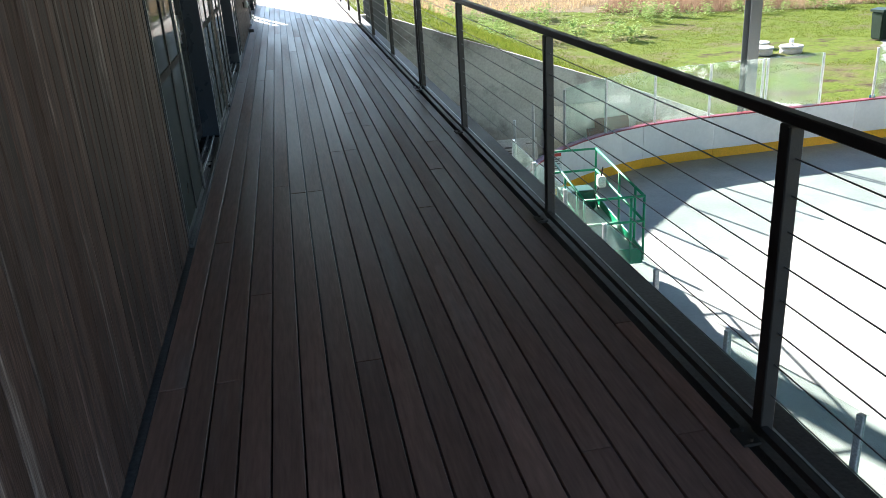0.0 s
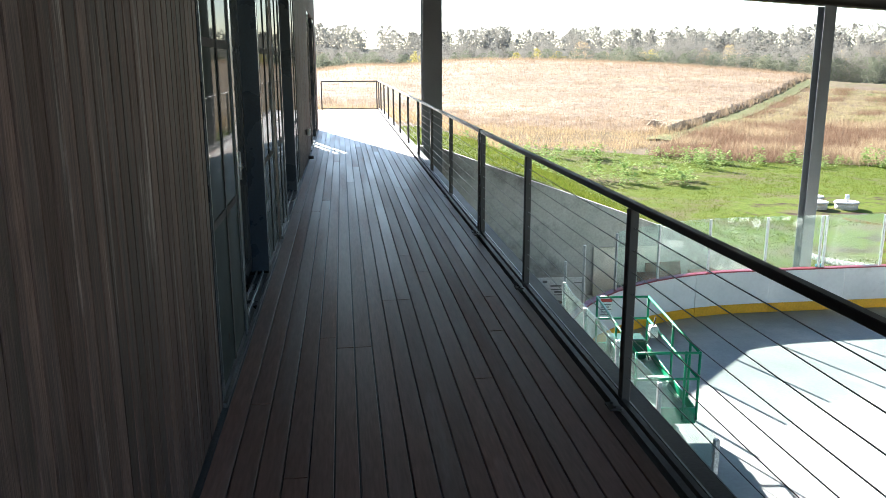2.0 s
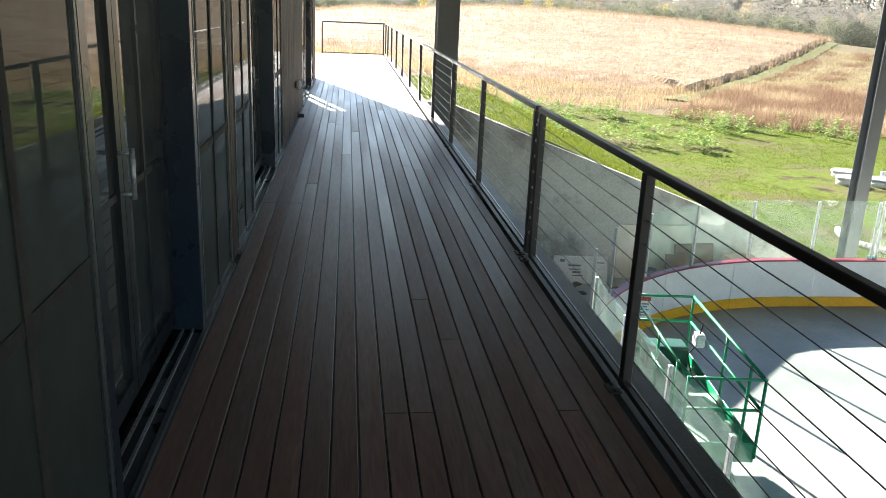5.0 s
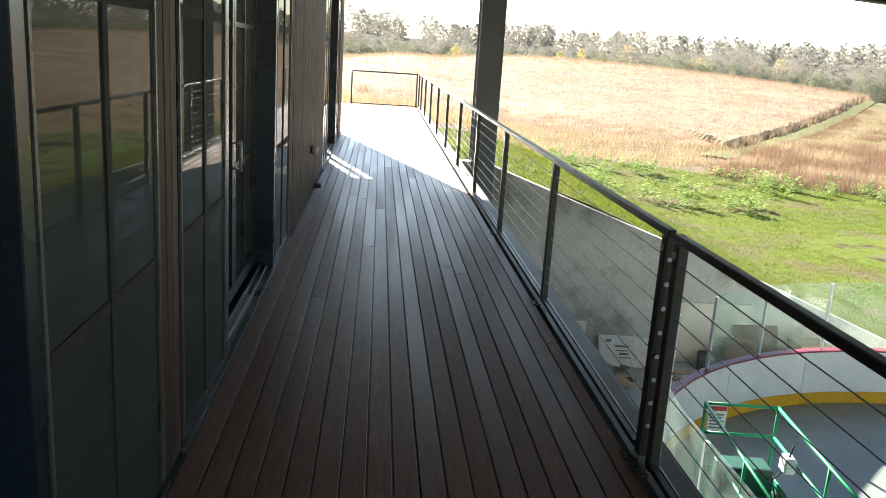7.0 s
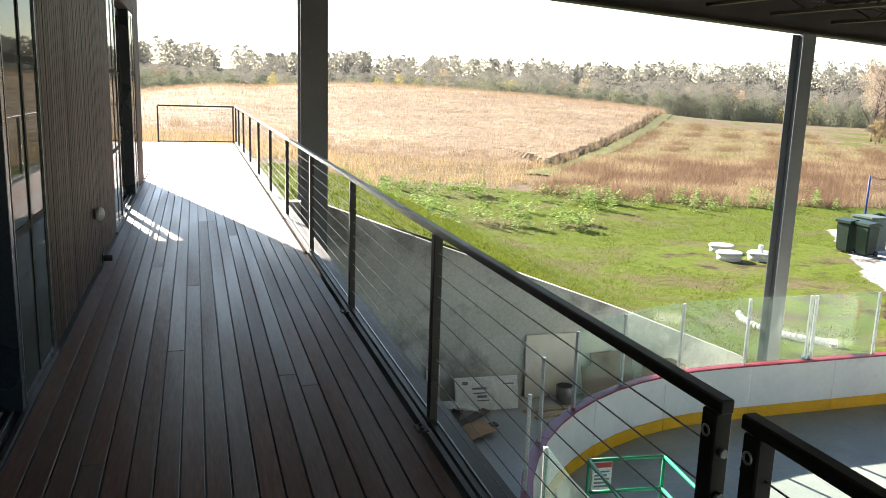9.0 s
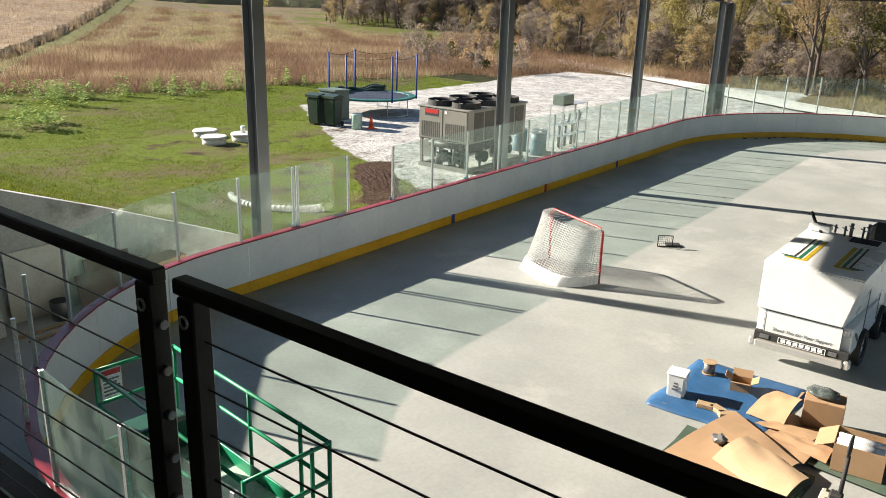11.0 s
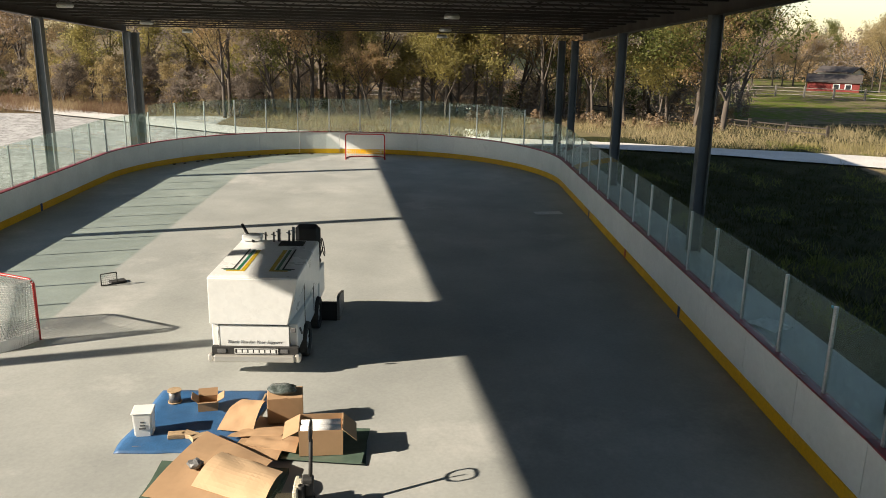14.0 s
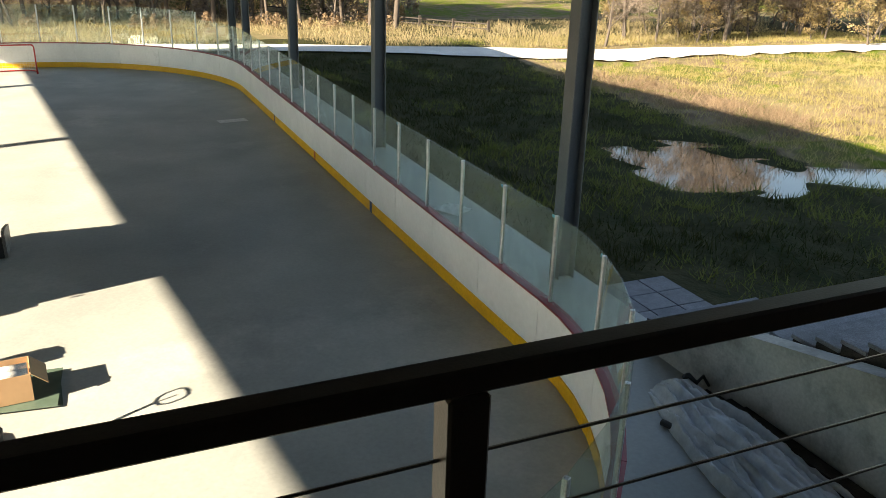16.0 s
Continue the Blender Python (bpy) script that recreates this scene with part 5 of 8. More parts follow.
blades("lawn_grass", "short mown green grass", lawns, M_GRASS, 0.03, 0.085, 0.012, 6, 0.12, 0.6, 3)
banks = [p for p in banks if not (2.5 < p[0] < 13.4 and p[1] > -4.7)]
tall, short, gold = [], [], []
for p in banks:
    wob = noise.noise(Vector((p[0] * 0.25, p[1] * 0.25, 2)))
    if seg_dist(p[0], p[1], [(37, -17.5), (25.5, -19)]) < 1.6 + 2.4 * wob and ground(p[0], p[1]) > -5.3:
        tall.append(p)
    else:
        # gold past the roof shadow's edge, shade-dark blades inside it
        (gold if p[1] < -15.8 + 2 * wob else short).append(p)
# olive round the pond, and as the lit tone past the shadow edge
olive = [p for p in short if p[1] < -13.6 or noise.noise(Vector((p[0] * 0.3, p[1] * 0.3, 12))) > 0.25 - 0.5 * s01(1 - math.hypot(p[0] - POND[0], p[1] - POND[1]) / 14)]
kept = set(olive)
short = [p for p in short if p not in kept]
blades("olive_bank_grass", "lighter olive grass tufts round the pond and past the shadow edge", olive, leaf_mat("olive_bank_leaves", (0.12, 0.14, 0.035), (0.20, 0.19, 0.07), (0.15, 0.165, 0.045)), 0.1, 0.34, 0.014, 7, 0.16, 0.6, 14)
blades("bank_grass", "rough green grass on the ditch bank, darkened for the roof's shade", short, M_BANKSHADE, 0.1, 0.3, 0.014, 7, 0.16, 0.5, 4)
blades("bank_straw", "flattened straw coloured grass by the pond", tall, M_DRY, 0.2, 0.6, 0.012, 10, 0.25, 0.9, 5)
blades("meadow_grass", "short gold green meadow grass beyond the pond, brighter as sunlit", gold, M_GOLDGRASS, 0.1, 0.32, 0.012, 9, 0.22, 0.6, 9)
blades("margin_grass", "dry grass under the trees along the gravel track", margins, M_ALLEY, 0.12, 0.5, 0.016, 8, 0.35, 0.5, 6)


def weed_patch(places, seed):
    r = random.Random(seed)
    verts, faces = [], []
    for x, y, k in places:
        z = ground(x, y)
        stalks = [(r.uniform(0, 2 * math.pi), r.uniform(0.0, 0.2) * k, r.uniform(0.3, 0.55) * k) for _ in range(4)]
        for _ in range(64):
            sa, sr, top = r.choice(stalks)
            h = top * r.uniform(0.08, 1.0)
            a = r.uniform(0, 2 * math.pi)
            rr = 0.12 * k * (1.15 - h / top)
            c = Vector((x + sr * math.cos(sa) + rr * math.cos(a), y + sr * math.sin(sa) + rr * math.sin(a), z + h))
            s = r.uniform(0.04, 0.085) * k
            u = Vector((math.cos(a), math.sin(a), r.uniform(-0.5, 0.5))).normalized()
            w = u.cross(Vector((0, 0, 1))).normalized()
            b = len(verts)
            verts += [c - u * s * 0.6, c + w * s * 0.5, c + u * s, c - w * s * 0.5]
            faces.append((b, b + 1, b + 2, b + 3))
    tagged(new("broadleaf_weeds", raw("broadleaf_weeds", verts, faces, M_WEED)), "clumps of broad leaved green weeds at the lawn edge", "weeds", kind="stuff")


weed_patch(weeds, 8)

# ---------- things on the rink floor ----------
M_NET = mat("white_net_cord", (0.78, 0.78, 0.76), (0.7, 0.7, 0.68), rough=0.8, bump=0)
M_WHITE = mat("white_enamel", (0.80, 0.81, 0.79), (0.74, 0.75, 0.73), rough=0.3, scale=1.5, fine=10, fine_amount=0.05, bump=0.02, c=(0.62, 0.62, 0.59), c_scale=1.6, c_low=0.66)
M_BLACK = mat("black_rubber", (0.018, 0.018, 0.018), (0.03, 0.029, 0.028), rough=0.75, bump=0.2)
M_CHROME = mat("bumper_metal", (0.70, 0.68, 0.63), (0.6, 0.58, 0.53), rough=0.3, metal=0.6, scale=1.5, fine_amount=0.05, bump=0.0)
M_YELLOW = mat("yellow_stripe", (0.62, 0.42, 0.02), rough=0.4, bump=0)
M_GREENP = mat("green_stripe", (0.02, 0.16, 0.09), rough=0.4, bump=0)
M_CARD = mat("cardboard", (0.41, 0.262, 0.145), (0.36, 0.226, 0.124), rough=0.85, scale=1.5, fine=9, fine_amount=0.05, bump=0.02, c=(0.33, 0.205, 0.11), c_scale=2.5, c_low=0.62)
M_TARP = mat("blue_tarp", (0.032, 0.115, 0.26), (0.026, 0.09, 0.205), rough=0.5, scale=4, fine=40, fine_amount=0.12, bump=0.25)
M_SHEETGLASS = mat("stacked_glass_edge", (0.10, 0.145, 0.112), (0.07, 0.105, 0.08), rough=0.12, scale=3, fine=5, fine_amount=0.04, bump=0.02, c=(0.12, 0.145, 0.115), c_scale=2)
M_CARDPALE = mat("pale_cardboard", (0.58, 0.405, 0.245), (0.54, 0.37, 0.22), rough=0.8, scale=1.2, fine=8, fine_amount=0.03, bump=0.01)
M_WOODLIGHT = mat("raw_timber", (0.42, 0.30, 0.18), (0.33, 0.23, 0.13), rough=0.8, scale=5, stretch=(1, 0.2, 1), bump=0.1)
M_PLASTIC = mat("clear_plastic_film", (0.74, 0.78, 0.82), (0.52, 0.57, 0.62), rough=0.16, scale=4, bump=0.04, fine=25, fine_amount=0.08, c=(0.62, 0.66, 0.70), c_scale=3)
M_PAPER = mat("white_paper", (0.74, 0.74, 0.73), (0.66, 0.66, 0.65), rough=0.7, bump=0.02)
M_GREEN = mat("green_lift_paint", (0.015, 0.30, 0.14), (0.012, 0.24, 0.11), rough=0.4, scale=3, fine_amount=0.1, bump=0.05, c=(0.25, 0.33, 0.28), c_scale=3, c_low=0.68)
M_GREYM = mat("grey_machine_steel", (0.20, 0.20, 0.2), (0.14, 0.14, 0.14), rough=0.5, metal=0.4, bump=0.05)


def goal_net(parent, width, height, top_depth, base_depth, frame_mat, dense=True):
    """Goal with its mouth in the plane y-z at x = 0 and the net towards -x; local origin at the middle of the mouth."""
    hw = width / 2
    bm = bmesh.new()
    pts = [(0, -hw, 0)]
    for i in range(7):
        a = i * math.pi / 12
        pts.append((0, -hw + 0.12 * (1 - math.cos(a)), height - 0.12 + 0.12 * math.sin(a)))
    for i in range(7):
        a = math.pi / 2 - i * math.pi / 12
        pts.append((0, hw - 0.12 * (1 - math.cos(a)), height - 0.12 + 0.12 * math.sin(a)))
    pts.append((0, hw, 0))
    tube(bm, pts, 0.03, 10)
    part("goal_frame", bm, frame_mat, parent, "red painted steel frame")

    def outline(v):
        """The net's horizontal outline at share v of the height."""
        d = base_depth + (top_depth - base_depth) * v ** 0.8
        e = hw * (1.0 + 0.02 * (1 - v))
        out = [(0, -hw)]
        for i in range(25):
            a = i / 24 * math.pi
            c_, s_ = math.cos(a), math.sin(a)
            out.append((-d * abs(s_) ** 0.55, -e * (abs(c_) ** 0.6) * (1 if c_ >= 0 else -1)))
        out.append((0, hw))
        return out

    def at(u, v):
        o = outline(v)
        k = u * (len(o) - 1)
        i = min(len(o) - 2, int(k))
        f = k - i
        return Vector((o[i][0] * (1 - f) + o[i + 1][0] * f, o[i][1] * (1 - f) + o[i + 1][1] * f, v * height))

    bm = bmesh.new()
    r = 0.0072 if dense else 0.0055
    nu, nv = (72, 28) if dense else (26, 10)
    for i in range(nu + 1):
        tube(bm, [at(i / nu, j / 8) for j in range(9)], r, 3, caps=False)
    for j in range(1, nv):
        tube(bm, [at(i / 40, j / nv) for i in range(41)], r, 3, caps=False)
    for j in range(1, 10 if dense else 4):
        k = j / (10 if dense else 4)
        tube(bm, [(at(i / 32, 1.0).x * k, at(i / 32, 1.0).y, height + 0.005) for i in range(33)], r, 3, caps=False)
    for i in range(1, 31):
        p = at(i / 31, 1.0)
        tube(bm, [(0, p.y, height + 0.005), (p.x, p.y, height)], r, 3, caps=False)
    tagged(part("net", bm, M_NET, parent, "white knotted net"), kind="stuff")
    if not dense:
        bm = bmesh.new()
        tube(bm, [at(i / 40, 0) + Vector((0, 0, 0.03)) for i in range(41)], 0.028, 8)
        part("base_bar", bm, frame_mat, parent)
    else:
        bm = bmesh.new()
        rows = []
        for i in range(61):
            p = at(i / 60, 0.0)
            q = at(i / 60, 0.15)
            w = Vector((-0.035 * math.sin(math.pi * i / 60), 0, 0))
            k = 0.012 * noise.noise(Vector((i * 0.35, 0, 1)))
            rows.append([bm.verts.new(v) for v in (p + w + Vector((k, 0, 0.0)), q + w * 1.2 + Vector((k, 0, 0.02 + k)), q + Vector((0.02, 0, 0.03)), p + Vector((0.03, 0, 0.01)))])
        for a, b in zip(rows, rows[1:]):
            for j in range(4):
                bm.faces.new((a[j], a[(j + 1) % 4], b[(j + 1) % 4], b[j]))
        part("skirt", bm, M_WHITE, parent, "white vinyl base skirt")


near_goal = thing("hockey_goal", "red framed hockey goal with white net and base skirt", "goal", pose(16.62, 14.48, ICE, 0, 0, -25.0), "hockey goals")
goal_net(near_goal, 1.87, 1.22, 0.45, 1.05, M_RED)
far_goal = thing("hockey_goal", "red framed hockey goal standing empty at the far boards", "goal", pose(39.8, 8.93, ICE, 0, 0, 180.0), "hockey goals")
goal_net(far_goal, 1.85, 1.22, 0.45, 0.95, M_RED, False)

# ice resurfacer
zam = thing("ice_resurfacer", "white ice resurfacing machine with yellow and green stripes", "ice resurfacer", pose(14.65, 9.13, ICE + 0.185, 0, 0, -1.0) @ Matrix.Scale(0.9746, 4))


W2 = 0.81
bm = bmesh.new()
side_prism(bm, [(0.06, 0.74), (0.06, 1.62), (0.16, 1.645), (2.72, 1.645), (2.72, 0.74)], -W2, W2)
geo = [e for e in bm.edges]
bmesh.ops.bevel(bm, geom=geo, offset=0.02, segments=2, affect="EDGES")
# the tank's front corner on one side is cut back
for v in bm.verts:
    if v.co.y < -0.5 and v.co.x < 0.25:
        k = max(0.0, (1.64 - v.co.z) / 0.9)
        v.co.y += 0.20 * k
tank = part("snow_tank", bm, M_WHITE, zam)
bm = bmesh.new()
box(bm, (0.10, -0.62, 0.30), (0.14, 0.66, 0.735), 0.01)
part("front_panel", bm, M_WHITE, zam)
bm = bmesh.new()
box(bm, (0.145, -W2 + 0.04, 0.24), (2.7, W2 - 0.02, 0.735), 0.015)
part("body", bm, M_WHITE, zam)
bm = bmesh.new()
box(bm, (0.03, -0.78, 0.19), (0.135, 0.78, 0.325), 0.004)
part("grille", bm, M_BLACK, zam, "black recess above the bumper")
bm = bmesh.new()
box(bm, (-0.05, -0.72, 0.06), (0.12, 0.74, 0.185), 0.02)
bumper = part("bumper", bm, M_CHROME, zam, "bright metal bumper")
for y0, y1 in ((-0.83, -0.722), (0.742, 0.85)):
    bm = bmesh.new()
    box(bm, (-0.03, y0, 0.05), (0.14, y1, 0.2), 0.03)
    part("bumper_end", bm, M_CHROME, bumper)
bm = bmesh.new()
box(bm, (0.012, -0.43, 0.2), (0.06, 0.37, 0.315), 0.004)
plate = part("name_plate", bm, M_BLACK, zam, "black plate with a white border")
bm = bmesh.new()
for y in (-0.424, 0.352):
    box(bm, (0.006, y, 0.206), (0.010, y + 0.012, 0.309))
for z in (0.206, 0.299):
    box(bm, (0.0065, -0.424, z), (0.0105, 0.364, z + 0.01))
for k in range(7):
    y = -0.375 + k * 0.102
    box(bm, (0.006, y, 0.228), (0.0105, y + 0.078, 0.287))
part("plate_mark", bm, M_WHITE, plate, "white plain bars")
for y in (-0.6, 0.52):
    bm = bmesh.new()
    box(bm, (0.018, y, 0.215), (0.035, y + 0.16, 0.29), 0.005)
    part("headlight", bm, M_GREYM, zam)
bm = bmesh.new()
for y0, y1 in ((-0.625, -0.617), (0.655, 0.663)):
    box(bm, (0.092, y0, 0.31), (0.099, y1, 0.73))
box(bm, (0.092, -0.625, 0.722), (0.099, 0.663, 0.733))
part("panel_trim", bm, M_BLACK, zam)
tx = bpy.data.curves.new("slogan", "FONT")
tx.body = "Thank You for Your Support"
tx.size, tx.extrude, tx.align_x, tx.shear = 0.085, 0.001, "CENTER", 0.4
tx.materials.append(M_GREYM)
to = new("slogan", tx)
to.parent = zam
to.matrix_local = Matrix.Translation((0.096, 0.02, 0.375)) @ Euler((radians(90), 0, radians(-90))).to_matrix().to_4x4()


def stripe(cx, sgn):
    """Three nested angled stripes on the tank's top."""
    for k, m_ in enumerate((M_YELLOW, M_GREENP, M_BLACK)):
        o = k * 0.11
        w = (0.075, 0.055, 0.03)[k]
        bm = bmesh.new()
        z0, z1 = 1.647, 1.650 + 0.0004 * k
        y = cx + sgn * (0.1 + o)
        prism(bm, [(0.5 + o * 0.4, y), (0.5 + o * 0.4, y + sgn * w), (1.9 + o * 0.3, y + sgn * w), (1.9 + o * 0.3, y)], z0, z1)
        prism(bm, [(0.5 + o * 0.4 - w, y), (0.5 + o * 0.4 - w, y + sgn * (0.34 - o * 0.5)), (0.5 + o * 0.4, y + sgn * (0.34 - o * 0.5)), (0.5 + o * 0.4, y)], z0, z1)
        part("stripe", bm, m_, zam, ("yellow", "green", "black")[k] + " painted stripe")


stripe(0.12, 1)
stripe(-0.12, -1)
for x, y in ((0.95, -W2 + 0.1), (0.95, W2 - 0.1), (2.45, -W2 + 0.1), (2.45, W2 - 0.1)):
    s_ = -1 if y < 0 else 1
    bm = bmesh.new()
    rr_ = 0.34
    hub = rr_ - 0.189
    prof = [(rr_ * 0.6, -0.09), (rr_ * 0.95, -0.1), (rr_, -0.07), (rr_, 0.07), (rr_ * 0.95, 0.1), (rr_ * 0.6, 0.09)]
    n_ = 24
    rows = [[bm.verts.new((x + q[0] * math.cos(a), y + s_ * 0.03 + q[1], hub + q[0] * math.sin(a))) for q in prof] for a in [2 * math.pi * i / n_ for i in range(n_)]]
    for i in range(n_):
        a, b = rows[i], rows[(i + 1) % n_]
        for j in range(len(prof)):
            bm.faces.new((a[j], a[(j + 1) % 6], b[(j + 1) % 6], b[j]))
    wh = part("wheel", bm, M_BLACK, zam, "black rubber tyre")
    bm = bmesh.new()
    tube(bm, [(x, y + s_ * 0.03 - 0.06, hub), (x, y + s_ * 0.03 + 0.06, hub)], 0.21, 18)
    part("rim", bm, M_WHITE, wh, "white wheel rim")
    # black discs on the solid rim draw the shade in its holes
    for k in range(5):
        a = 2 * math.pi * k / 5
        bm = bmesh.new()
        yo = y + s_ * 0.03 + s_ * 0.061
        tube(bm, [(x + 0.12 * math.cos(a), yo, hub + 0.12 * math.sin(a)), (x + 0.12 * math.cos(a), yo + s_ * 0.004, hub + 0.12 * math.sin(a))], 0.035, 10)
        part("rim_hole", bm, M_BLACK, wh)
bm = bmesh.new()
box(bm, (2.74, -W2 + 0.02, 0.3), (3.55, W2 - 0.02, 0.95), 0.02)
part("driver_platform", bm, M_WHITE, zam)
bm = bmesh.new()
box(bm, (2.9, -0.76, 0.98), (3.35, -0.2, 1.12), 0.04)
part("seat", bm, M_BLACK, zam, "black vinyl seat")
bm = bmesh.new()
box(bm, (3.2, -0.76, 1.12), (3.4, -0.22, 1.86), 0.09)
part("seat_back", bm, M_BLACK, zam, "black vinyl backrest")
bm = bmesh.new()
c_ = Vector((2.95, -0.86, 1.45))
tube(bm, [c_ + Vector((0.12 * math.cos(a), 0.03 * math.sin(a), 0.19 * math.sin(a))) for a in [i * math.pi / 10 for i in range(21)]], 0.012, 6)
tube(bm, [c_, c_ + Vector((-0.15, 0.1, -0.3))], 0.014, 6)
part("steering_wheel", bm, M_BLACK, zam)
bm = bmesh.new()
tube(bm, [(2.5, 0.5, 1.66), (2.62, 0.66, 1.8), (2.8, 0.8, 1.95)], 0.03, 8)
part("fill_pipe", bm, M_BLACK, zam)
for k, (x, y, h) in enumerate(((2.55, 0.1, 0.2), (2.6, 0.0, 0.26), (2.65, -0.2, 0.22), (2.6, -0.3, 0.3), (2.7, 0.3, 0.16))):
    bm = bmesh.new()
    tube(bm, [(x, y, 1.65), (x + 0.02, y, 1.65 + h)], 0.02 + 0.012 * (k % 2), 8)
    tube(bm, [(x - 0.05, y - 0.05, 1.65 + h * 0.7), (x + 0.06, y + 0.06, 1.65 + h * 0.75)], 0.012, 6)
    part("lever", bm, M_GREYM, zam)
bm = bmesh.new()
box(bm, (2.25, -0.55, 1.647), (2.6, -0.05, 1.66))
part("hatch", bm, M_BLACK, zam)
bm = bmesh.new()
box(bm, (2.5, 0.35, 1.66), (2.72, 0.75, 1.80), 0.02)
part("engine_box", bm, M_WHITE, zam)
# side brush and conditioner
bm = bmesh.new()
box(bm, (2.7, -1.16, -0.12), (3.5, -W2 + 0.01, -0.08))
box(bm, (2.7, -1.16, -0.12), (2.76, -W2 + 0.01, 0.3), 0.01)
part("conditioner", bm, M_BLACK, zam, "dark scraper box at the side")
bm = bmesh.new()
side_prism(bm, [(2.68, -0.1), (3.52, -0.1), (3.52, 0.3), (2.9, 0.42), (2.68, 0.4)], -1.22, -1.163)
part("end_plate", bm, M_GREYM, zam, "grey steel end plate")
for x in (0.9, 2.0):
    bm = bmesh.new()
    box(bm, (x, -W2 + 0.022, 0.35), (x + 0.012, -W2 + 0.036, 1.6))
    part("side_seam", bm, M_GREYM, zam)
bm = bmesh.new()
box(bm, (0.02, -0.75, 0.62), (0.06, -0.66, 0.70), 0.008)
part("latch", bm, M_GREYM, zam)
bm = bmesh.new()
tube(bm, [(0.3, -W2 - 0.01, 0.5), (0.3, -W2 + 0.03, 0.62)], 0.02, 8)
part("latch", bm, M_GREYM, zam)

# small net target with a black frame
tg = thing("shooting_target", "small black framed net target lying on the floor", "target", pose(19.75, 13.6, ICE, 0, 0, 35) @ Matrix.Scale(0.82, 4))
bm = bmesh.new()
for a, b in (((0, -0.22, 0.02), (0, -0.22, 0.36)), ((0, 0.22, 0.02), (0, 0.22, 0.36)), ((0, -0.22, 0.36), (0, 0.22, 0.36)), ((0, -0.22, 0.02), (0, 0.22, 0.02))):
    tube(bm, [a, b], 0.018, 6)
part("frame", bm, M_BLACK, tg)
bm = bmesh.new()
for k in range(1, 8):
    tube(bm, [(0, -0.22 + 0.055 * k, 0.03), (-0.05, -0.22 + 0.055 * k, 0.35)], 0.003, 3)
for k in range(1, 6):
    tube(bm, [(-0.02, -0.22, 0.06 * k), (-0.02, 0.22, 0.06 * k)], 0.003, 3)
part("net", bm, M_BLACK, tg)
bm = bmesh.new()
box(bm, (0.0, -0.5, 0.0), (0.3, -0.05, 0.07), 0.02)
part("foot", bm, M_BLACK, tg)

# white sheet on the floor near the boards
bm = bmesh.new()
box(bm, (0, 0, 0), (0.42, 0.95, 0.012), 0.003)
solid("sheet", bm, M_PAPER, "flat white sheet lying on the rink floor", "sheet", m=pose(28.2, 1.35, ICE + 0.001, 0, 0, 8))

# leaf litter along the far boards
for k in range(14):
    s_ = STARTS[3] + 1.5 + k * 0.55 + rnd.uniform(-0.2, 0.2)
    x, y, h = ring_point(s_, -0.12 - rnd.random() * 0.25)
    bm = bmesh.new()
    r0 = rnd.uniform(0.05, 0.13)
    prism(bm, [(r0 * math.cos(a) * rnd.uniform(0.6, 1.2), r0 * math.sin(a) * rnd.uniform(0.5, 1)) for a in [i * math.pi / 4 for i in range(8)]], 0, 0.03)
    solid("leaf_pile", bm, M_BARK, "small heap of brown dead leaves by the boards", "leaves", "leaf heaps", m=pose(x, y, ICE + 0.001))

# ---------- building materials on the floor ----------


def sheet(name, pts, thick, material, label, category, z=0.0, group=""):
    """A flat sheet given by its corner outline on the plan."""
    cx = sum(p[0] for p in pts) / len(pts)
    cy = sum(p[1] for p in pts) / len(pts)
    bm = bmesh.new()
    prism(bm, [(x - cx, y - cy) for x, y in pts], 0, thick)
    return solid(name, bm, material, label, category, group, m=pose(cx, cy, ICE + z))


def carton(x, y, z, sx, sy, sz, turn, label, flaps=(), name="cardboard_box"):
    c = thing(name, label, "box", pose(x, y, ICE + z, 0, 0, turn), "cardboard boxes")
    bm = bmesh.new()
    t = 0.008
    if flaps:
        for lo, hi in (((-sx / 2, -sy / 2, 0), (sx / 2, -sy / 2 + t, sz)), ((-sx / 2, sy / 2 - t, 0), (sx / 2, sy / 2, sz)),
                       ((-sx / 2, -sy / 2 + t, 0), (-sx / 2 + t, sy / 2 - t, sz)), ((sx / 2 - t, -sy / 2 + t, 0), (sx / 2, sy / 2 - t, sz)),
                       ((-sx / 2 + t, -sy / 2 + t, 0), (sx / 2 - t, sy / 2 - t, t))):
            box(bm, lo, hi)
    else:
        box(bm, (-sx / 2, -sy / 2, 0), (sx / 2, sy / 2, sz), 0.006)
    part("body", bm, M_CARD, c)
    for side, ang in flaps:
        bm = bmesh.new()
        ln = min(sx, sy) * 0.48
        along = sx if side in "ns" else sy
        box(bm, (-along / 2, 0, 0), (along / 2, ln, t))
        base = {"s": pose(0, -sy / 2, sz, 0, 0, 180), "n": pose(0, sy / 2, sz), "w": pose(-sx / 2, 0, sz, 0, 0, 90), "e": pose(sx / 2, 0, sz, 0, 0, -90)}[side]
        part("flap", bm, M_CARD, c, m=base @ pose(0, 0, 0, ang))
    if not flaps:
        bm = bmesh.new()
        box(bm, (-sx / 2 - 0.001, -0.03, sz + 0.0), (sx / 2 + 0.001, 0.03, sz + 0.002))
        part("tape", bm, M_CARD, c)
    return c


for k in range(5):
    d = 0.03 * k
    sheet("glass_sheet", [(10.12 + d, 9.88 - d), (11.5, 9.8), (11.3, 8.0), (9.95 + d * 0.6, 8.1 + d)], 0.014, M_SHEETGLASS, "stacked sheet of greenish tempered glass", "glass sheet", 0.002 + 0.018 * k, "stacked glass sheets")
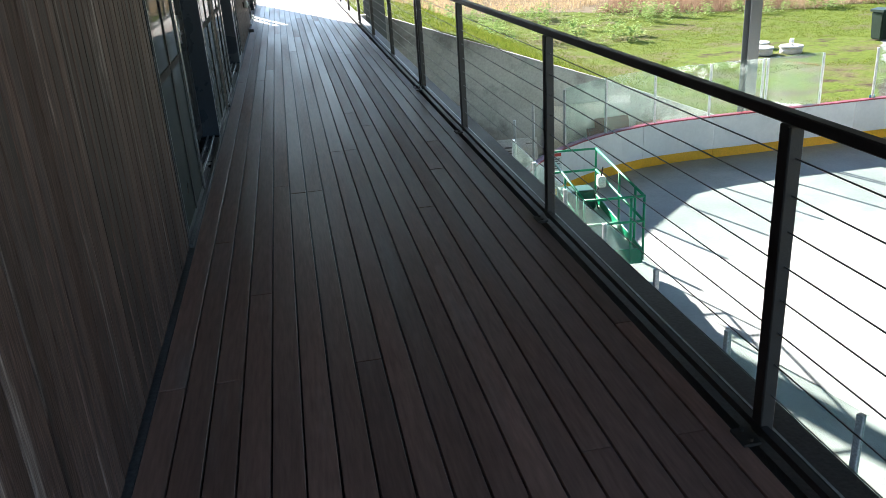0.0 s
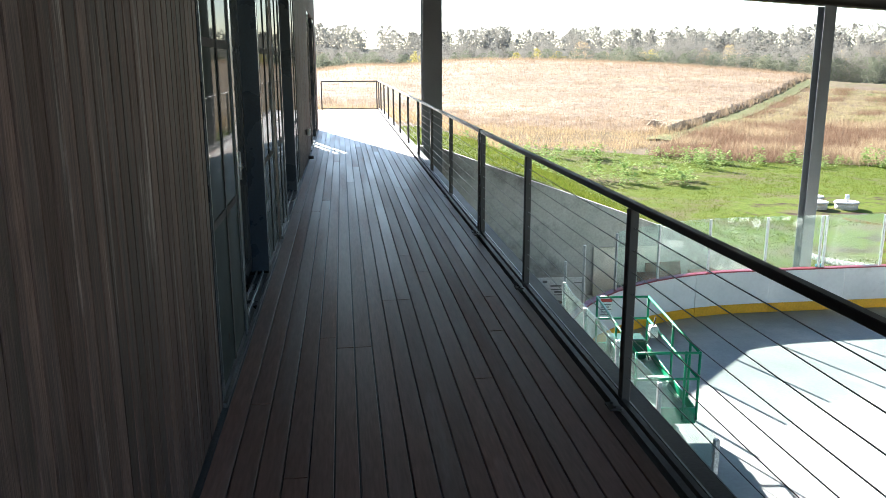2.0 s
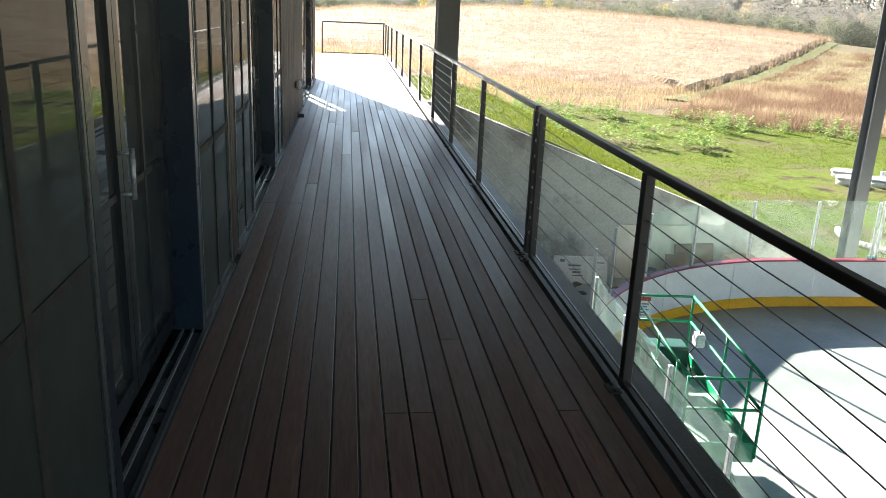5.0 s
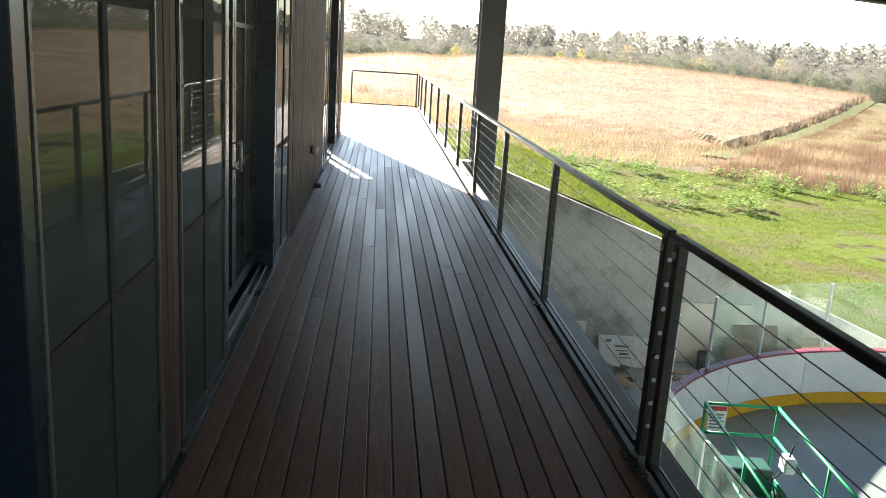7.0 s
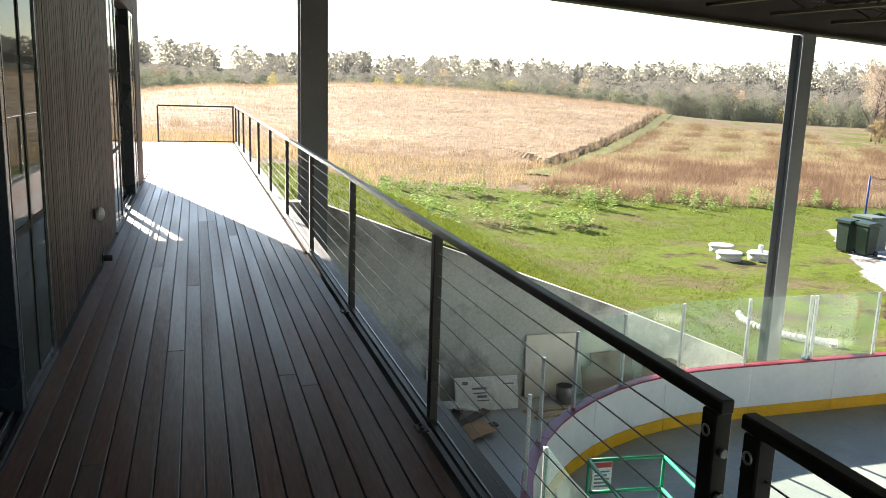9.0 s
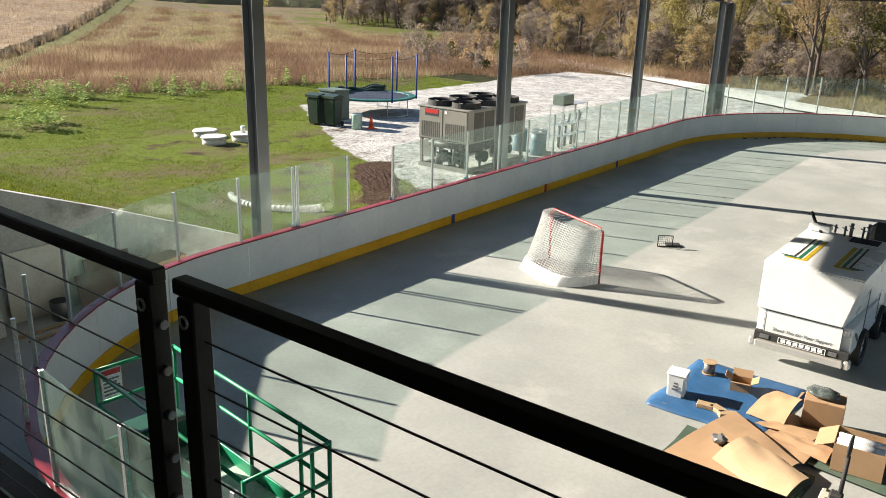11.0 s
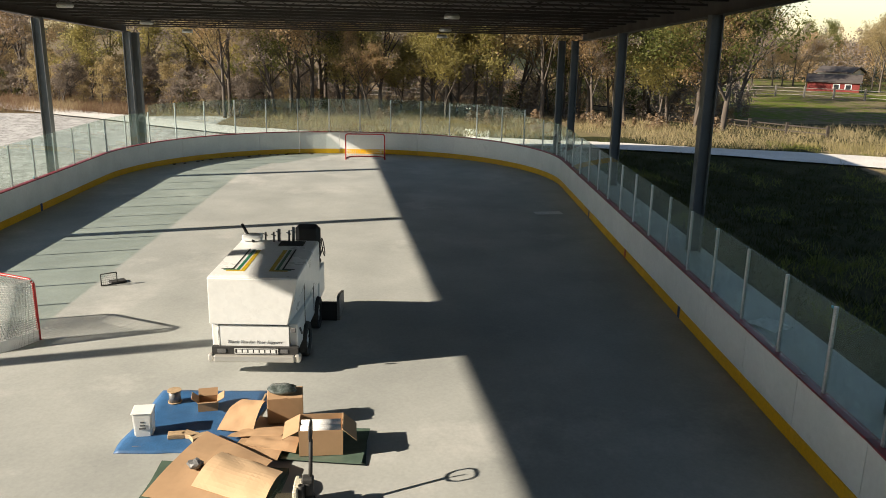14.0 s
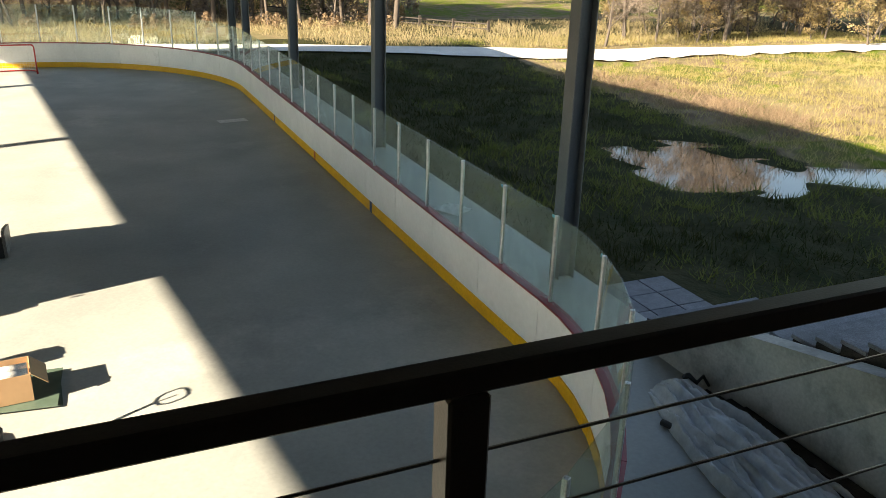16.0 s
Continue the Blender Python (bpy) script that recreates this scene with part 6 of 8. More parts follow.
for k in range(3):
    sheet("glass_sheet", [(11.7 - 0.02 * k, 8.42), (12.62, 8.3), (12.5 + 0.02 * k, 7.0 - 0.02 * k), (11.56 - 0.03 * k, 6.96 + 0.03 * k)], 0.014, M_SHEETGLASS, "stacked sheet of greenish tempered glass", "glass sheet", 0.002 + 0.018 * k, "stacked glass sheets")
for k in range(3):
    sheet("plywood_sheet", [(11.95, 10.45 - 0.04 * k), (13.85, 10.42), (13.75, 8.75), (12.0 + 0.03 * k, 8.9)], 0.016, M_WOODLIGHT, "flat stacked board under the tarpaulin", "board", 0.002 + 0.019 * k, "stacked boards")
# the tarpaulin drapes over the boards
bm = bmesh.new()
n_ = 26
rows = []
for i in range(n_ + 1):
    row = []
    for j in range(n_ + 1):
        u, v = i / n_, j / n_
        x = 11.83 + u * 2.12 + 0.05 * noise.noise(Vector((u * 3, v * 3, 2)))
        y = 8.75 + v * 1.85 - 0.06 * u + 0.05 * noise.noise(Vector((u * 3, v * 3, 9)))
        inside = min(u, 1 - u, v, 1 - v)
        z = 0.008 + 0.064 * s01(inside * 11) + 0.008 * abs(noise.noise(Vector((x * 4, y * 4, 1))))
        row.append(bm.verts.new((x - 12.9, y - 9.7, z)))
    rows.append(row)
for i in range(n_):
    for j in range(n_):
        f = bm.faces.new((rows[i][j], rows[i + 1][j], rows[i + 1][j + 1], rows[i][j + 1]))
        f.smooth = True
tp = solid("tarpaulin", bm, M_TARP, "blue tarpaulin spread over stacked boards", "tarpaulin", m=pose(12.9, 9.7, ICE))
md = tp.modifiers.new("thick", "SOLIDIFY")
md.thickness = 0.004
# white bucket
bk = thing("bucket", "white square plastic bucket with dark printed marks", "bucket", pose(12.34, 10.31, ICE + 0.075, 0, 0, 8))
bm = bmesh.new()
prism(bm, [(-0.13, -0.13), (0.13, -0.13), (0.13, 0.13), (-0.13, 0.13)], 0, 0.36)
for v in bm.verts:
    if v.co.z > 0.3:
        v.co.x *= 1.12
        v.co.y *= 1.12
bmesh.ops.bevel(bm, geom=[e for e in bm.edges if abs(e.verts[0].co.z - e.verts[1].co.z) > 0.1], offset=0.03, segments=2, affect="EDGES")
part("body", bm, M_WHITE, bk)
bm = bmesh.new()
box(bm, (-0.155, -0.155, 0.36), (0.155, 0.155, 0.385), 0.012)
part("lid", bm, M_WHITE, bk)
bm = bmesh.new()
for k in range(4):
    box(bm, (-0.147 + 0.002 * k, -0.05 + 0.01 * k, 0.12 + 0.05 * k), (-0.14, 0.05 - 0.012 * k, 0.145 + 0.05 * k))
part("print", bm, M_GREYM, bk, "grey printed bars")
# cable spool
sp = thing("cable_spool", "small wooden spool wound with grey cable", "spool", pose(13.38, 10.17, ICE + 0.075) @ Matrix.Scale(0.8, 4))
bm = bmesh.new()
tube(bm, [(0, 0, 0.02), (0, 0, 0.24)], 0.115, 18)
part("winding", bm, M_GREYM, sp, "wound grey cable")
for z in (0.0, 0.24):
    bm = bmesh.new()
    tube(bm, [(0, 0, z), (0, 0, z + 0.02)], 0.14, 20)
    part("flange", bm, M_WOODLIGHT, sp)
carton(13.17, 9.58, 0.075, 0.26, 0.3, 0.15, 12, "small opened cardboard box on the tarpaulin", (("n", 40), ("s", 30), ("e", 55), ("w", 20)))
for x, y, t in ((12.2, 9.8, 10), (12.2, 9.6, -25), (12.13, 9.45, 35)):
    bm = bmesh.new()
    box(bm, (-0.07, -0.12, 0), (0.07, 0.12, 0.07), 0.006)
    solid("timber_block", bm, M_WOODLIGHT, "short sawn timber block on the tarpaulin", "block", "timber blocks", m=pose(x, y, ICE + 0.075, 0, 0, t))
carton(12.82, 8.29, 0.1, 0.42, 0.54, 0.41, 8.5, "closed cardboard box with plastic wrap on top")
carton(11.97, 7.63, 0.06, 0.54, 0.62, 0.39, 5, "open cardboard box filled with white foam", (("n", -28), ("s", -42)))
bm = bmesh.new()
bmesh.ops.create_icosphere(bm, subdivisions=3, radius=0.2)
for v in bm.verts:
    v.co.z = v.co.z * 0.4 + 0.07
    v.co.y *= 1.3
    v.co *= 1 + 0.3 * noise.noise(v.co * 7) + 0.12 * abs(noise.noise(v.co * 22))
for f in bm.faces:
    f.smooth = True
solid("plastic_bag", bm, mat("grey_plastic_film", (0.12, 0.14, 0.135), (0.045, 0.06, 0.055), rough=0.18, scale=9, bump=0.3, fine=25), "crumpled clear plastic bag on a cardboard box", "bag", m=pose(12.86, 8.33, ICE + 0.5) @ Matrix.Scale(0.85, 4))
bm = bmesh.new()
tube(bm, [(-0.16, -0.285, 0), (-0.16, 0.285, 0.0)], 0.085, 14)
tube(bm, [(0.04, -0.285, -0.02), (0.04, 0.285, -0.02)], 0.085, 14)
solid("foam_roll", bm, M_PAPER, "white foam roll sticking out of an open box", "roll", m=pose(11.97, 7.63, ICE + 0.4, 0, 0, 5))


def quad_sheet(corners, bend, material, label, seed):
    """A cardboard sheet between four corners (x, y, height), bowed and a little crumpled."""
    bm = bmesh.new()
    n_ = 12
    a, b, c, d = (Vector(q) for q in corners)
    mid = (a + b + c + d) / 4
    mid.z = 0
    rows = []
    for i in range(n_ + 1):
        for t in (0.0, 0.007):
            row = []
            for j in range(n_ + 1):
                u, v = i / n_, j / n_
                p = (a.lerp(b, u)).lerp(d.lerp(c, u), v) - mid
                p.z += bend * 4 * (u * (1 - u)) + 0.018 * noise.noise(Vector((u * 3, v * 3, seed))) + t
                row.append(bm.verts.new(p))
            rows.append(row)
    lo, hi = rows[0::2], rows[1::2]
    for i in range(n_):
        for j in range(n_):
            bm.faces.new((lo[i][j], lo[i][j + 1], lo[i + 1][j + 1], lo[i + 1][j]))
            bm.faces.new((hi[i][j], hi[i + 1][j], hi[i + 1][j + 1], hi[i][j + 1]))
    for i in range(n_):
        for q in (0, n_):
            bm.faces.new((lo[i][q], lo[i + 1][q], hi[i + 1][q], hi[i][q]))
            bm.faces.new((lo[q][i], lo[q][i + 1], hi[q][i + 1], hi[q][i]))
    solid("cardboard_sheet", bm, material, label, "cardboard", "loose cardboard sheets", m=Matrix.Translation((mid.x, mid.y, ICE)))


quad_sheet([(10.55, 9.76, 0.12), (12.22, 9.36, 0.16), (11.32, 8.22, 0.19), (10.22, 8.51, 0.12)], 0.05, M_CARD, "bent brown cardboard sheet over stacked glass", 1)
quad_sheet([(11.47, 8.95, 0.24), (10.68, 9.16, 0.19), (10.25, 8.16, 0.15), (10.96, 8.02, 0.23)], 0.08, M_CARDPALE, "smooth pale cardboard sheet on top of the stack", 2)
quad_sheet([(10.5, 9.45, 0.104), (9.87, 9.22, 0.1), (10.2, 8.16, 0.1), (10.7, 8.4, 0.104)], 0.0, M_CARD, "flat cardboard sheet over the stacked glass", 3)
quad_sheet([(12.39, 9.25, 0.09), (13.0, 9.0, 0.3), (12.7, 8.57, 0.42), (12.28, 8.69, 0.12)], 0.09, M_CARD, "folded cardboard flap leaning on a box", 4)
quad_sheet([(11.55, 8.95, 0.085), (12.85, 8.7, 0.085), (12.6, 8.1, 0.085), (11.5, 8.2, 0.085)], 0.0, M_CARD, "flat cardboard sheet between the stacks", 5)
quad_sheet([(12.14, 9.04, 0.12), (12.36, 8.8, 0.12), (12.44, 8.1, 0.15), (12.12, 8.25, 0.13)], 0.02, M_CARD, "torn cardboard strip between the boxes", 6)
quad_sheet([(11.93, 8.76, 0.1), (12.2, 8.66, 0.12), (12.1, 7.96, 0.13), (11.7, 7.97, 0.1)], 0.015, M_CARD, "loose cardboard sheet under the boxes", 7)
bm = bmesh.new()
bmesh.ops.create_icosphere(bm, subdivisions=2, radius=0.1)
for v in bm.verts:
    v.co *= 1 + 0.5 * noise.noise(v.co * 14)
solid("crumpled_wrap", bm, M_GREYM, "crumpled grey wrapping on the cardboard", "wrapping", m=pose(11.1, 9.21, ICE + 0.27) @ Matrix.Diagonal((1, 1, 0.7, 1)))

# pallet jack
pj = thing("pallet_jack", "pallet jack with cream frame, black pump and tall black handle", "pallet jack", pose(10.5, 7.68, ICE, 0, 0, 92))
M_CREAM = mat("cream_paint", (0.62, 0.58, 0.46), rough=0.4, c=(0.3, 0.25, 0.18), c_scale=5, c_low=0.6)
bm = bmesh.new()
box(bm, (0.06, -0.2, 0.1), (0.12, 0.2, 0.34), 0.015)
box(bm, (0.0, -0.1, 0.3), (0.12, 0.1, 0.36), 0.015)
part("frame", bm, M_CREAM, pj, "cream painted frame")
bm = bmesh.new()
tube(bm, [(-0.06, 0, 0.12), (-0.06, 0, 0.42)], 0.065, 12)
tube(bm, [(0.02, 0.08, 0.14), (0.02, 0.08, 0.36)], 0.04, 10)
box(bm, (-0.13, -0.07, 0.36), (0.02, 0.07, 0.44), 0.02)
part("pump_body", bm, M_BLACK, pj, "black hydraulic pump")
for y in (-0.26, 0.1):
    bm = bmesh.new()
    box(bm, (0.12, y, 0.0), (0.5, y + 0.16, 0.05), 0.01)
    part("fork", bm, M_CREAM, pj)
for y in (-0.09, 0.03):
    bm = bmesh.new()
    tube(bm, [(-0.06, y, 0.09), (-0.06, y + 0.06, 0.09)], 0.09, 14)
    part("wheel", bm, M_BLACK, pj)
bm = bmesh.new()
tube(bm, [(-0.09, 0, 0.4), (-0.088, -0.11, 0.66), (-0.085, -0.19, 0.86)], 0.026, 8)
tube(bm, [(-0.085, -0.19, 0.86), (-0.085, -0.29, 0.885), (-0.085, -0.34, 0.94), (-0.083, -0.35, 1.03), (-0.083, -0.3, 1.07), (-0.083, -0.21, 1.08), (-0.083, -0.12, 1.07), (-0.083, -0.07, 1.03), (-0.085, -0.06, 0.94), (-0.085, -0.1, 0.885), (-0.085, -0.19, 0.86)], 0.016, 6)
tube(bm, [(-0.085, -0.19, 0.87), (-0.084, -0.205, 1.0)], 0.012, 6)
part("handle", bm, M_BLACK, pj, "black looped handle")

# ---------- green lift by the near boards ----------
lf = thing("scissor_lift", "green scissor lift with raised guard-railed basket parked inside the boards", "lift", pose(5.37, 12.65, ICE, 0, 0, -6.4))
LX, LY, LZ = 0.46, 1.43, 0.98
M_MINT = mat("mint_deck", (0.5, 0.6, 0.52), (0.36, 0.45, 0.39), rough=0.6, scale=7, bump=0.1, fine=60)
bm = bmesh.new()
box(bm, (-LX, -LY, LZ - 0.06), (LX, LY, LZ), 0.01)
part("platform", bm, M_MINT, lf, "pale mint platform floor")
for a, b in (((-LX, -LY), (-LX + 0.02, LY)), ((LX - 0.02, -LY), (LX, LY)), ((-LX + 0.02, -LY - 0.003), (LX - 0.02, -LY + 0.02)), ((-LX + 0.02, LY - 0.02), (LX - 0.02, LY + 0.003))):
    bm = bmesh.new()
    box(bm, (*a, LZ - 0.1), (*b, LZ + 0.15), 0.004)
    part("toe_board", bm, M_GREEN, lf)
bm = bmesh.new()
box(bm, (-0.4, -1.3, 0.14), (0.4, 1.3, 0.46), 0.03)
part("chassis", bm, M_GREEN, lf)
bm = bmesh.new()
box(bm, (-0.3, LY - 0.5, LZ), (0.34, LY - 0.1, LZ + 0.36), 0.03)
part("tool_box", bm, mat("dark_green_paint", (0.012, 0.085, 0.05), (0.009, 0.06, 0.036), rough=0.45, bump=0.03), lf, "dark green box on the platform")
for x, y in ((-0.4, -1.0), (0.4, -1.0), (-0.4, 1.0), (0.4, 1.0)):
    bm = bmesh.new()
    tube(bm, [(x - 0.06, y, 0.19), (x + 0.06, y, 0.19)], 0.19, 18)
    w_ = part("wheel", bm, M_BLACK, lf)
    bm = bmesh.new()
    s_ = 1 if x > 0 else -1
    tube(bm, [(x + s_ * 0.061, y, 0.19), (x + s_ * 0.068, y, 0.19)], 0.1, 14)
    part("rim", bm, M_GREYM, w_)
for a, b in (((-LX, -LY), (-LX, LY)), ((LX, -LY), (LX, LY)), ((-LX, -LY), (LX, -LY)), ((-LX, LY), (LX, LY))):
    for z in (LZ + 0.6, LZ + 1.0):
        bm = bmesh.new()
        tube(bm, [(*a, z), (*b, z)], 0.021, 8)
        part("rail", bm, M_GREEN, lf)
for x, y in ((-LX, -LY), (LX, -LY), (-LX, LY), (LX, LY), (LX, -0.1), (-LX, -0.1), (LX - 0.2, -LY), (LX, -LY + 0.45), (-LX, -LY + 0.45)):
    bm = bmesh.new()
    tube(bm, [(x, y, LZ - 0.04), (x, y, LZ + 1.02)], 0.021, 8)
    part("rail_post", bm, M_GREEN, lf)
for x in (-0.3, 0.3):
    for y0, y1, z0, z1 in ((-1.15, 1.15, 0.48, 0.86), (1.15, -1.15, 0.48, 0.86)):
        bm = bmesh.new()
        k = 0.03 if y0 < 0 else -0.03
        tube(bm, [(x + k, y0, z0), (x + k, y1, z1)], 0.032, 6)
        part("scissor_arm", bm, M_GREEN, lf)
bm = bmesh.new()
tube(bm, [(-0.3, 0.1, 0.5), (0.0, 0.1, 0.62), (0.1, 0.3, 0.84)], 0.035, 8)
part("lift_ram", bm, M_ALU, lf)
bm = bmesh.new()
box(bm, (-0.42, LY - 0.035, LZ + 0.65), (-0.19, LY - 0.025, LZ + 0.99))
pc = part("placard", bm, M_PAPER, lf, "white placard with red header and grey bars")
bm = bmesh.new()
box(bm, (-0.41, LY - 0.04, LZ + 0.92), (-0.2, LY - 0.036, LZ + 0.98))
part("placard_header", bm, M_RED, pc)
for k in range(5):
    bm = bmesh.new()
    box(bm, (-0.4, LY - 0.04, LZ + 0.68 + k * 0.045), (-0.22 - 0.03 * (k % 2), LY - 0.036, LZ + 0.7 + k * 0.045))
    part("placard_bar", bm, M_GREYM, pc)
bm = bmesh.new()
box(bm, (LX - 0.16, 0.62, LZ + 0.5), (LX - 0.024, 0.82, LZ + 0.7), 0.02)
cb = part("control_box", bm, M_PAPER, lf, "pale control box")
bm = bmesh.new()
tube(bm, [(LX - 0.09, 0.7, LZ + 0.7), (LX - 0.07, 0.69, LZ + 0.86)], 0.012, 6)
part("joystick", bm, M_BLACK, cb)
bm = bmesh.new()
tube(bm, [(LX - 0.1, 0.75, LZ + 0.5), (LX - 0.16, 0.9, LZ + 0.28), (LX - 0.1, 0.85, LZ + 0.03)], 0.01, 6)
part("cable", bm, M_BLACK, lf)

# ---------- along the retaining wall ----------
wb = thing("wrapped_panel", "white wrapped panel with dark printed bars leaning on the wall", "panel", pose(6.14, 20.26, ICE + 0.01, -17, 0, -4) @ Matrix.Diagonal((0.97, 1, 0.8, 1)))
bm = bmesh.new()
box(bm, (-0.65, -0.04, 0.0), (0.65, 0.0, 0.8), 0.008)
part("panel", bm, M_PAPER, wb)
for x, z, w_, h_ in ((-0.5, 0.62, 0.12, 0.08), (-0.3, 0.5, 0.3, 0.05), (-0.28, 0.4, 0.26, 0.03), (-0.2, 0.3, 0.2, 0.06), (0.35, 0.6, 0.22, 0.03), (-0.2, 0.22, 0.25, 0.03)):
    bm = bmesh.new()
    box(bm, (x, -0.0445, z), (x + w_, -0.041, z + h_))
    part("print", bm, M_GREYM, wb, "dark printed bar")
bm = bmesh.new()
prev = [bm.verts.new((0.12 + 0.06 * math.sin(z * 5), -0.0455, z)) for z in [0.05 * i for i in range(16)]]
nxt = [bm.verts.new((v.co.x + 0.07, -0.0455, v.co.z)) for v in prev]
for i in range(15):
    bm.faces.new((prev[i], nxt[i], nxt[i + 1], prev[i + 1]))
part("tape", bm, M_WHITE, wb, "loose strip of white tape")
M_SCRAP = mat("weathered_scrap_wood", (0.13, 0.11, 0.09), (0.07, 0.058, 0.048), rough=0.9, scale=4, stretch=(1, 0.15, 1), bump=0.3)
M_RUSTBOARD = mat("rust_brown_board", (0.17, 0.085, 0.05), (0.11, 0.056, 0.035), rough=0.8, scale=3, bump=0.1, c=(0.22, 0.14, 0.09), c_low=0.6)
for x, y, z, ln, wd, t, tilt in ((5.4, 20.0, 0.03, 1.1, 0.2, 62, 2), (5.62, 19.75, 0.07, 1.2, 0.17, 40, 4), (5.3, 19.3, 0.04, 0.9, 0.22, 75, 3), (5.55, 19.25, 0.09, 1.0, 0.15, 20, 5), (5.2, 19.7, 0.1, 0.8, 0.14, 110, 6)):
    bm = bmesh.new()
    box(bm, (-ln / 2, -wd / 2, 0), (ln / 2, wd / 2, 0.035), 0.006)
    solid("scrap_board", bm, M_SCRAP, "weathered scrap board in a heap at the wall foot", "board", "scrap boards", m=pose(x, y, ICE + z, tilt, 2, t))
quad_sheet([(5.0, 20.5, 0.12), (5.75, 20.3, 0.16), (5.9, 19.95, 0.1), (5.15, 20.1, 0.15)], 0.06, M_PAPER, "crumpled pale wrapping on a scrap heap", 8)
quad_sheet([(5.1, 19.2, 0.1), (5.8, 19.5, 0.14), (5.95, 19.1, 0.08), (5.3, 18.8, 0.06)], 0.05, M_CARD, "crumpled cardboard lying at the wall foot", 9)
bkt = thing("bucket", "grey metal bucket with a black disc for its shaded inside", "bucket", pose(7.8, 20.3, ICE))
bm = bmesh.new()
tube(bm, [(0, 0, 0), (0, 0, 0.36)], 0.15, 18, 0.18)
part("body", bm, M_GREYM, bkt)
# black disc on the solid body stands for the shade inside
bm = bmesh.new()
tube(bm, [(0, 0, 0.3605), (0, 0, 0.364)], 0.165, 18)
part("opening", bm, M_BLACK, bkt)
for k in range(3):
    bm = bmesh.new()
    box(bm, (-0.6, -0.05, 0), (0.6, 0.05, 0.04), 0.004)
    solid("timber", bm, M_WOODLIGHT, "loose timber length lying by the wall", "timber", "loose timbers", m=pose(7.4 + 0.1 * k, 20.0 - 0.25 * k, ICE + 0.001, 0, 0, 8 * k))
bm = bmesh.new()
box(bm, (-0.9, -0.03, 0), (0.9, 0.0, 1.31), 0.006)
solid("cement_board", bm, mat("cement_board", (0.72, 0.68, 0.60), (0.58, 0.545, 0.475), rough=0.85, scale=2.5, c=(0.30, 0.27, 0.22), c_low=0.6), "pale cement board leaning on the concrete wall", "board", m=pose(8.0, 20.71, ICE, -3, 0, 0))
bm = bmesh.new()
box(bm, (-0.14, -0.03, 0), (0.14, 0.0, 0.82), 0.006)
solid("cement_board", bm, MATS["cement_board"], "narrow pale cement board leaning on the concrete wall", "board", m=pose(5.17, 20.7, ICE, -4, 0, 0))
bm = bmesh.new()
box(bm, (-0.5, -0.02, 0), (0.5, 0.0, 0.9), 0.006)
solid("plywood_sheet", bm, M_RUSTBOARD, "rust brown board leaning behind the rink glass", "board", m=pose(9.0, 20.5, ICE, -12, 0, 4))
bm = bmesh.new()
box(bm, (-0.35, -0.02, 0), (0.35, 0.0, 0.75), 0.006)
solid("plywood_sheet", bm, M_RUSTBOARD, "dark brown board leaning behind the rink glass", "board", m=pose(8.5, 20.1, ICE, -22, 0, -6))
carton(9.9, 20.1, 0.001, 0.7, 0.5, 0.75, 5, "tall brown cardboard box behind the rink glass")

# aluminium ladder lying on the grass, pale plastic edging
la = thing("ladder", "long aluminium ladder lying on the ground behind the glass", "ladder", pose(10.8, 20.35, ICE + 0.005, 0, 0, -6))
for y in (-0.2, 0.2):
    bm = bmesh.new()
    box(bm, (-2.2, y - 0.015, 0.0), (2.2, y + 0.015, 0.09), 0.003)
    part("stile", bm, M_ALU, la)
for k in range(14):
    bm = bmesh.new()
    tube(bm, [(-2.0 + 0.305 * k, -0.184, 0.045), (-2.0 + 0.305 * k, 0.184, 0.045)], 0.016, 6)
    part("rung", bm, M_ALU, la)

# ---------- yard behind the rink ----------
M_HVAC = mat("beige_sheet_metal", (0.215, 0.207, 0.182), (0.185, 0.178, 0.156), rough=0.5, scale=1.5, fine=12, fine_amount=0.06, bump=0.03)
M_HVACDK = mat("dark_coil_grille", (0.07, 0.068, 0.06), (0.045, 0.044, 0.04), rough=0.6, bump=0.2)
M_BINGREEN = mat("dark_green_plastic", (0.012, 0.03, 0.018), (0.02, 0.04, 0.026), rough=0.45, bump=0.05)
M_CABGREEN = mat("grey_green_paint", (0.12, 0.16, 0.13), (0.10, 0.135, 0.11), rough=0.5, bump=0.03)
M_TRBLUE = mat("blue_pole_foam", (0.02, 0.05, 0.26), (0.018, 0.04, 0.2), rough=0.6, bump=0.05)
M_TRPAD = mat("teal_spring_pad", (0.01, 0.14, 0.11), (0.01, 0.11, 0.085), rough=0.55, bump=0.1)
M_TRMAT = mat("trampoline_mat", (0.025, 0.035, 0.06), (0.02, 0.028, 0.05), rough=0.7, bump=0.1)
M_ORANGE = mat("orange_cone", (0.75, 0.10, 0.02), rough=0.5, bump=0.02)
M_LID = mat("pale_concrete_lid", (0.62, 0.60, 0.55), (0.54, 0.52, 0.48), rough=0.85, bump=0.1)
M_PAVER = mat("blue_grey_paver", (0.22, 0.225, 0.25), (0.165, 0.17, 0.19), rough=0.85, scale=4, bump=0.2, island=0.12)
M_RISER = mat("dark_step_riser", (0.05, 0.04, 0.034), (0.032, 0.026, 0.022), rough=0.9, bump=0.2)
M_ROADGR = mat("pale_gravel", (0.60, 0.57, 0.52), (0.50, 0.475, 0.43), rough=0.95, scale=0.8, fine=14, fine_amount=0.18, bump=0.5)
M_REDBARN = mat("red_barn_boards", (0.19, 0.026, 0.022), (0.145, 0.02, 0.017), rough=0.8, scale=1, stretch=(1, 1, 0.3), bump=0.2)
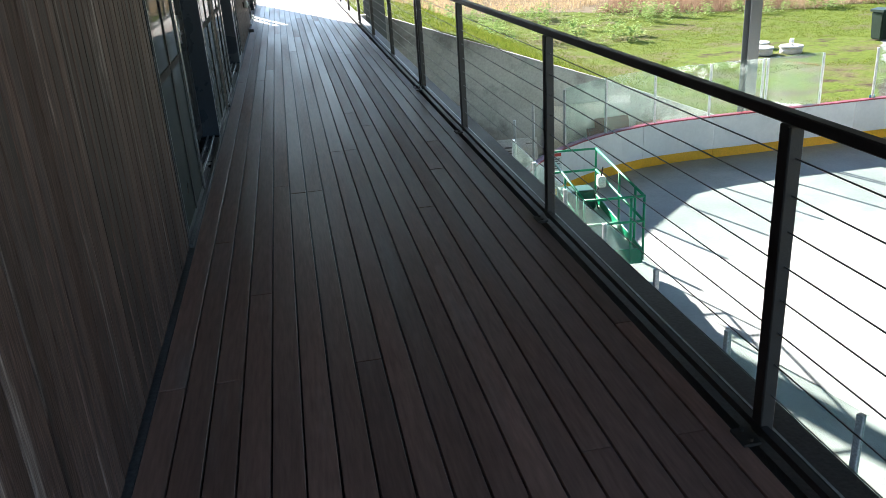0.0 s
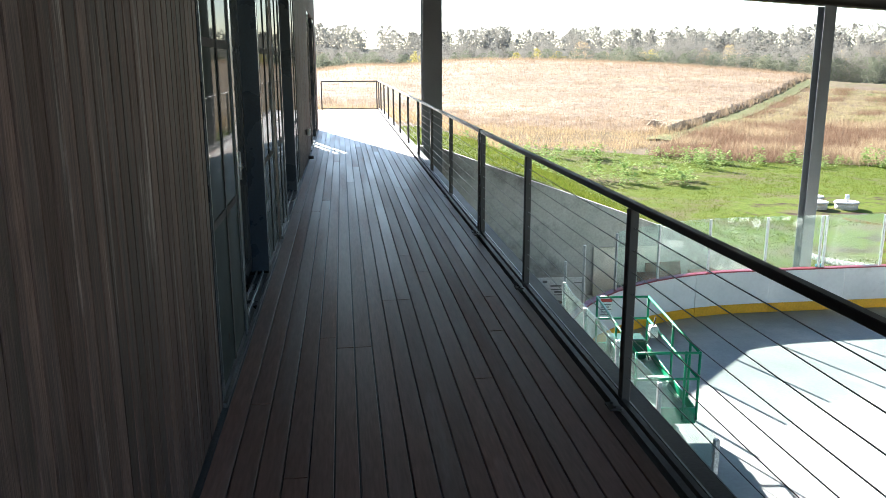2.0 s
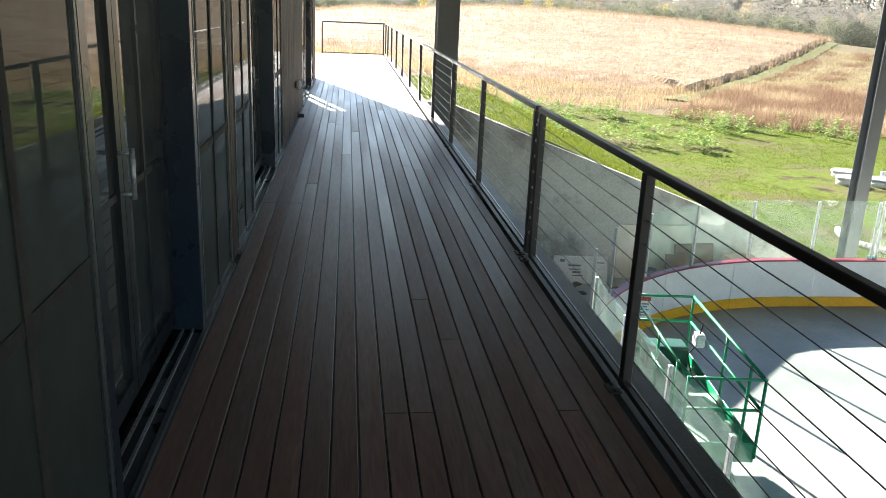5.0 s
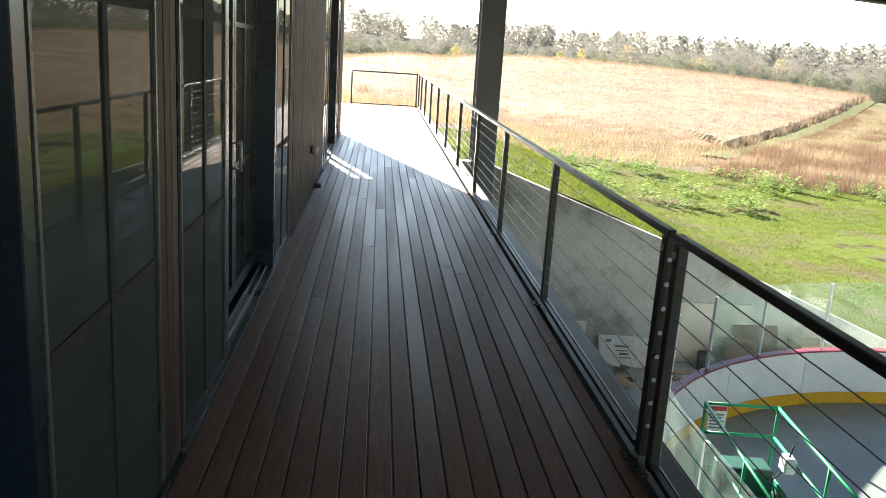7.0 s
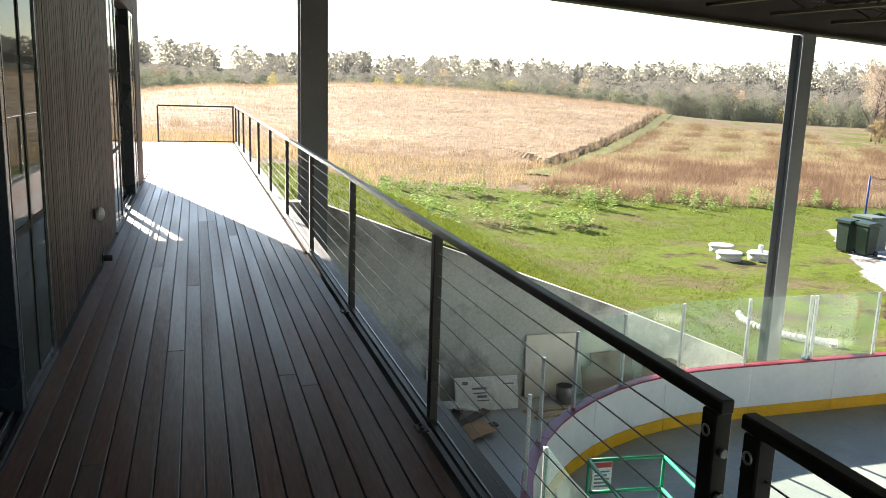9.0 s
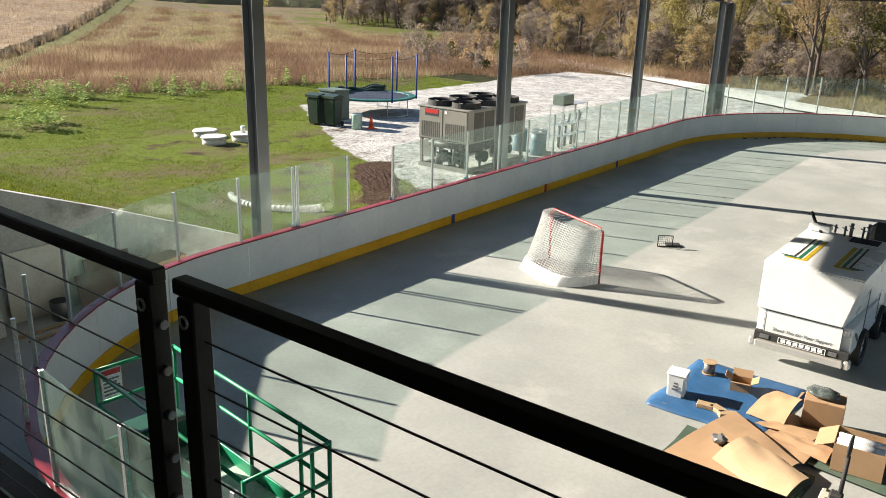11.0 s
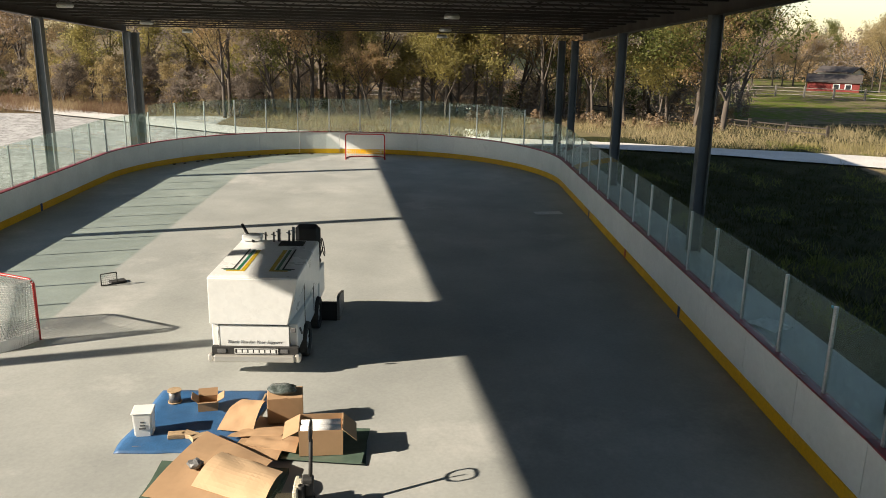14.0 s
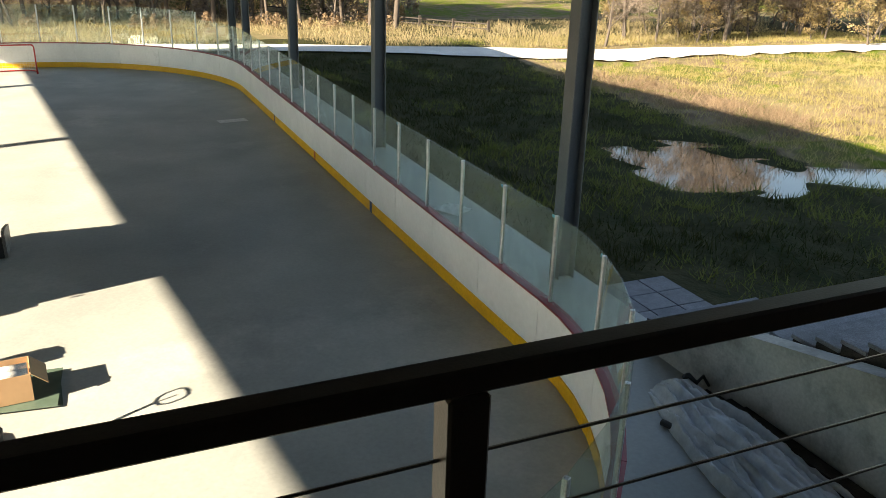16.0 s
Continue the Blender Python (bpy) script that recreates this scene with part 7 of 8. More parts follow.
M_SHINGLE = mat("brown_shingles", (0.085, 0.07, 0.062), (0.06, 0.05, 0.045), rough=0.9, scale=1.5, bump=0.3)
M_FENCE = mat("weathered_fence_wood", (0.26, 0.235, 0.20), (0.19, 0.17, 0.145), rough=0.9, bump=0.1)

GZ = ICE - 0.12
hv = thing("chiller_unit", "large beige air cooled chiller with six black fans on gravel", "chiller", pose(23.4, 22.35, GZ))
HX, HY, HZ = 3.7, 2.15, 2.14
bm = bmesh.new()
box(bm, (0, 0, 1.02), (HX, HY, HZ), 0.015)
part("cabinet", bm, M_HVAC, hv)
bm = bmesh.new()
box(bm, (-0.04, -0.04, HZ), (HX + 0.04, HY + 0.04, HZ + 0.05), 0.01)
part("top_rim", bm, M_HVAC, hv)
for k, y in enumerate((0.05, 1.1)):
    bm = bmesh.new()
    box(bm, (-0.025, y, 1.06), (-0.002, y + 1.0, HZ - 0.03), 0.006)
    d_ = part("access_door", bm, M_HVAC, hv)
    bm = bmesh.new()
    for j in range(10):
        box(bm, (-0.031, y + 0.1 + j * 0.085, 1.12), (-0.0255, y + 0.145 + j * 0.085, 1.66))
    part("louvre", bm, M_HVACDK, d_)
bm = bmesh.new()
box(bm, (-0.032, 1.26, 1.86), (-0.0285, 1.86, 2.1))
part("plate_backing", bm, M_BLACK, hv)
bm = bmesh.new()
box(bm, (-0.036, 1.28, 1.95), (-0.0325, 1.84, 2.09))
part("name_plate", bm, M_RED, hv, "plain red plate")
bm = bmesh.new()
box(bm, (-0.032, 0.9, 1.98), (-0.0265, 1.0, 2.08))
part("label", bm, M_PAPER, hv)
for x in (0.35, 1.0, 1.65, 2.3, 2.95):
    bm = bmesh.new()
    box(bm, (x, -0.012, 1.08), (x + 0.56, -0.001, HZ - 0.06))
    part("coil_grille", bm, M_HVACDK, hv, "dark condenser coil panel")
for i in range(3):
    for j in range(2):
        cx, cy = 0.62 + i * 1.23, 0.55 + j * 1.06
        bm = bmesh.new()
        n_ = 28
        rows = [[bm.verts.new((cx + q * math.cos(a), cy + q * math.sin(a), z)) for q, z in ((0.44, HZ + 0.05), (0.46, HZ + 0.2), (0.5, HZ + 0.24), (0.52, HZ + 0.05))] for a in [2 * math.pi * k / n_ for k in range(n_)]]
        for k in range(n_):
            a, b = rows[k], rows[(k + 1) % n_]
            for q in range(4):
                bm.faces.new((a[q], a[(q + 1) % 4], b[(q + 1) % 4], b[q]))
        fan = part("fan_shroud", bm, M_BLACK, hv, "black fan ring")
        bm = bmesh.new()
        tube(bm, [(cx, cy, HZ + 0.051), (cx, cy, HZ + 0.12)], 0.12, 12)
        for k in range(5):
            a = 2 * math.pi * k / 5
            box(bm, (0.1, -0.08, -0.006), (0.42, 0.08, 0.006), 0, Matrix.Translation((cx, cy, HZ + 0.14)) @ Euler((0.4, 0, a)).to_matrix().to_4x4())
        part("fan_blade", bm, M_HVACDK, fan)
for x in (0.03, HX - 0.13):
    for y in (0.03, HY - 0.13):
        bm = bmesh.new()
        box(bm, (x, y, 0), (x + 0.1, y + 0.1, 1.018))
        part("leg", bm, M_HVAC, hv)
bm = bmesh.new()
tube(bm, [(0.3, 0.5, 0.75), (3.3, 0.5, 0.75)], 0.2, 16)
part("evaporator", bm, M_BLACK, hv, "black insulated pipe barrel")
bm = bmesh.new()
tube(bm, [(0.12, 0.4, 0.85), (0.12, 1.8, 0.85)], 0.09, 12)
tube(bm, [(0.2, 1.3, 0.3), (0.2, 1.3, 0.85)], 0.07, 10)
tube(bm, [(0.2, 0.7, 0.2), (0.2, 0.7, 0.85)], 0.07, 10)
part("pipe", bm, M_GREYM, hv)
bm = bmesh.new()
box(bm, (-0.02, 1.45, 0.4), (0.14, 1.95, 0.98), 0.01)
part("control_panel", bm, M_HVAC, hv)
for y in (0.5, 1.0, 1.6):
    bm = bmesh.new()
    tube(bm, [(0.5, y, 0.0), (0.5, y, 0.55)], 0.14, 12)
    part("compressor", bm, M_GREYM, hv)

bm = bmesh.new()
for lo, hi in (((0, 0, 0.0), (HX, 0.12, 0.14)), ((0, HY - 0.12, 0.0), (HX, HY, 0.14)), ((0, 0.12, 0.0), (0.12, HY - 0.12, 0.14)), ((HX - 0.12, 0.12, 0.0), (HX, HY - 0.12, 0.14))):
    box(bm, lo, hi)
part("base_frame", bm, M_HVAC, hv)
for k, (x, y, z, r0) in enumerate(((0.35, 0.45, 0.5, 0.17), (0.4, 0.95, 0.42, 0.15), (0.5, 1.45, 0.46, 0.16), (1.4, 0.35, 0.4, 0.2), (2.3, 0.35, 0.4, 0.2), (3.1, 0.4, 0.45, 0.17))):
    bm = bmesh.new()
    tube(bm, [(x, y - 0.16, z), (x, y + 0.16, z)], r0, 14)
    tube(bm, [(x, y, z), (x - 0.02, y, z + 0.5)], 0.05, 8)
    tube(bm, [(x - 0.12, y, 0.02), (x - 0.12, y, z), (x - 0.22, y + 0.1, z + 0.08)], 0.045, 8)
    part("pump", bm, M_BLACK if k % 2 else M_GREYM, hv)
bm = bmesh.new()
tube(bm, [(-0.06, 0.3, 0.92), (-0.06, 1.6, 0.92)], 0.1, 12)
tube(bm, [(-0.06, 0.5, 0.92), (-0.06, 0.5, 0.4), (0.2, 0.5, 0.3)], 0.07, 10)
part("header_pipe", bm, M_HVACDK, hv, "grey header pipe")

# dark green bins beside a cabinet
for x, y, t in ((27.0, 33.43, 8), (27.25, 32.63, 3)):
    b_ = thing("wheeled_bin", "dark green plastic wheeled bin by the gravel", "bin", pose(x, y, ground(x, y), 0, 0, t), "bins")
    bm = bmesh.new()
    prism(bm, [(-0.32, -0.34), (0.32, -0.34), (0.32, 0.34), (-0.32, 0.34)], 0.06, 1.25)
    for v in bm.verts:
        if v.co.z < 0.5:
            v.co.x *= 0.82
            v.co.y *= 0.85
    bmesh.ops.bevel(bm, geom=list(bm.edges), offset=0.05, segments=2, affect="EDGES")
    part("body", bm, M_BINGREEN, b_)
    bm = bmesh.new()
    side_prism(bm, [(-0.36, 1.26), (0.36, 1.26), (0.36, 1.3), (0.1, 1.42), (-0.36, 1.36)], -0.37, 0.37)
    part("lid", bm, M_BINGREEN, b_)
    for yy in (-0.3, 0.3):
        bm = bmesh.new()
        tube(bm, [(0.26, yy - 0.03, 0.11), (0.26, yy + 0.03, 0.11)], 0.11, 12)
        part("wheel", bm, M_BLACK, b_)
cbn = thing("transformer_cabinet", "grey green metal utility cabinet on a pad", "cabinet", pose(28.3, 33.6, ground(28.3, 33.6), 0, 0, 3))
bm = bmesh.new()
box(bm, (-0.5, -0.5, 0.08), (0.5, 0.5, 1.42), 0.02)
part("body", bm, M_CABGREEN, cbn)
bm = bmesh.new()
side_prism(bm, [(-0.54, 1.425), (0.54, 1.425), (0.54, 1.47), (-0.54, 1.51)], -0.54, 0.54)
part("lid", bm, M_CABGREEN, cbn)
bm = bmesh.new()
box(bm, (-0.65, -0.65, -0.1), (0.65, 0.65, 0.075))
part("pad", bm, M_LID, cbn, "pale concrete pad")

# trampoline
tz = ground(31.65, 34.2)
tr_ = thing("trampoline", "round blue and teal trampoline with net poles", "trampoline", pose(31.65, 34.2, tz))
TR = 2.12
bm = bmesh.new()
n_ = 40
prism(bm, [((TR - 0.3) * math.cos(2 * math.pi * k / n_), (TR - 0.3) * math.sin(2 * math.pi * k / n_)) for k in range(n_)], 0.84, 0.85)
part("mat", bm, M_TRMAT, tr_, "dark blue jumping mat")
bm = bmesh.new()
rows = [[bm.verts.new((q * math.cos(a), q * math.sin(a), z)) for q, z in ((TR - 0.32, 0.855), (TR - 0.3, 0.885), (TR + 0.03, 0.88), (TR + 0.05, 0.80))] for a in [2 * math.pi * k / n_ for k in range(n_)]]
for k in range(n_):
    a, b = rows[k], rows[(k + 1) % n_]
    for q in range(4):
        bm.faces.new((a[q], a[(q + 1) % 4], b[(q + 1) % 4], b[q]))
part("spring_pad", bm, M_TRPAD, tr_, "teal spring cover")
for k in range(6):
    a = 2 * math.pi * k / 6 + 0.126
    cx, cy = (TR + 0.08) * math.cos(a), (TR + 0.08) * math.sin(a)
    bm = bmesh.new()
    tube(bm, [(cx, cy, 0.75), (cx, cy, 2.95)], 0.045, 8)
    part("net_pole", bm, M_TRBLUE, tr_, "blue foam covered pole")
    b2 = a + 2 * math.pi / 6
    bm = bmesh.new()
    ex, ey = (TR + 0.08) * math.cos(b2), (TR + 0.08) * math.sin(b2)
    tube(bm, [(cx + (ex - cx) * i / 8, cy + (ey - cy) * i / 8, 2.9 - 0.16 * math.sin(math.pi * i / 8)) for i in range(9)], 0.012, 5)
    part("net_cord", bm, M_BLACK, tr_)
    # open mesh hanging between the poles
    nv, nf = [], []

    def strand(p, q, w):
        i0 = len(nv)
        for e in (p, q):
            nv.extend([e + w, e - w])
        nf.append((i0, i0 + 1, i0 + 3, i0 + 2))

    for i in range(1, 24):
        sag = 0.16 * math.sin(math.pi * i / 24)
        base = Vector((cx + (ex - cx) * i / 24, cy + (ey - cy) * i / 24, 0))
        strand(base + Vector((0, 0, 0.88)), base + Vector((0, 0, 2.9 - sag)), Vector((ex - cx, ey - cy, 0)).normalized() * 0.0016)
    for j in range(1, 20):
        z = 0.88 + 0.1 * j
        strand(Vector((cx, cy, z)), Vector((ex, ey, z)), Vector((0, 0, 0.0016)))
    net_ = new("safety_net", raw("safety_net", nv, nf, M_BLACK))
    net_.parent = tr_
    tagged(net_, "fine black safety netting", kind="stuff")
    if k % 2 == 0:
        bm = bmesh.new()
        c2 = a + 0.5
        tube(bm, [(TR * math.cos(a - 0.1), TR * math.sin(a - 0.1), 0.8), (TR * math.cos(a - 0.1), TR * math.sin(a - 0.1), 0.04), (TR * math.cos(c2), TR * math.sin(c2), 0.04), (TR * math.cos(c2), TR * math.sin(c2), 0.8)], 0.022, 6)
        part("leg", bm, M_ALU, tr_)
bm = bmesh.new()
heap = [0.4 + k * 0.1 for k in range(22)]
for off, r0 in ((0.1, 0.13), (0.24, 0.1), (0.0, 0.08)):
    tube(bm, [((TR - off) * math.cos(a), (TR - off) * math.sin(a), 0.98 + 0.13 * math.sin(a * 3.1 + off * 9) + 0.05 * math.sin(a * 11)) for a in heap], r0, 7, r0 * 0.5)
part("fallen_net", bm, M_BINGREEN, tr_, "bundled dark safety net")
cn = thing("traffic_cone", "small orange traffic cone on gravel", "cone", pose(27.9, 30.9, ground(27.9, 30.9)))
bm = bmesh.new()
tube(bm, [(0, 0, 0.03), (0, 0, 0.6)], 0.13, 14, 0.03)
part("cone", bm, M_ORANGE, cn)
bm = bmesh.new()
box(bm, (-0.18, -0.18, 0), (0.18, 0.18, 0.03), 0.01)
part("base", bm, M_ORANGE, cn)
jg = thing("drum", "pale green plastic drum on gravel", "drum", pose(27.4, 31.3, ground(27.4, 31.3)))
bm = bmesh.new()
tube(bm, [(0, 0, 0), (0, 0, 0.62), (0, 0, 0.68)], 0.24, 18)
part("body", bm, mat("pale_green_plastic", (0.35, 0.5, 0.42), rough=0.5), jg)
bm = bmesh.new()
tube(bm, [(0.08, 0, 0.68), (0.08, 0, 0.72)], 0.05, 10)
part("cap", bm, M_WHITE, jg)
# tank lids in the lawn
for x, y, h, vent in ((21.5, 34.3, 0.22, False), (20.75, 32.75, 0.25, False), (22.0, 32.5, 0.25, True)):
    w_ = thing("tank_riser", "round pale concrete tank lid in the lawn", "tank lid", pose(x, y, ground(x, y)), "tank lids")
    bm = bmesh.new()
    tube(bm, [(0, 0, -0.05), (0, 0, h)], 0.46, 26)
    part("riser", bm, M_LID, w_)
    bm = bmesh.new()
    tube(bm, [(0, 0, h + 0.002), (0, 0, h + 0.07)], 0.52, 26, 0.48)
    part("lid", bm, M_LID, w_)
    if vent:
        bm = bmesh.new()
        tube(bm, [(0, 0, h + 0.07), (0, 0, h + 0.35)], 0.09, 12)
        part("vent_pipe", bm, M_WHITE, w_)
# grey cabinet frame and blue drums behind the glass
for x, y in ((28.2, 22.4), (28.8, 22.7), (28.5, 23.4)):
    d_ = thing("steel_drum", "blue grey steel drum standing behind the glass", "drum", pose(x, y, GZ), "steel drums")
    bm = bmesh.new()
    tube(bm, [(0, 0, 0.0), (0, 0, 0.3), (0, 0, 0.31), (0, 0, 0.6), (0, 0, 0.61), (0, 0, 0.88)], 0.29, 20)
    part("body", bm, mat("drum_blue", (0.10, 0.19, 0.25), (0.16, 0.22, 0.25), rough=0.5), d_)
    for z in (0.3, 0.6, 0.86):
        bm = bmesh.new()
        tube(bm, [(0, 0, z), (0, 0, z + 0.025)], 0.3, 20)
        part("hoop", bm, M_GREYM, d_)
    bm = bmesh.new()
    tube(bm, [(0.12, 0, 0.885), (0.12, 0, 0.91)], 0.05, 10)
    part("bung", bm, M_WHITE, d_)
rk = thing("pipe_rack", "grey steel pipe rack with a cabinet behind the glass", "rack", pose(30.9, 22.6, GZ))
for x in (-1.0, 0.0, 1.0):
    for y in (-0.3, 0.3):
        bm = bmesh.new()
        box(bm, (x - 0.025, y - 0.025, 0), (x + 0.025, y + 0.025, 1.75))
        part("upright", bm, M_ALU, rk)
for z in (0.5, 0.95, 1.72):
    bm = bmesh.new()
    box(bm, (-1.02, -0.33, z), (1.02, 0.33, z + 0.03))
    part("shelf", bm, M_ALU, rk)
bm = bmesh.new()
box(bm, (-0.95, -0.25, 1.76), (-0.1, 0.25, 2.15), 0.01)
part("cabinet", bm, M_CABGREEN, rk)
for x in (-0.7, -0.2, 0.35, 0.75):
    bm = bmesh.new()
    tube(bm, [(x, 0, 0.0), (x, 0, 0.9), (x + 0.2, 0, 1.0), (x + 0.3, 0, 1.3)], 0.06, 8)
    part("pipe", bm, M_GREYM, rk)

# curved pale edging pipe and soil mound
bm = bmesh.new()
tube(bm, [(17.3 + 1.8 * math.cos(a), 24.4 + 1.95 * math.sin(a), ground(16, 24) + 0.08) for a in [math.pi * 0.8 + i * 0.075 for i in range(25)]], 0.085, 10)
for i in range(25):
    a = math.pi * 0.8 + i * 0.075
    tube(bm, [(17.3 + 1.8 * math.cos(a + k), 24.4 + 1.95 * math.sin(a + k), ground(16, 24) + 0.08) for k in (-0.014, 0.014)], 0.1, 10)
solid("drain_pipe", bm, M_LID, "curved pale corrugated drain pipe on the grass", "pipe")
bm = bmesh.new()
n_ = 26
rows = []
for i in range(n_ + 1):
    row = []
    for j in range(n_ + 1):
        u, v = i / n_ * 2 - 1, j / n_ * 2 - 1
        q = max(0, 1 - u * u - v * v)
        z = 0.14 * q ** 0.5 * (0.5 + 0.9 * abs(noise.noise(Vector((u * 7, v * 5, 3))))) - 0.02 + 0.03 * noise.noise(Vector((u * 19, v * 14, 1))) - 0.25 * max(0.0, u * u + v * v - 0.8 - 0.25 * noise.noise(Vector((u * 4, v * 4, 8))))
        row.append(bm.verts.new((u * 1.9 * (1 + 0.15 * noise.noise(Vector((v * 3, 0, 4)))), v * 0.85, z * 0.55)))
    rows.append(row)
for i in range(n_):
    for j in range(n_):
        bm.faces.new((rows[i][j], rows[i + 1][j], rows[i + 1][j + 1], rows[i][j + 1]))
solid("soil_mound", bm, mat("bare_soil", (0.062, 0.036, 0.024), (0.036, 0.021, 0.014), rough=0.95, spec=0.1, scale=5, bump=0.6, fine=20), "low mound of dark bare soil", "soil", m=pose(20.75, 24.1, ground(20.75, 24.1) - 0.01, 0, 0, 46) @ Matrix.Diagonal((1.05, 0.92, 1.0, 1.0)))

# ---------- gravel track ----------
bm = bmesh.new()
prev = None
pts = []
for (ax, ay), (bx, by) in zip(ROAD, ROAD[1:]):
    for i in range(14):
        pts.append((ax + (bx - ax) * i / 14, ay + (by - ay) * i / 14))
for k in range(3):
    pts = [pts[0]] + [((a[0] + 2 * b[0] + c[0]) / 4, (a[1] + 2 * b[1] + c[1]) / 4) for a, b, c in zip(pts, pts[1:], pts[2:])] + [pts[-1]]
for i, (x, y) in enumerate(pts):
    qx, qy = pts[min(i + 1, len(pts) - 1)]
    px, py = pts[max(i - 1, 0)]
    d = Vector((qx - px, qy - py, 0)).normalized()
    nrm = Vector((-d.y, d.x, 0))
    row = []
    for k in range(7):
        o = (k - 3) / 3 * (1.45 + 0.15 * noise.noise(Vector((x * 0.5, y * 0.5, k))))
        v = Vector((x, y, 0)) + nrm * o
        row.append(bm.verts.new((v.x, v.y, ground(v.x, v.y) + 0.15 - 0.05 * abs(k - 3) / 3)))
    if prev:
        for k in range(6):
            bm.faces.new((prev[k], prev[k + 1], row[k + 1], row[k]))
    prev = row
solid("road", bm, M_ROADGR, "pale gravel track curving past the rink", "road", kind="structure")

# ---------- mown trail over the field ----------
bm = bmesh.new()
prev = None
pts = []
for (ax, ay), (bx, by) in zip(TRAIL, TRAIL[1:]):
    for i in range(10):
        pts.append((ax + (bx - ax) * i / 10, ay + (by - ay) * i / 10))
for k in range(6):
    pts = [pts[0]] + [((a[0] + 2 * b[0] + c[0]) / 4, (a[1] + 2 * b[1] + c[1]) / 4) for a, b, c in zip(pts, pts[1:], pts[2:])] + [pts[-1]]
for i, (x, y) in enumerate(pts):
    qx, qy = pts[min(i + 1, len(pts) - 1)]
    px, py = pts[max(i - 1, 0)]
    d = Vector((qx - px, qy - py, 0)).normalized()
    nrm = Vector((-d.y, d.x, 0))
    row = []
    for k in range(5):
        o = (k - 2) / 2 * (1.15 + 0.4 * noise.noise(Vector((x * 0.3, y * 0.3, k))))
        v = Vector((x, y, 0)) + nrm * o
        row.append(bm.verts.new((v.x, v.y, ground(v.x, v.y) + 0.16 - 0.04 * abs(k - 2))))
    if prev:
        for k in range(4):
            bm.faces.new((prev[k], prev[k + 1], row[k + 1], row[k]))
    prev = row
solid("mown_trail", bm, mat("mown_trail_grass", (0.17, 0.16, 0.06), (0.12, 0.13, 0.042), rough=0.95, spec=0.1, scale=1.2, fine=9, fine_amount=0.4, c=(0.24, 0.19, 0.10), c_scale=0.5), "green mown trail winding through the dry field", "trail", kind="structure")

# ---------- pond ----------
bm = bmesh.new()
prism(bm, [(POND[0] + 13 * math.cos(a), POND[1] + 7 * math.sin(a)) for a in [2 * math.pi * k / 40 for k in range(40)]], -5.7, -5.34)
wm = bpy.data.materials.new("pond_water")
wm.use_nodes = True
wp = wm.node_tree.nodes["Principled BSDF"]
wp.inputs["Base Color"].default_value = (0.02, 0.022, 0.016, 1)
wp.inputs["Roughness"].default_value = 0.04
wn = wm.node_tree.nodes.new("ShaderNodeTexNoise")
wn.inputs["Scale"].default_value = 5.0
wbp = wm.node_tree.nodes.new("ShaderNodeBump")
wbp.inputs["Strength"].default_value, wbp.inputs["Distance"].default_value = 0.08, 0.02
wm.node_tree.links.new(wn.outputs[0], wbp.inputs["Height"])
wm.node_tree.links.new(wbp.outputs[0], wp.inputs["Normal"])
solid("water", bm, wm, "still shallow pond reflecting the sky", "pond", kind="structure")

# ---------- steps and low wall at the corner ----------
bm = bmesh.new()
poly = [(3.0, ICE - 0.5), (10.3, ICE - 0.5), (10.3, -3.98), (8.4, -3.26), (6.2, -2.77), (3.0, -2.1)]
a = [bm.verts.new((x, -1.62, z)) for x, z in poly]
b = [bm.verts.new((x, -1.36, z)) for x, z in poly]
bm.faces.new(a)
bm.faces.new(b[::-1])
for i in range(len(poly)):
    k = (i + 1) % len(poly)
    bm.faces.new((b[i], b[k], a[k], a[i]))
solid("wall_low", bm, M_CONC, "low sloping concrete wall beside the steps", "wall", kind="structure")
for k in range(20):
    x = 10.65 - 0.35 * k
    z = -4.12 + 0.132 * k
    st = thing("step", "blue grey paver step with a dark riser", "step", pose(x, -2.85, z), "garden steps")
    bm = bmesh.new()
    box(bm, (-0.37, -1.15, -0.06), (0.0, 1.15, 0.0), 0.008)
    part("tread", bm, M_PAVER, st)
    bm = bmesh.new()
    box(bm, (-0.36, -1.14, -0.30), (-0.03, 1.14, -0.062))
    part("riser", bm, M_RISER, st)
for i in range(3):
    for j in range(3):
        bm = bmesh.new()
        box(bm, (-0.29, -0.29, -0.06), (0.29, 0.29, 0.0), 0.008)
        solid("paver", bm, M_PAVER, "square blue grey paver at the foot of the steps", "paver", "landing pavers", m=pose(10.98 + 0.6 * i, -1.98 - 0.6 * j, -4.37))

# wrapped plastic bundle and boards at the foot of the low wall
pb = thing("plastic_sheeting", "long bundle of translucent grey plastic sheeting lying on the slab", "plastic sheet", pose(0, 0, ICE + 0.002))


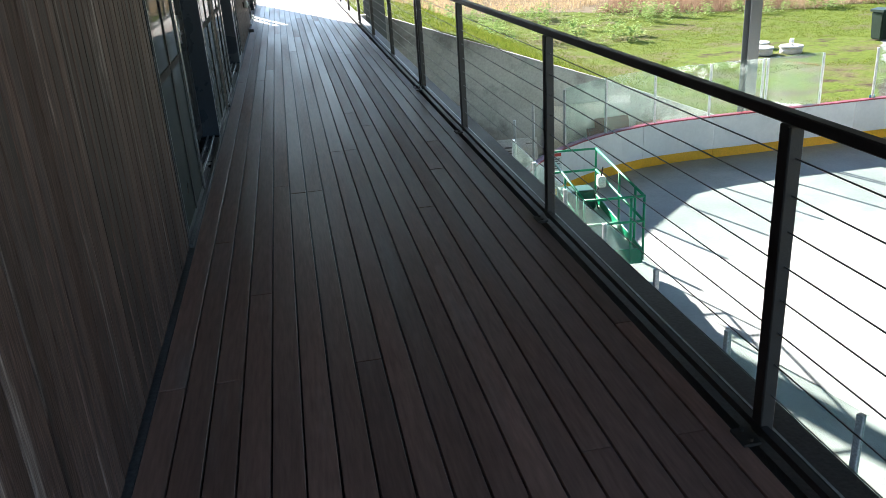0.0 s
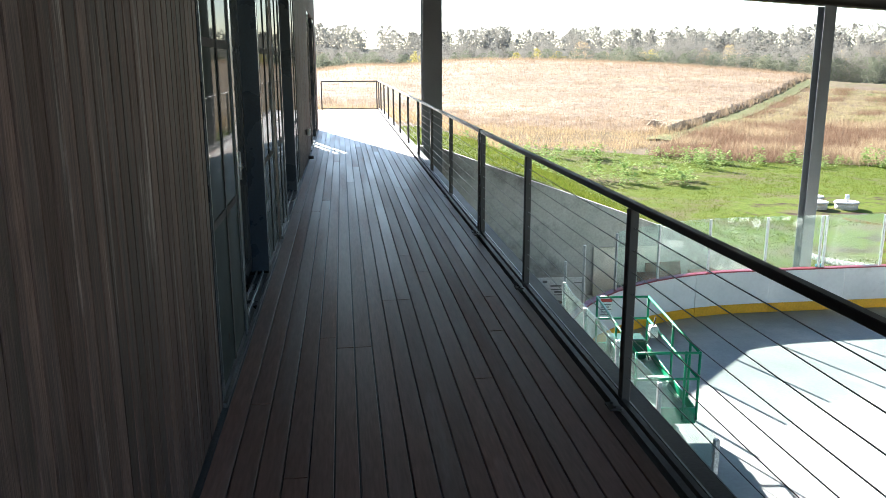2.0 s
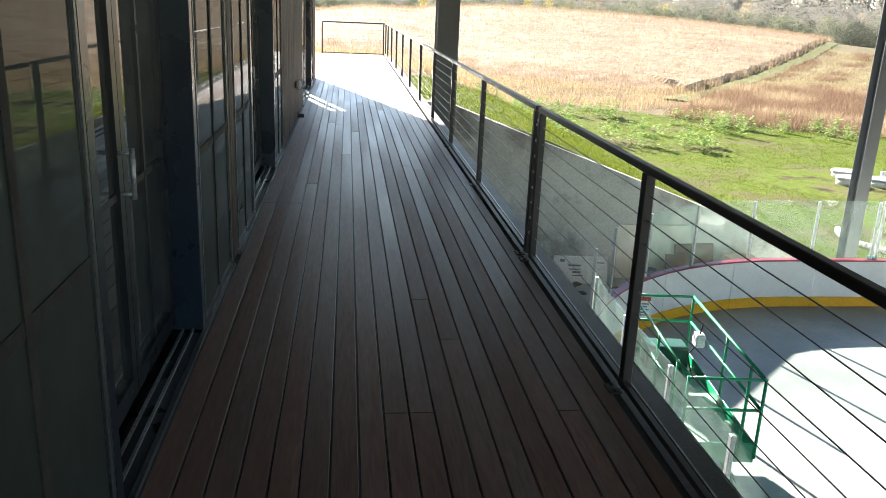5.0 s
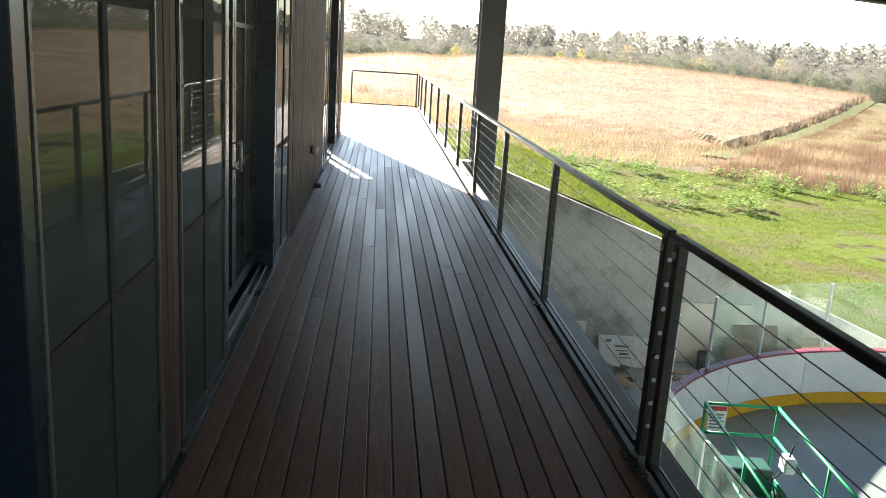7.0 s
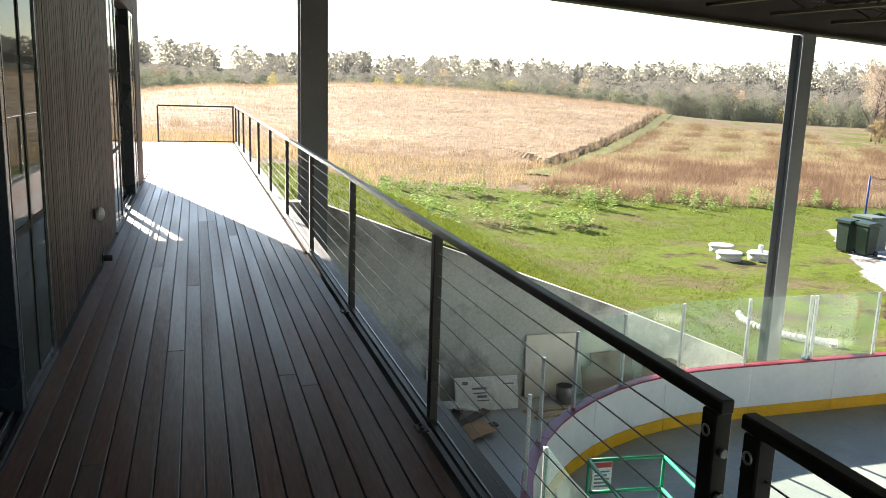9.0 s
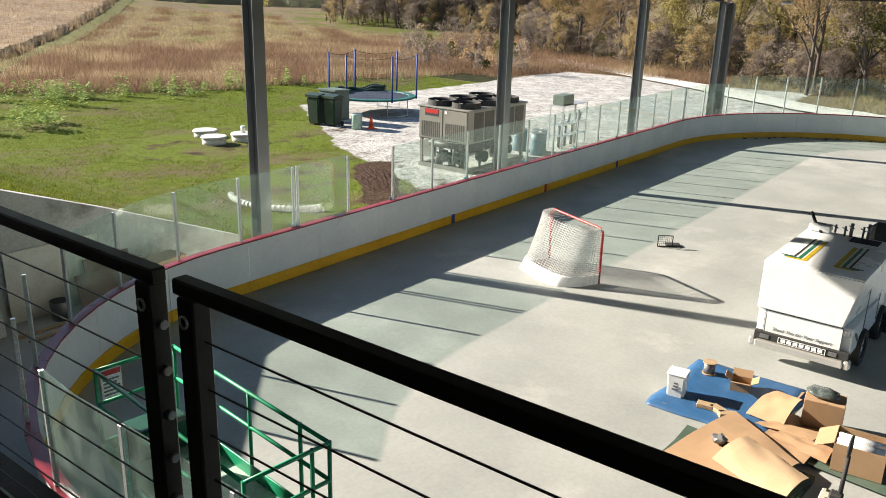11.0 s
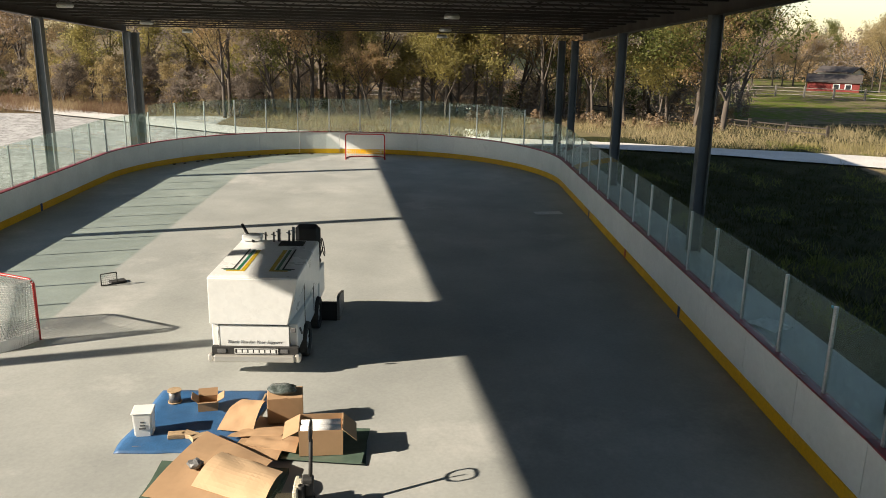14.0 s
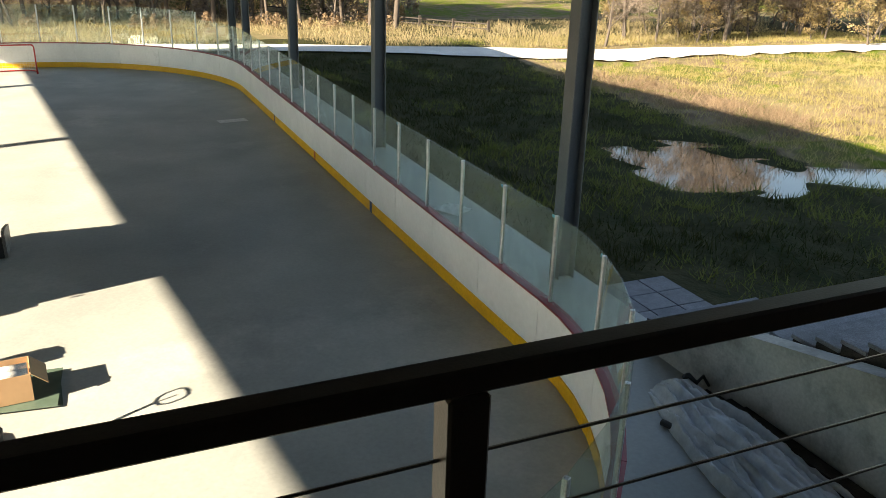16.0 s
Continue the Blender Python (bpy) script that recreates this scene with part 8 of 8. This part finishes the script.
def drape(name, x0, x1, mid, half, height, folds, seed, label):
    """A heap of film along x: long folds down its length, crumples across."""
    bm = bmesh.new()
    nu, nv = 90, 40
    rows = []
    for i in range(nu + 1):
        u = i / nu
        row = []
        for j in range(nv + 1):
            v = j / nv * 2 - 1
            x = x0 + (x1 - x0) * u
            q = max(0.0, 1 - abs(v) ** 2.6) ** 0.55 * min(1.0, (u * 9) ** 0.5)
            long_ = 1 - abs(noise.noise(Vector((u * 1.6 + v * 0.7, v * folds * 0.7, seed)))) * 3.0
            cross = 1 - abs(noise.noise(Vector((u * 15 + v * 5, v * 4, seed + 4)))) * 2.5
            z = q * (height * (0.75 + 0.3 * noise.noise(Vector((u * 3, v, seed + 1)))) + 0.13 * long_ + 0.035 * cross)
            y = mid(u) + v * half(u) * (1 + 0.12 * noise.noise(Vector((u * 7, v, seed + 2))))
            row.append(bm.verts.new((x, y, max(0, z))))
        rows.append(row)
    for i in range(nu):
        for j in range(nv):
            f = bm.faces.new((rows[i][j], rows[i + 1][j], rows[i + 1][j + 1], rows[i][j + 1]))
            f.smooth = True
    part(name, bm, M_PLASTIC, pb, label)


drape("sheet", 9.1, 5.7, lambda u: -0.82 + 0.2 * u, lambda u: 0.2 + 0.36 * min(1, u * 2.4), 0.27, 5.5, 3, "folded film over the bundle")
drape("side_fold", 9.05, 6.5, lambda u: -0.7 + 0.62 * u, lambda u: 0.15 + 0.12 * math.sin(math.pi * u), 0.16, 2.5, 9, "loose fold of film")
bm = bmesh.new()
tube(bm, [(8.98, -1.12, 0.16), (8.86, -1.06, 0.27), (8.74, -1.12, 0.2), (8.8, -1.28, 0.24), (8.7, -1.32, 0.12)], 0.045, 7, 0.02)
part("tie", bm, M_BLACK, pb, "dark knotted end of the film")
bm = bmesh.new()
tube(bm, [(8.3, -0.2, 0.05), (8.05, -0.3, 0.05)], 0.045, 8)
part("tube_end", bm, M_BLACK, pb, "dark tube end under the film")
for k, (x0, x1, y, z) in enumerate(((5.6, 8.75, -1.24, 0.0), (5.5, 8.5, -1.22, 0.052), (5.8, 8.3, -1.25, 0.104), (5.6, 8.0, -1.23, 0.156), (5.2, 8.3, -1.03, 0.0), (5.3, 8.05, -1.01, 0.052), (5.1, 7.8, -1.02, 0.104))):
    bm = bmesh.new()
    box(bm, (x0, y - 0.1, z), (x1, y + 0.1, z + 0.05), 0.004)
    solid("timber", bm, M_RISER, "dark brown timber length stacked at the foot of the low wall", "timber", "dark timbers", m=pose(0, 0, ICE + 0.002, 0, 0, 0))
bm = bmesh.new()
n_ = 14
rows = [[bm.verts.new((i / n_ * 0.75 - 0.37, j / n_ * 0.6 - 0.3, 0.01 + 0.09 * abs(noise.noise(Vector((i * 0.35, j * 0.35, 6)))))) for j in range(n_ + 1)] for i in range(n_ + 1)]
for i in range(n_):
    for j in range(n_):
        bm.faces.new((rows[i][j], rows[i + 1][j], rows[i + 1][j + 1], rows[i][j + 1]))
solid("plastic_bag", bm, M_PAPER, "flat white plastic bag lying on the slab", "bag", m=pose(17.35, -1.25, ICE + 0.002, 0, 0, 30))
for k, (x, y, ln) in enumerate(((8.3, -1.1, 1.6), (7.6, -1.2, 1.9), (7.0, -1.05, 1.5))):
    bm = bmesh.new()
    box(bm, (-ln / 2, -0.09, 0), (ln / 2, 0.09, 0.05), 0.005)
    solid("timber", bm, M_RISER, "dark weathered plank lying by the low wall", "timber", "loose timbers", m=pose(x, y, ICE + 0.001, 0, 0, 176 + 3 * k))

# ---------- lights under the roof ----------
for y in (5.3, 17.6):
    for x in (4.9, 12.7, 20.5, 28.3, 36.0, 41.9):
        z = roof_z(x, y) + 0.02
        l_ = thing("high_bay_light", "round white high bay light hanging from the roof", "lamp", pose(x, y, z), "roof lights")
        bm = bmesh.new()
        tube(bm, [(0, 0, 0), (0, 0, 0.09), (0, 0, 0.14)], 0.27, 22, 0.2)
        part("housing", bm, M_ALU, l_)
        bm = bmesh.new()
        tube(bm, [(0, 0, -0.03), (0, 0, -0.001)], 0.23, 22, 0.25)
        part("lens", bm, M_WHITE, l_, "white lens")
        bm = bmesh.new()
        tube(bm, [(0, 0, 0.14), (0, 0, 0.3)], 0.012, 6)
        part("hanger", bm, M_GREYM, l_)

# ---------- barn, house and fences beyond the meadow ----------


def house(az_, d, w, dpt, h, roof_h, wall_m, label, turn, name):
    x, y = at_az(az_, d)
    o = thing(name, label, "building", pose(x, y, ground(x, y) - 0.1, 0, 0, turn))
    bm = bmesh.new()
    box(bm, (-w / 2, -dpt / 2, 0), (w / 2, dpt / 2, h))
    prism_v = [(-dpt / 2, h), (dpt / 2, h), (0, h + roof_h * 0.93)]
    for x_ in (-w / 2, w / 2):
        bm.faces.new([bm.verts.new((x_, yy, zz)) for yy, zz in prism_v])
    part("wall", bm, wall_m, o)
    for s_ in (-1, 1):
        bm = bmesh.new()
        a = [(-w / 2 - 0.3, s_ * (dpt / 2 + 0.35), h - 0.12), (w / 2 + 0.3, s_ * (dpt / 2 + 0.35), h - 0.12), (w / 2 + 0.3, 0, h + roof_h), (-w / 2 - 0.3, 0, h + roof_h)]
        lo = [bm.verts.new(p) for p in a]
        hi = [bm.verts.new((p[0], p[1], p[2] + 0.15)) for p in a]
        bm.faces.new(lo)
        bm.faces.new(hi)
        for i in range(4):
            bm.faces.new((lo[i], lo[(i + 1) % 4], hi[(i + 1) % 4], hi[i]))
        part("roof", bm, M_SHINGLE, o)
    return o


barn = house(116.9, 112, 8.0, 6.0, 2.1, 1.35, M_REDBARN, "red wooden barn with white trim and brown roof", 62, "barn")
for x, z, w, h in ((-2.7, 0.7, 0.8, 0.9), (-0.9, 0.7, 0.8, 0.9)):
    bm = bmesh.new()
    box(bm, (x - 0.12, 3.02, z - 0.12), (x + w + 0.12, 3.06, z + h + 0.12))
    wf = part("window", bm, M_WHITE, barn, "white framed window")
    bm = bmesh.new()
    box(bm, (x, 3.065, z), (x + w, 3.08, z + h))
    part("pane", bm, M_FRAME, wf)
for sgn in (-1, 1):
    bm = bmesh.new()
    box(bm, (sgn * 4.31, -1.2, 0.1), (sgn * 4.35, 1.2, 2.1))
    part("door", bm, M_WHITE, barn, "white framed barn door")
    bm = bmesh.new()
    box(bm, (sgn * 4.36, -0.95, 0.12), (sgn * 4.38, 0.95, 1.95))
    part("door_leaf", bm, M_REDBARN, barn)
barn.matrix_basis = barn.matrix_basis @ Matrix.Diagonal((0.72, 0.68, 0.58, 1))
hs = house(117.2, 127, 4.6, 4, 1.9, 0.6, M_WHITE, "white house with brown roof behind the trees", 40, "house")
for x in (-1.9, -0.4, 1.1):
    bm = bmesh.new()
    box(bm, (x, 2.01, 0.9), (x + 0.7, 2.05, 1.6))
    part("window", bm, M_FRAME, hs)


M_FENCEDARK = mat("dark_fence_wood", (0.05, 0.04, 0.032), (0.035, 0.028, 0.022), rough=0.9, bump=0.1)


def fence(pts, label, rails, h, fm=M_FENCE, th=0.05):
    f = thing("fence", label, "fence", group="fences")
    run = []
    for (ax, ay), (bx, by) in zip(pts, pts[1:]):
        L = math.hypot(bx - ax, by - ay)
        k = max(1, int(L / 2.6))
        run += [(ax + (bx - ax) * i / k, ay + (by - ay) * i / k) for i in range(k)]
    run.append(pts[-1])
    for x, y in run:
        bm = bmesh.new()
        z = ground(x, y)
        box(bm, (x - 0.08, y - 0.08, z - 0.1), (x + 0.08, y + 0.08, z + h + 0.1))
        part("post", bm, fm, f)
    for a, b in zip(run, run[1:]):
        for q in range(rails):
            bm = bmesh.new()
            za, zb = ground(*a) + h * (q + 0.7) / rails, ground(*b) + h * (q + 0.7) / rails
            tube(bm, [(*a, za), (*b, zb)], th, 4)
            part("rail", bm, fm, f)


fence([at_az(110.2, 98), at_az(117, 97), at_az(126, 95), at_az(133, 98)], "weathered grey post and rail fence across the meadow", 3, 1.1)
fence([at_az(100, 70), at_az(108, 63), at_az(117, 57)], "low dark rail fence by the gravel track", 2, 0.7, M_FENCEDARK)
fence([at_az(72, 84), at_az(84, 80), at_az(97, 76)], "grey rail fence inside the wood", 3, 1.1)

# ---------- deck planks ----------
PW = 0.1099
plank_meshes = {}


def plank(ix, y0, y1, x_left):
    length = round(y1 - y0, 2)
    if length not in plank_meshes:
        plank_meshes[length] = box_mesh("plank", PW - 0.008, length - 0.004, 0.034, M_DECK, 0.002)
    ob = new("plank", plank_meshes[length])
    ob.parent = deck
    ob.location = (x_left, y0 + 0.002, -0.034 + rnd.uniform(-0.0008, 0.0008))


ncol = 17
for c in range(ncol):
    y = DECK_Y0 - rnd.choice((0, 0.8, 1.6, 2.4))
    while y < DECK_Y1 - 0.3:
        ln = rnd.choice((7.2, 9.6, 11.4))
        y1 = min(DECK_Y1, y + ln)
        plank(c, max(y, DECK_Y0), y1, DECK_X0 + 0.001 + c * PW)
        y = y1
# the outermost boards are ripped to fit
edge_x = DECK_X0 + 0.001 + ncol * PW
y = DECK_Y0
while y < DECK_Y1 - 0.3:
    y1 = min(DECK_Y1, y + rnd.choice((7.2, 9.6)))
    ob = new("plank", box_mesh("plank", DECK_X1 - edge_x, y1 - y - 0.004, 0.034, M_DECK, 0.002))
    ob.parent = deck
    ob.location = (edge_x, y + 0.002, -0.034)
    y = y1
for c in range(24):
    plank(c, 22.0, DECK_Y1, DECK_X0 - 0.015 - (c + 1) * PW)

# ---------- wall cladding ----------
CW = 0.092
clad_mesh = box_mesh("board", 0.022, CW - 0.009, WALL_H - 0.03, M_CLAD, 0.003)
clad_head = box_mesh("board", 0.022, CW - 0.009, WALL_H - 2.76, M_CLAD, 0.003)
wall_ob = bpy.data.objects["wall_east"]


def clad(mesh, y, z):
    ob = new("board", mesh)
    ob.parent = wall_ob
    ob.location = (-0.028 + rnd.uniform(-0.001, 0.001), y + 0.003, z)


for a, b in spans:
    n_ = max(1, int(round((b - a) / CW)))
    for i in range(n_):
        if a + (i + 1) * CW <= b + 0.03:
            clad(clad_mesh, a + i * CW, 0.02)
for a, b in UNITS:
    for i in range(int((b - a) / CW)):
        clad(clad_head, a + i * CW, 2.76)
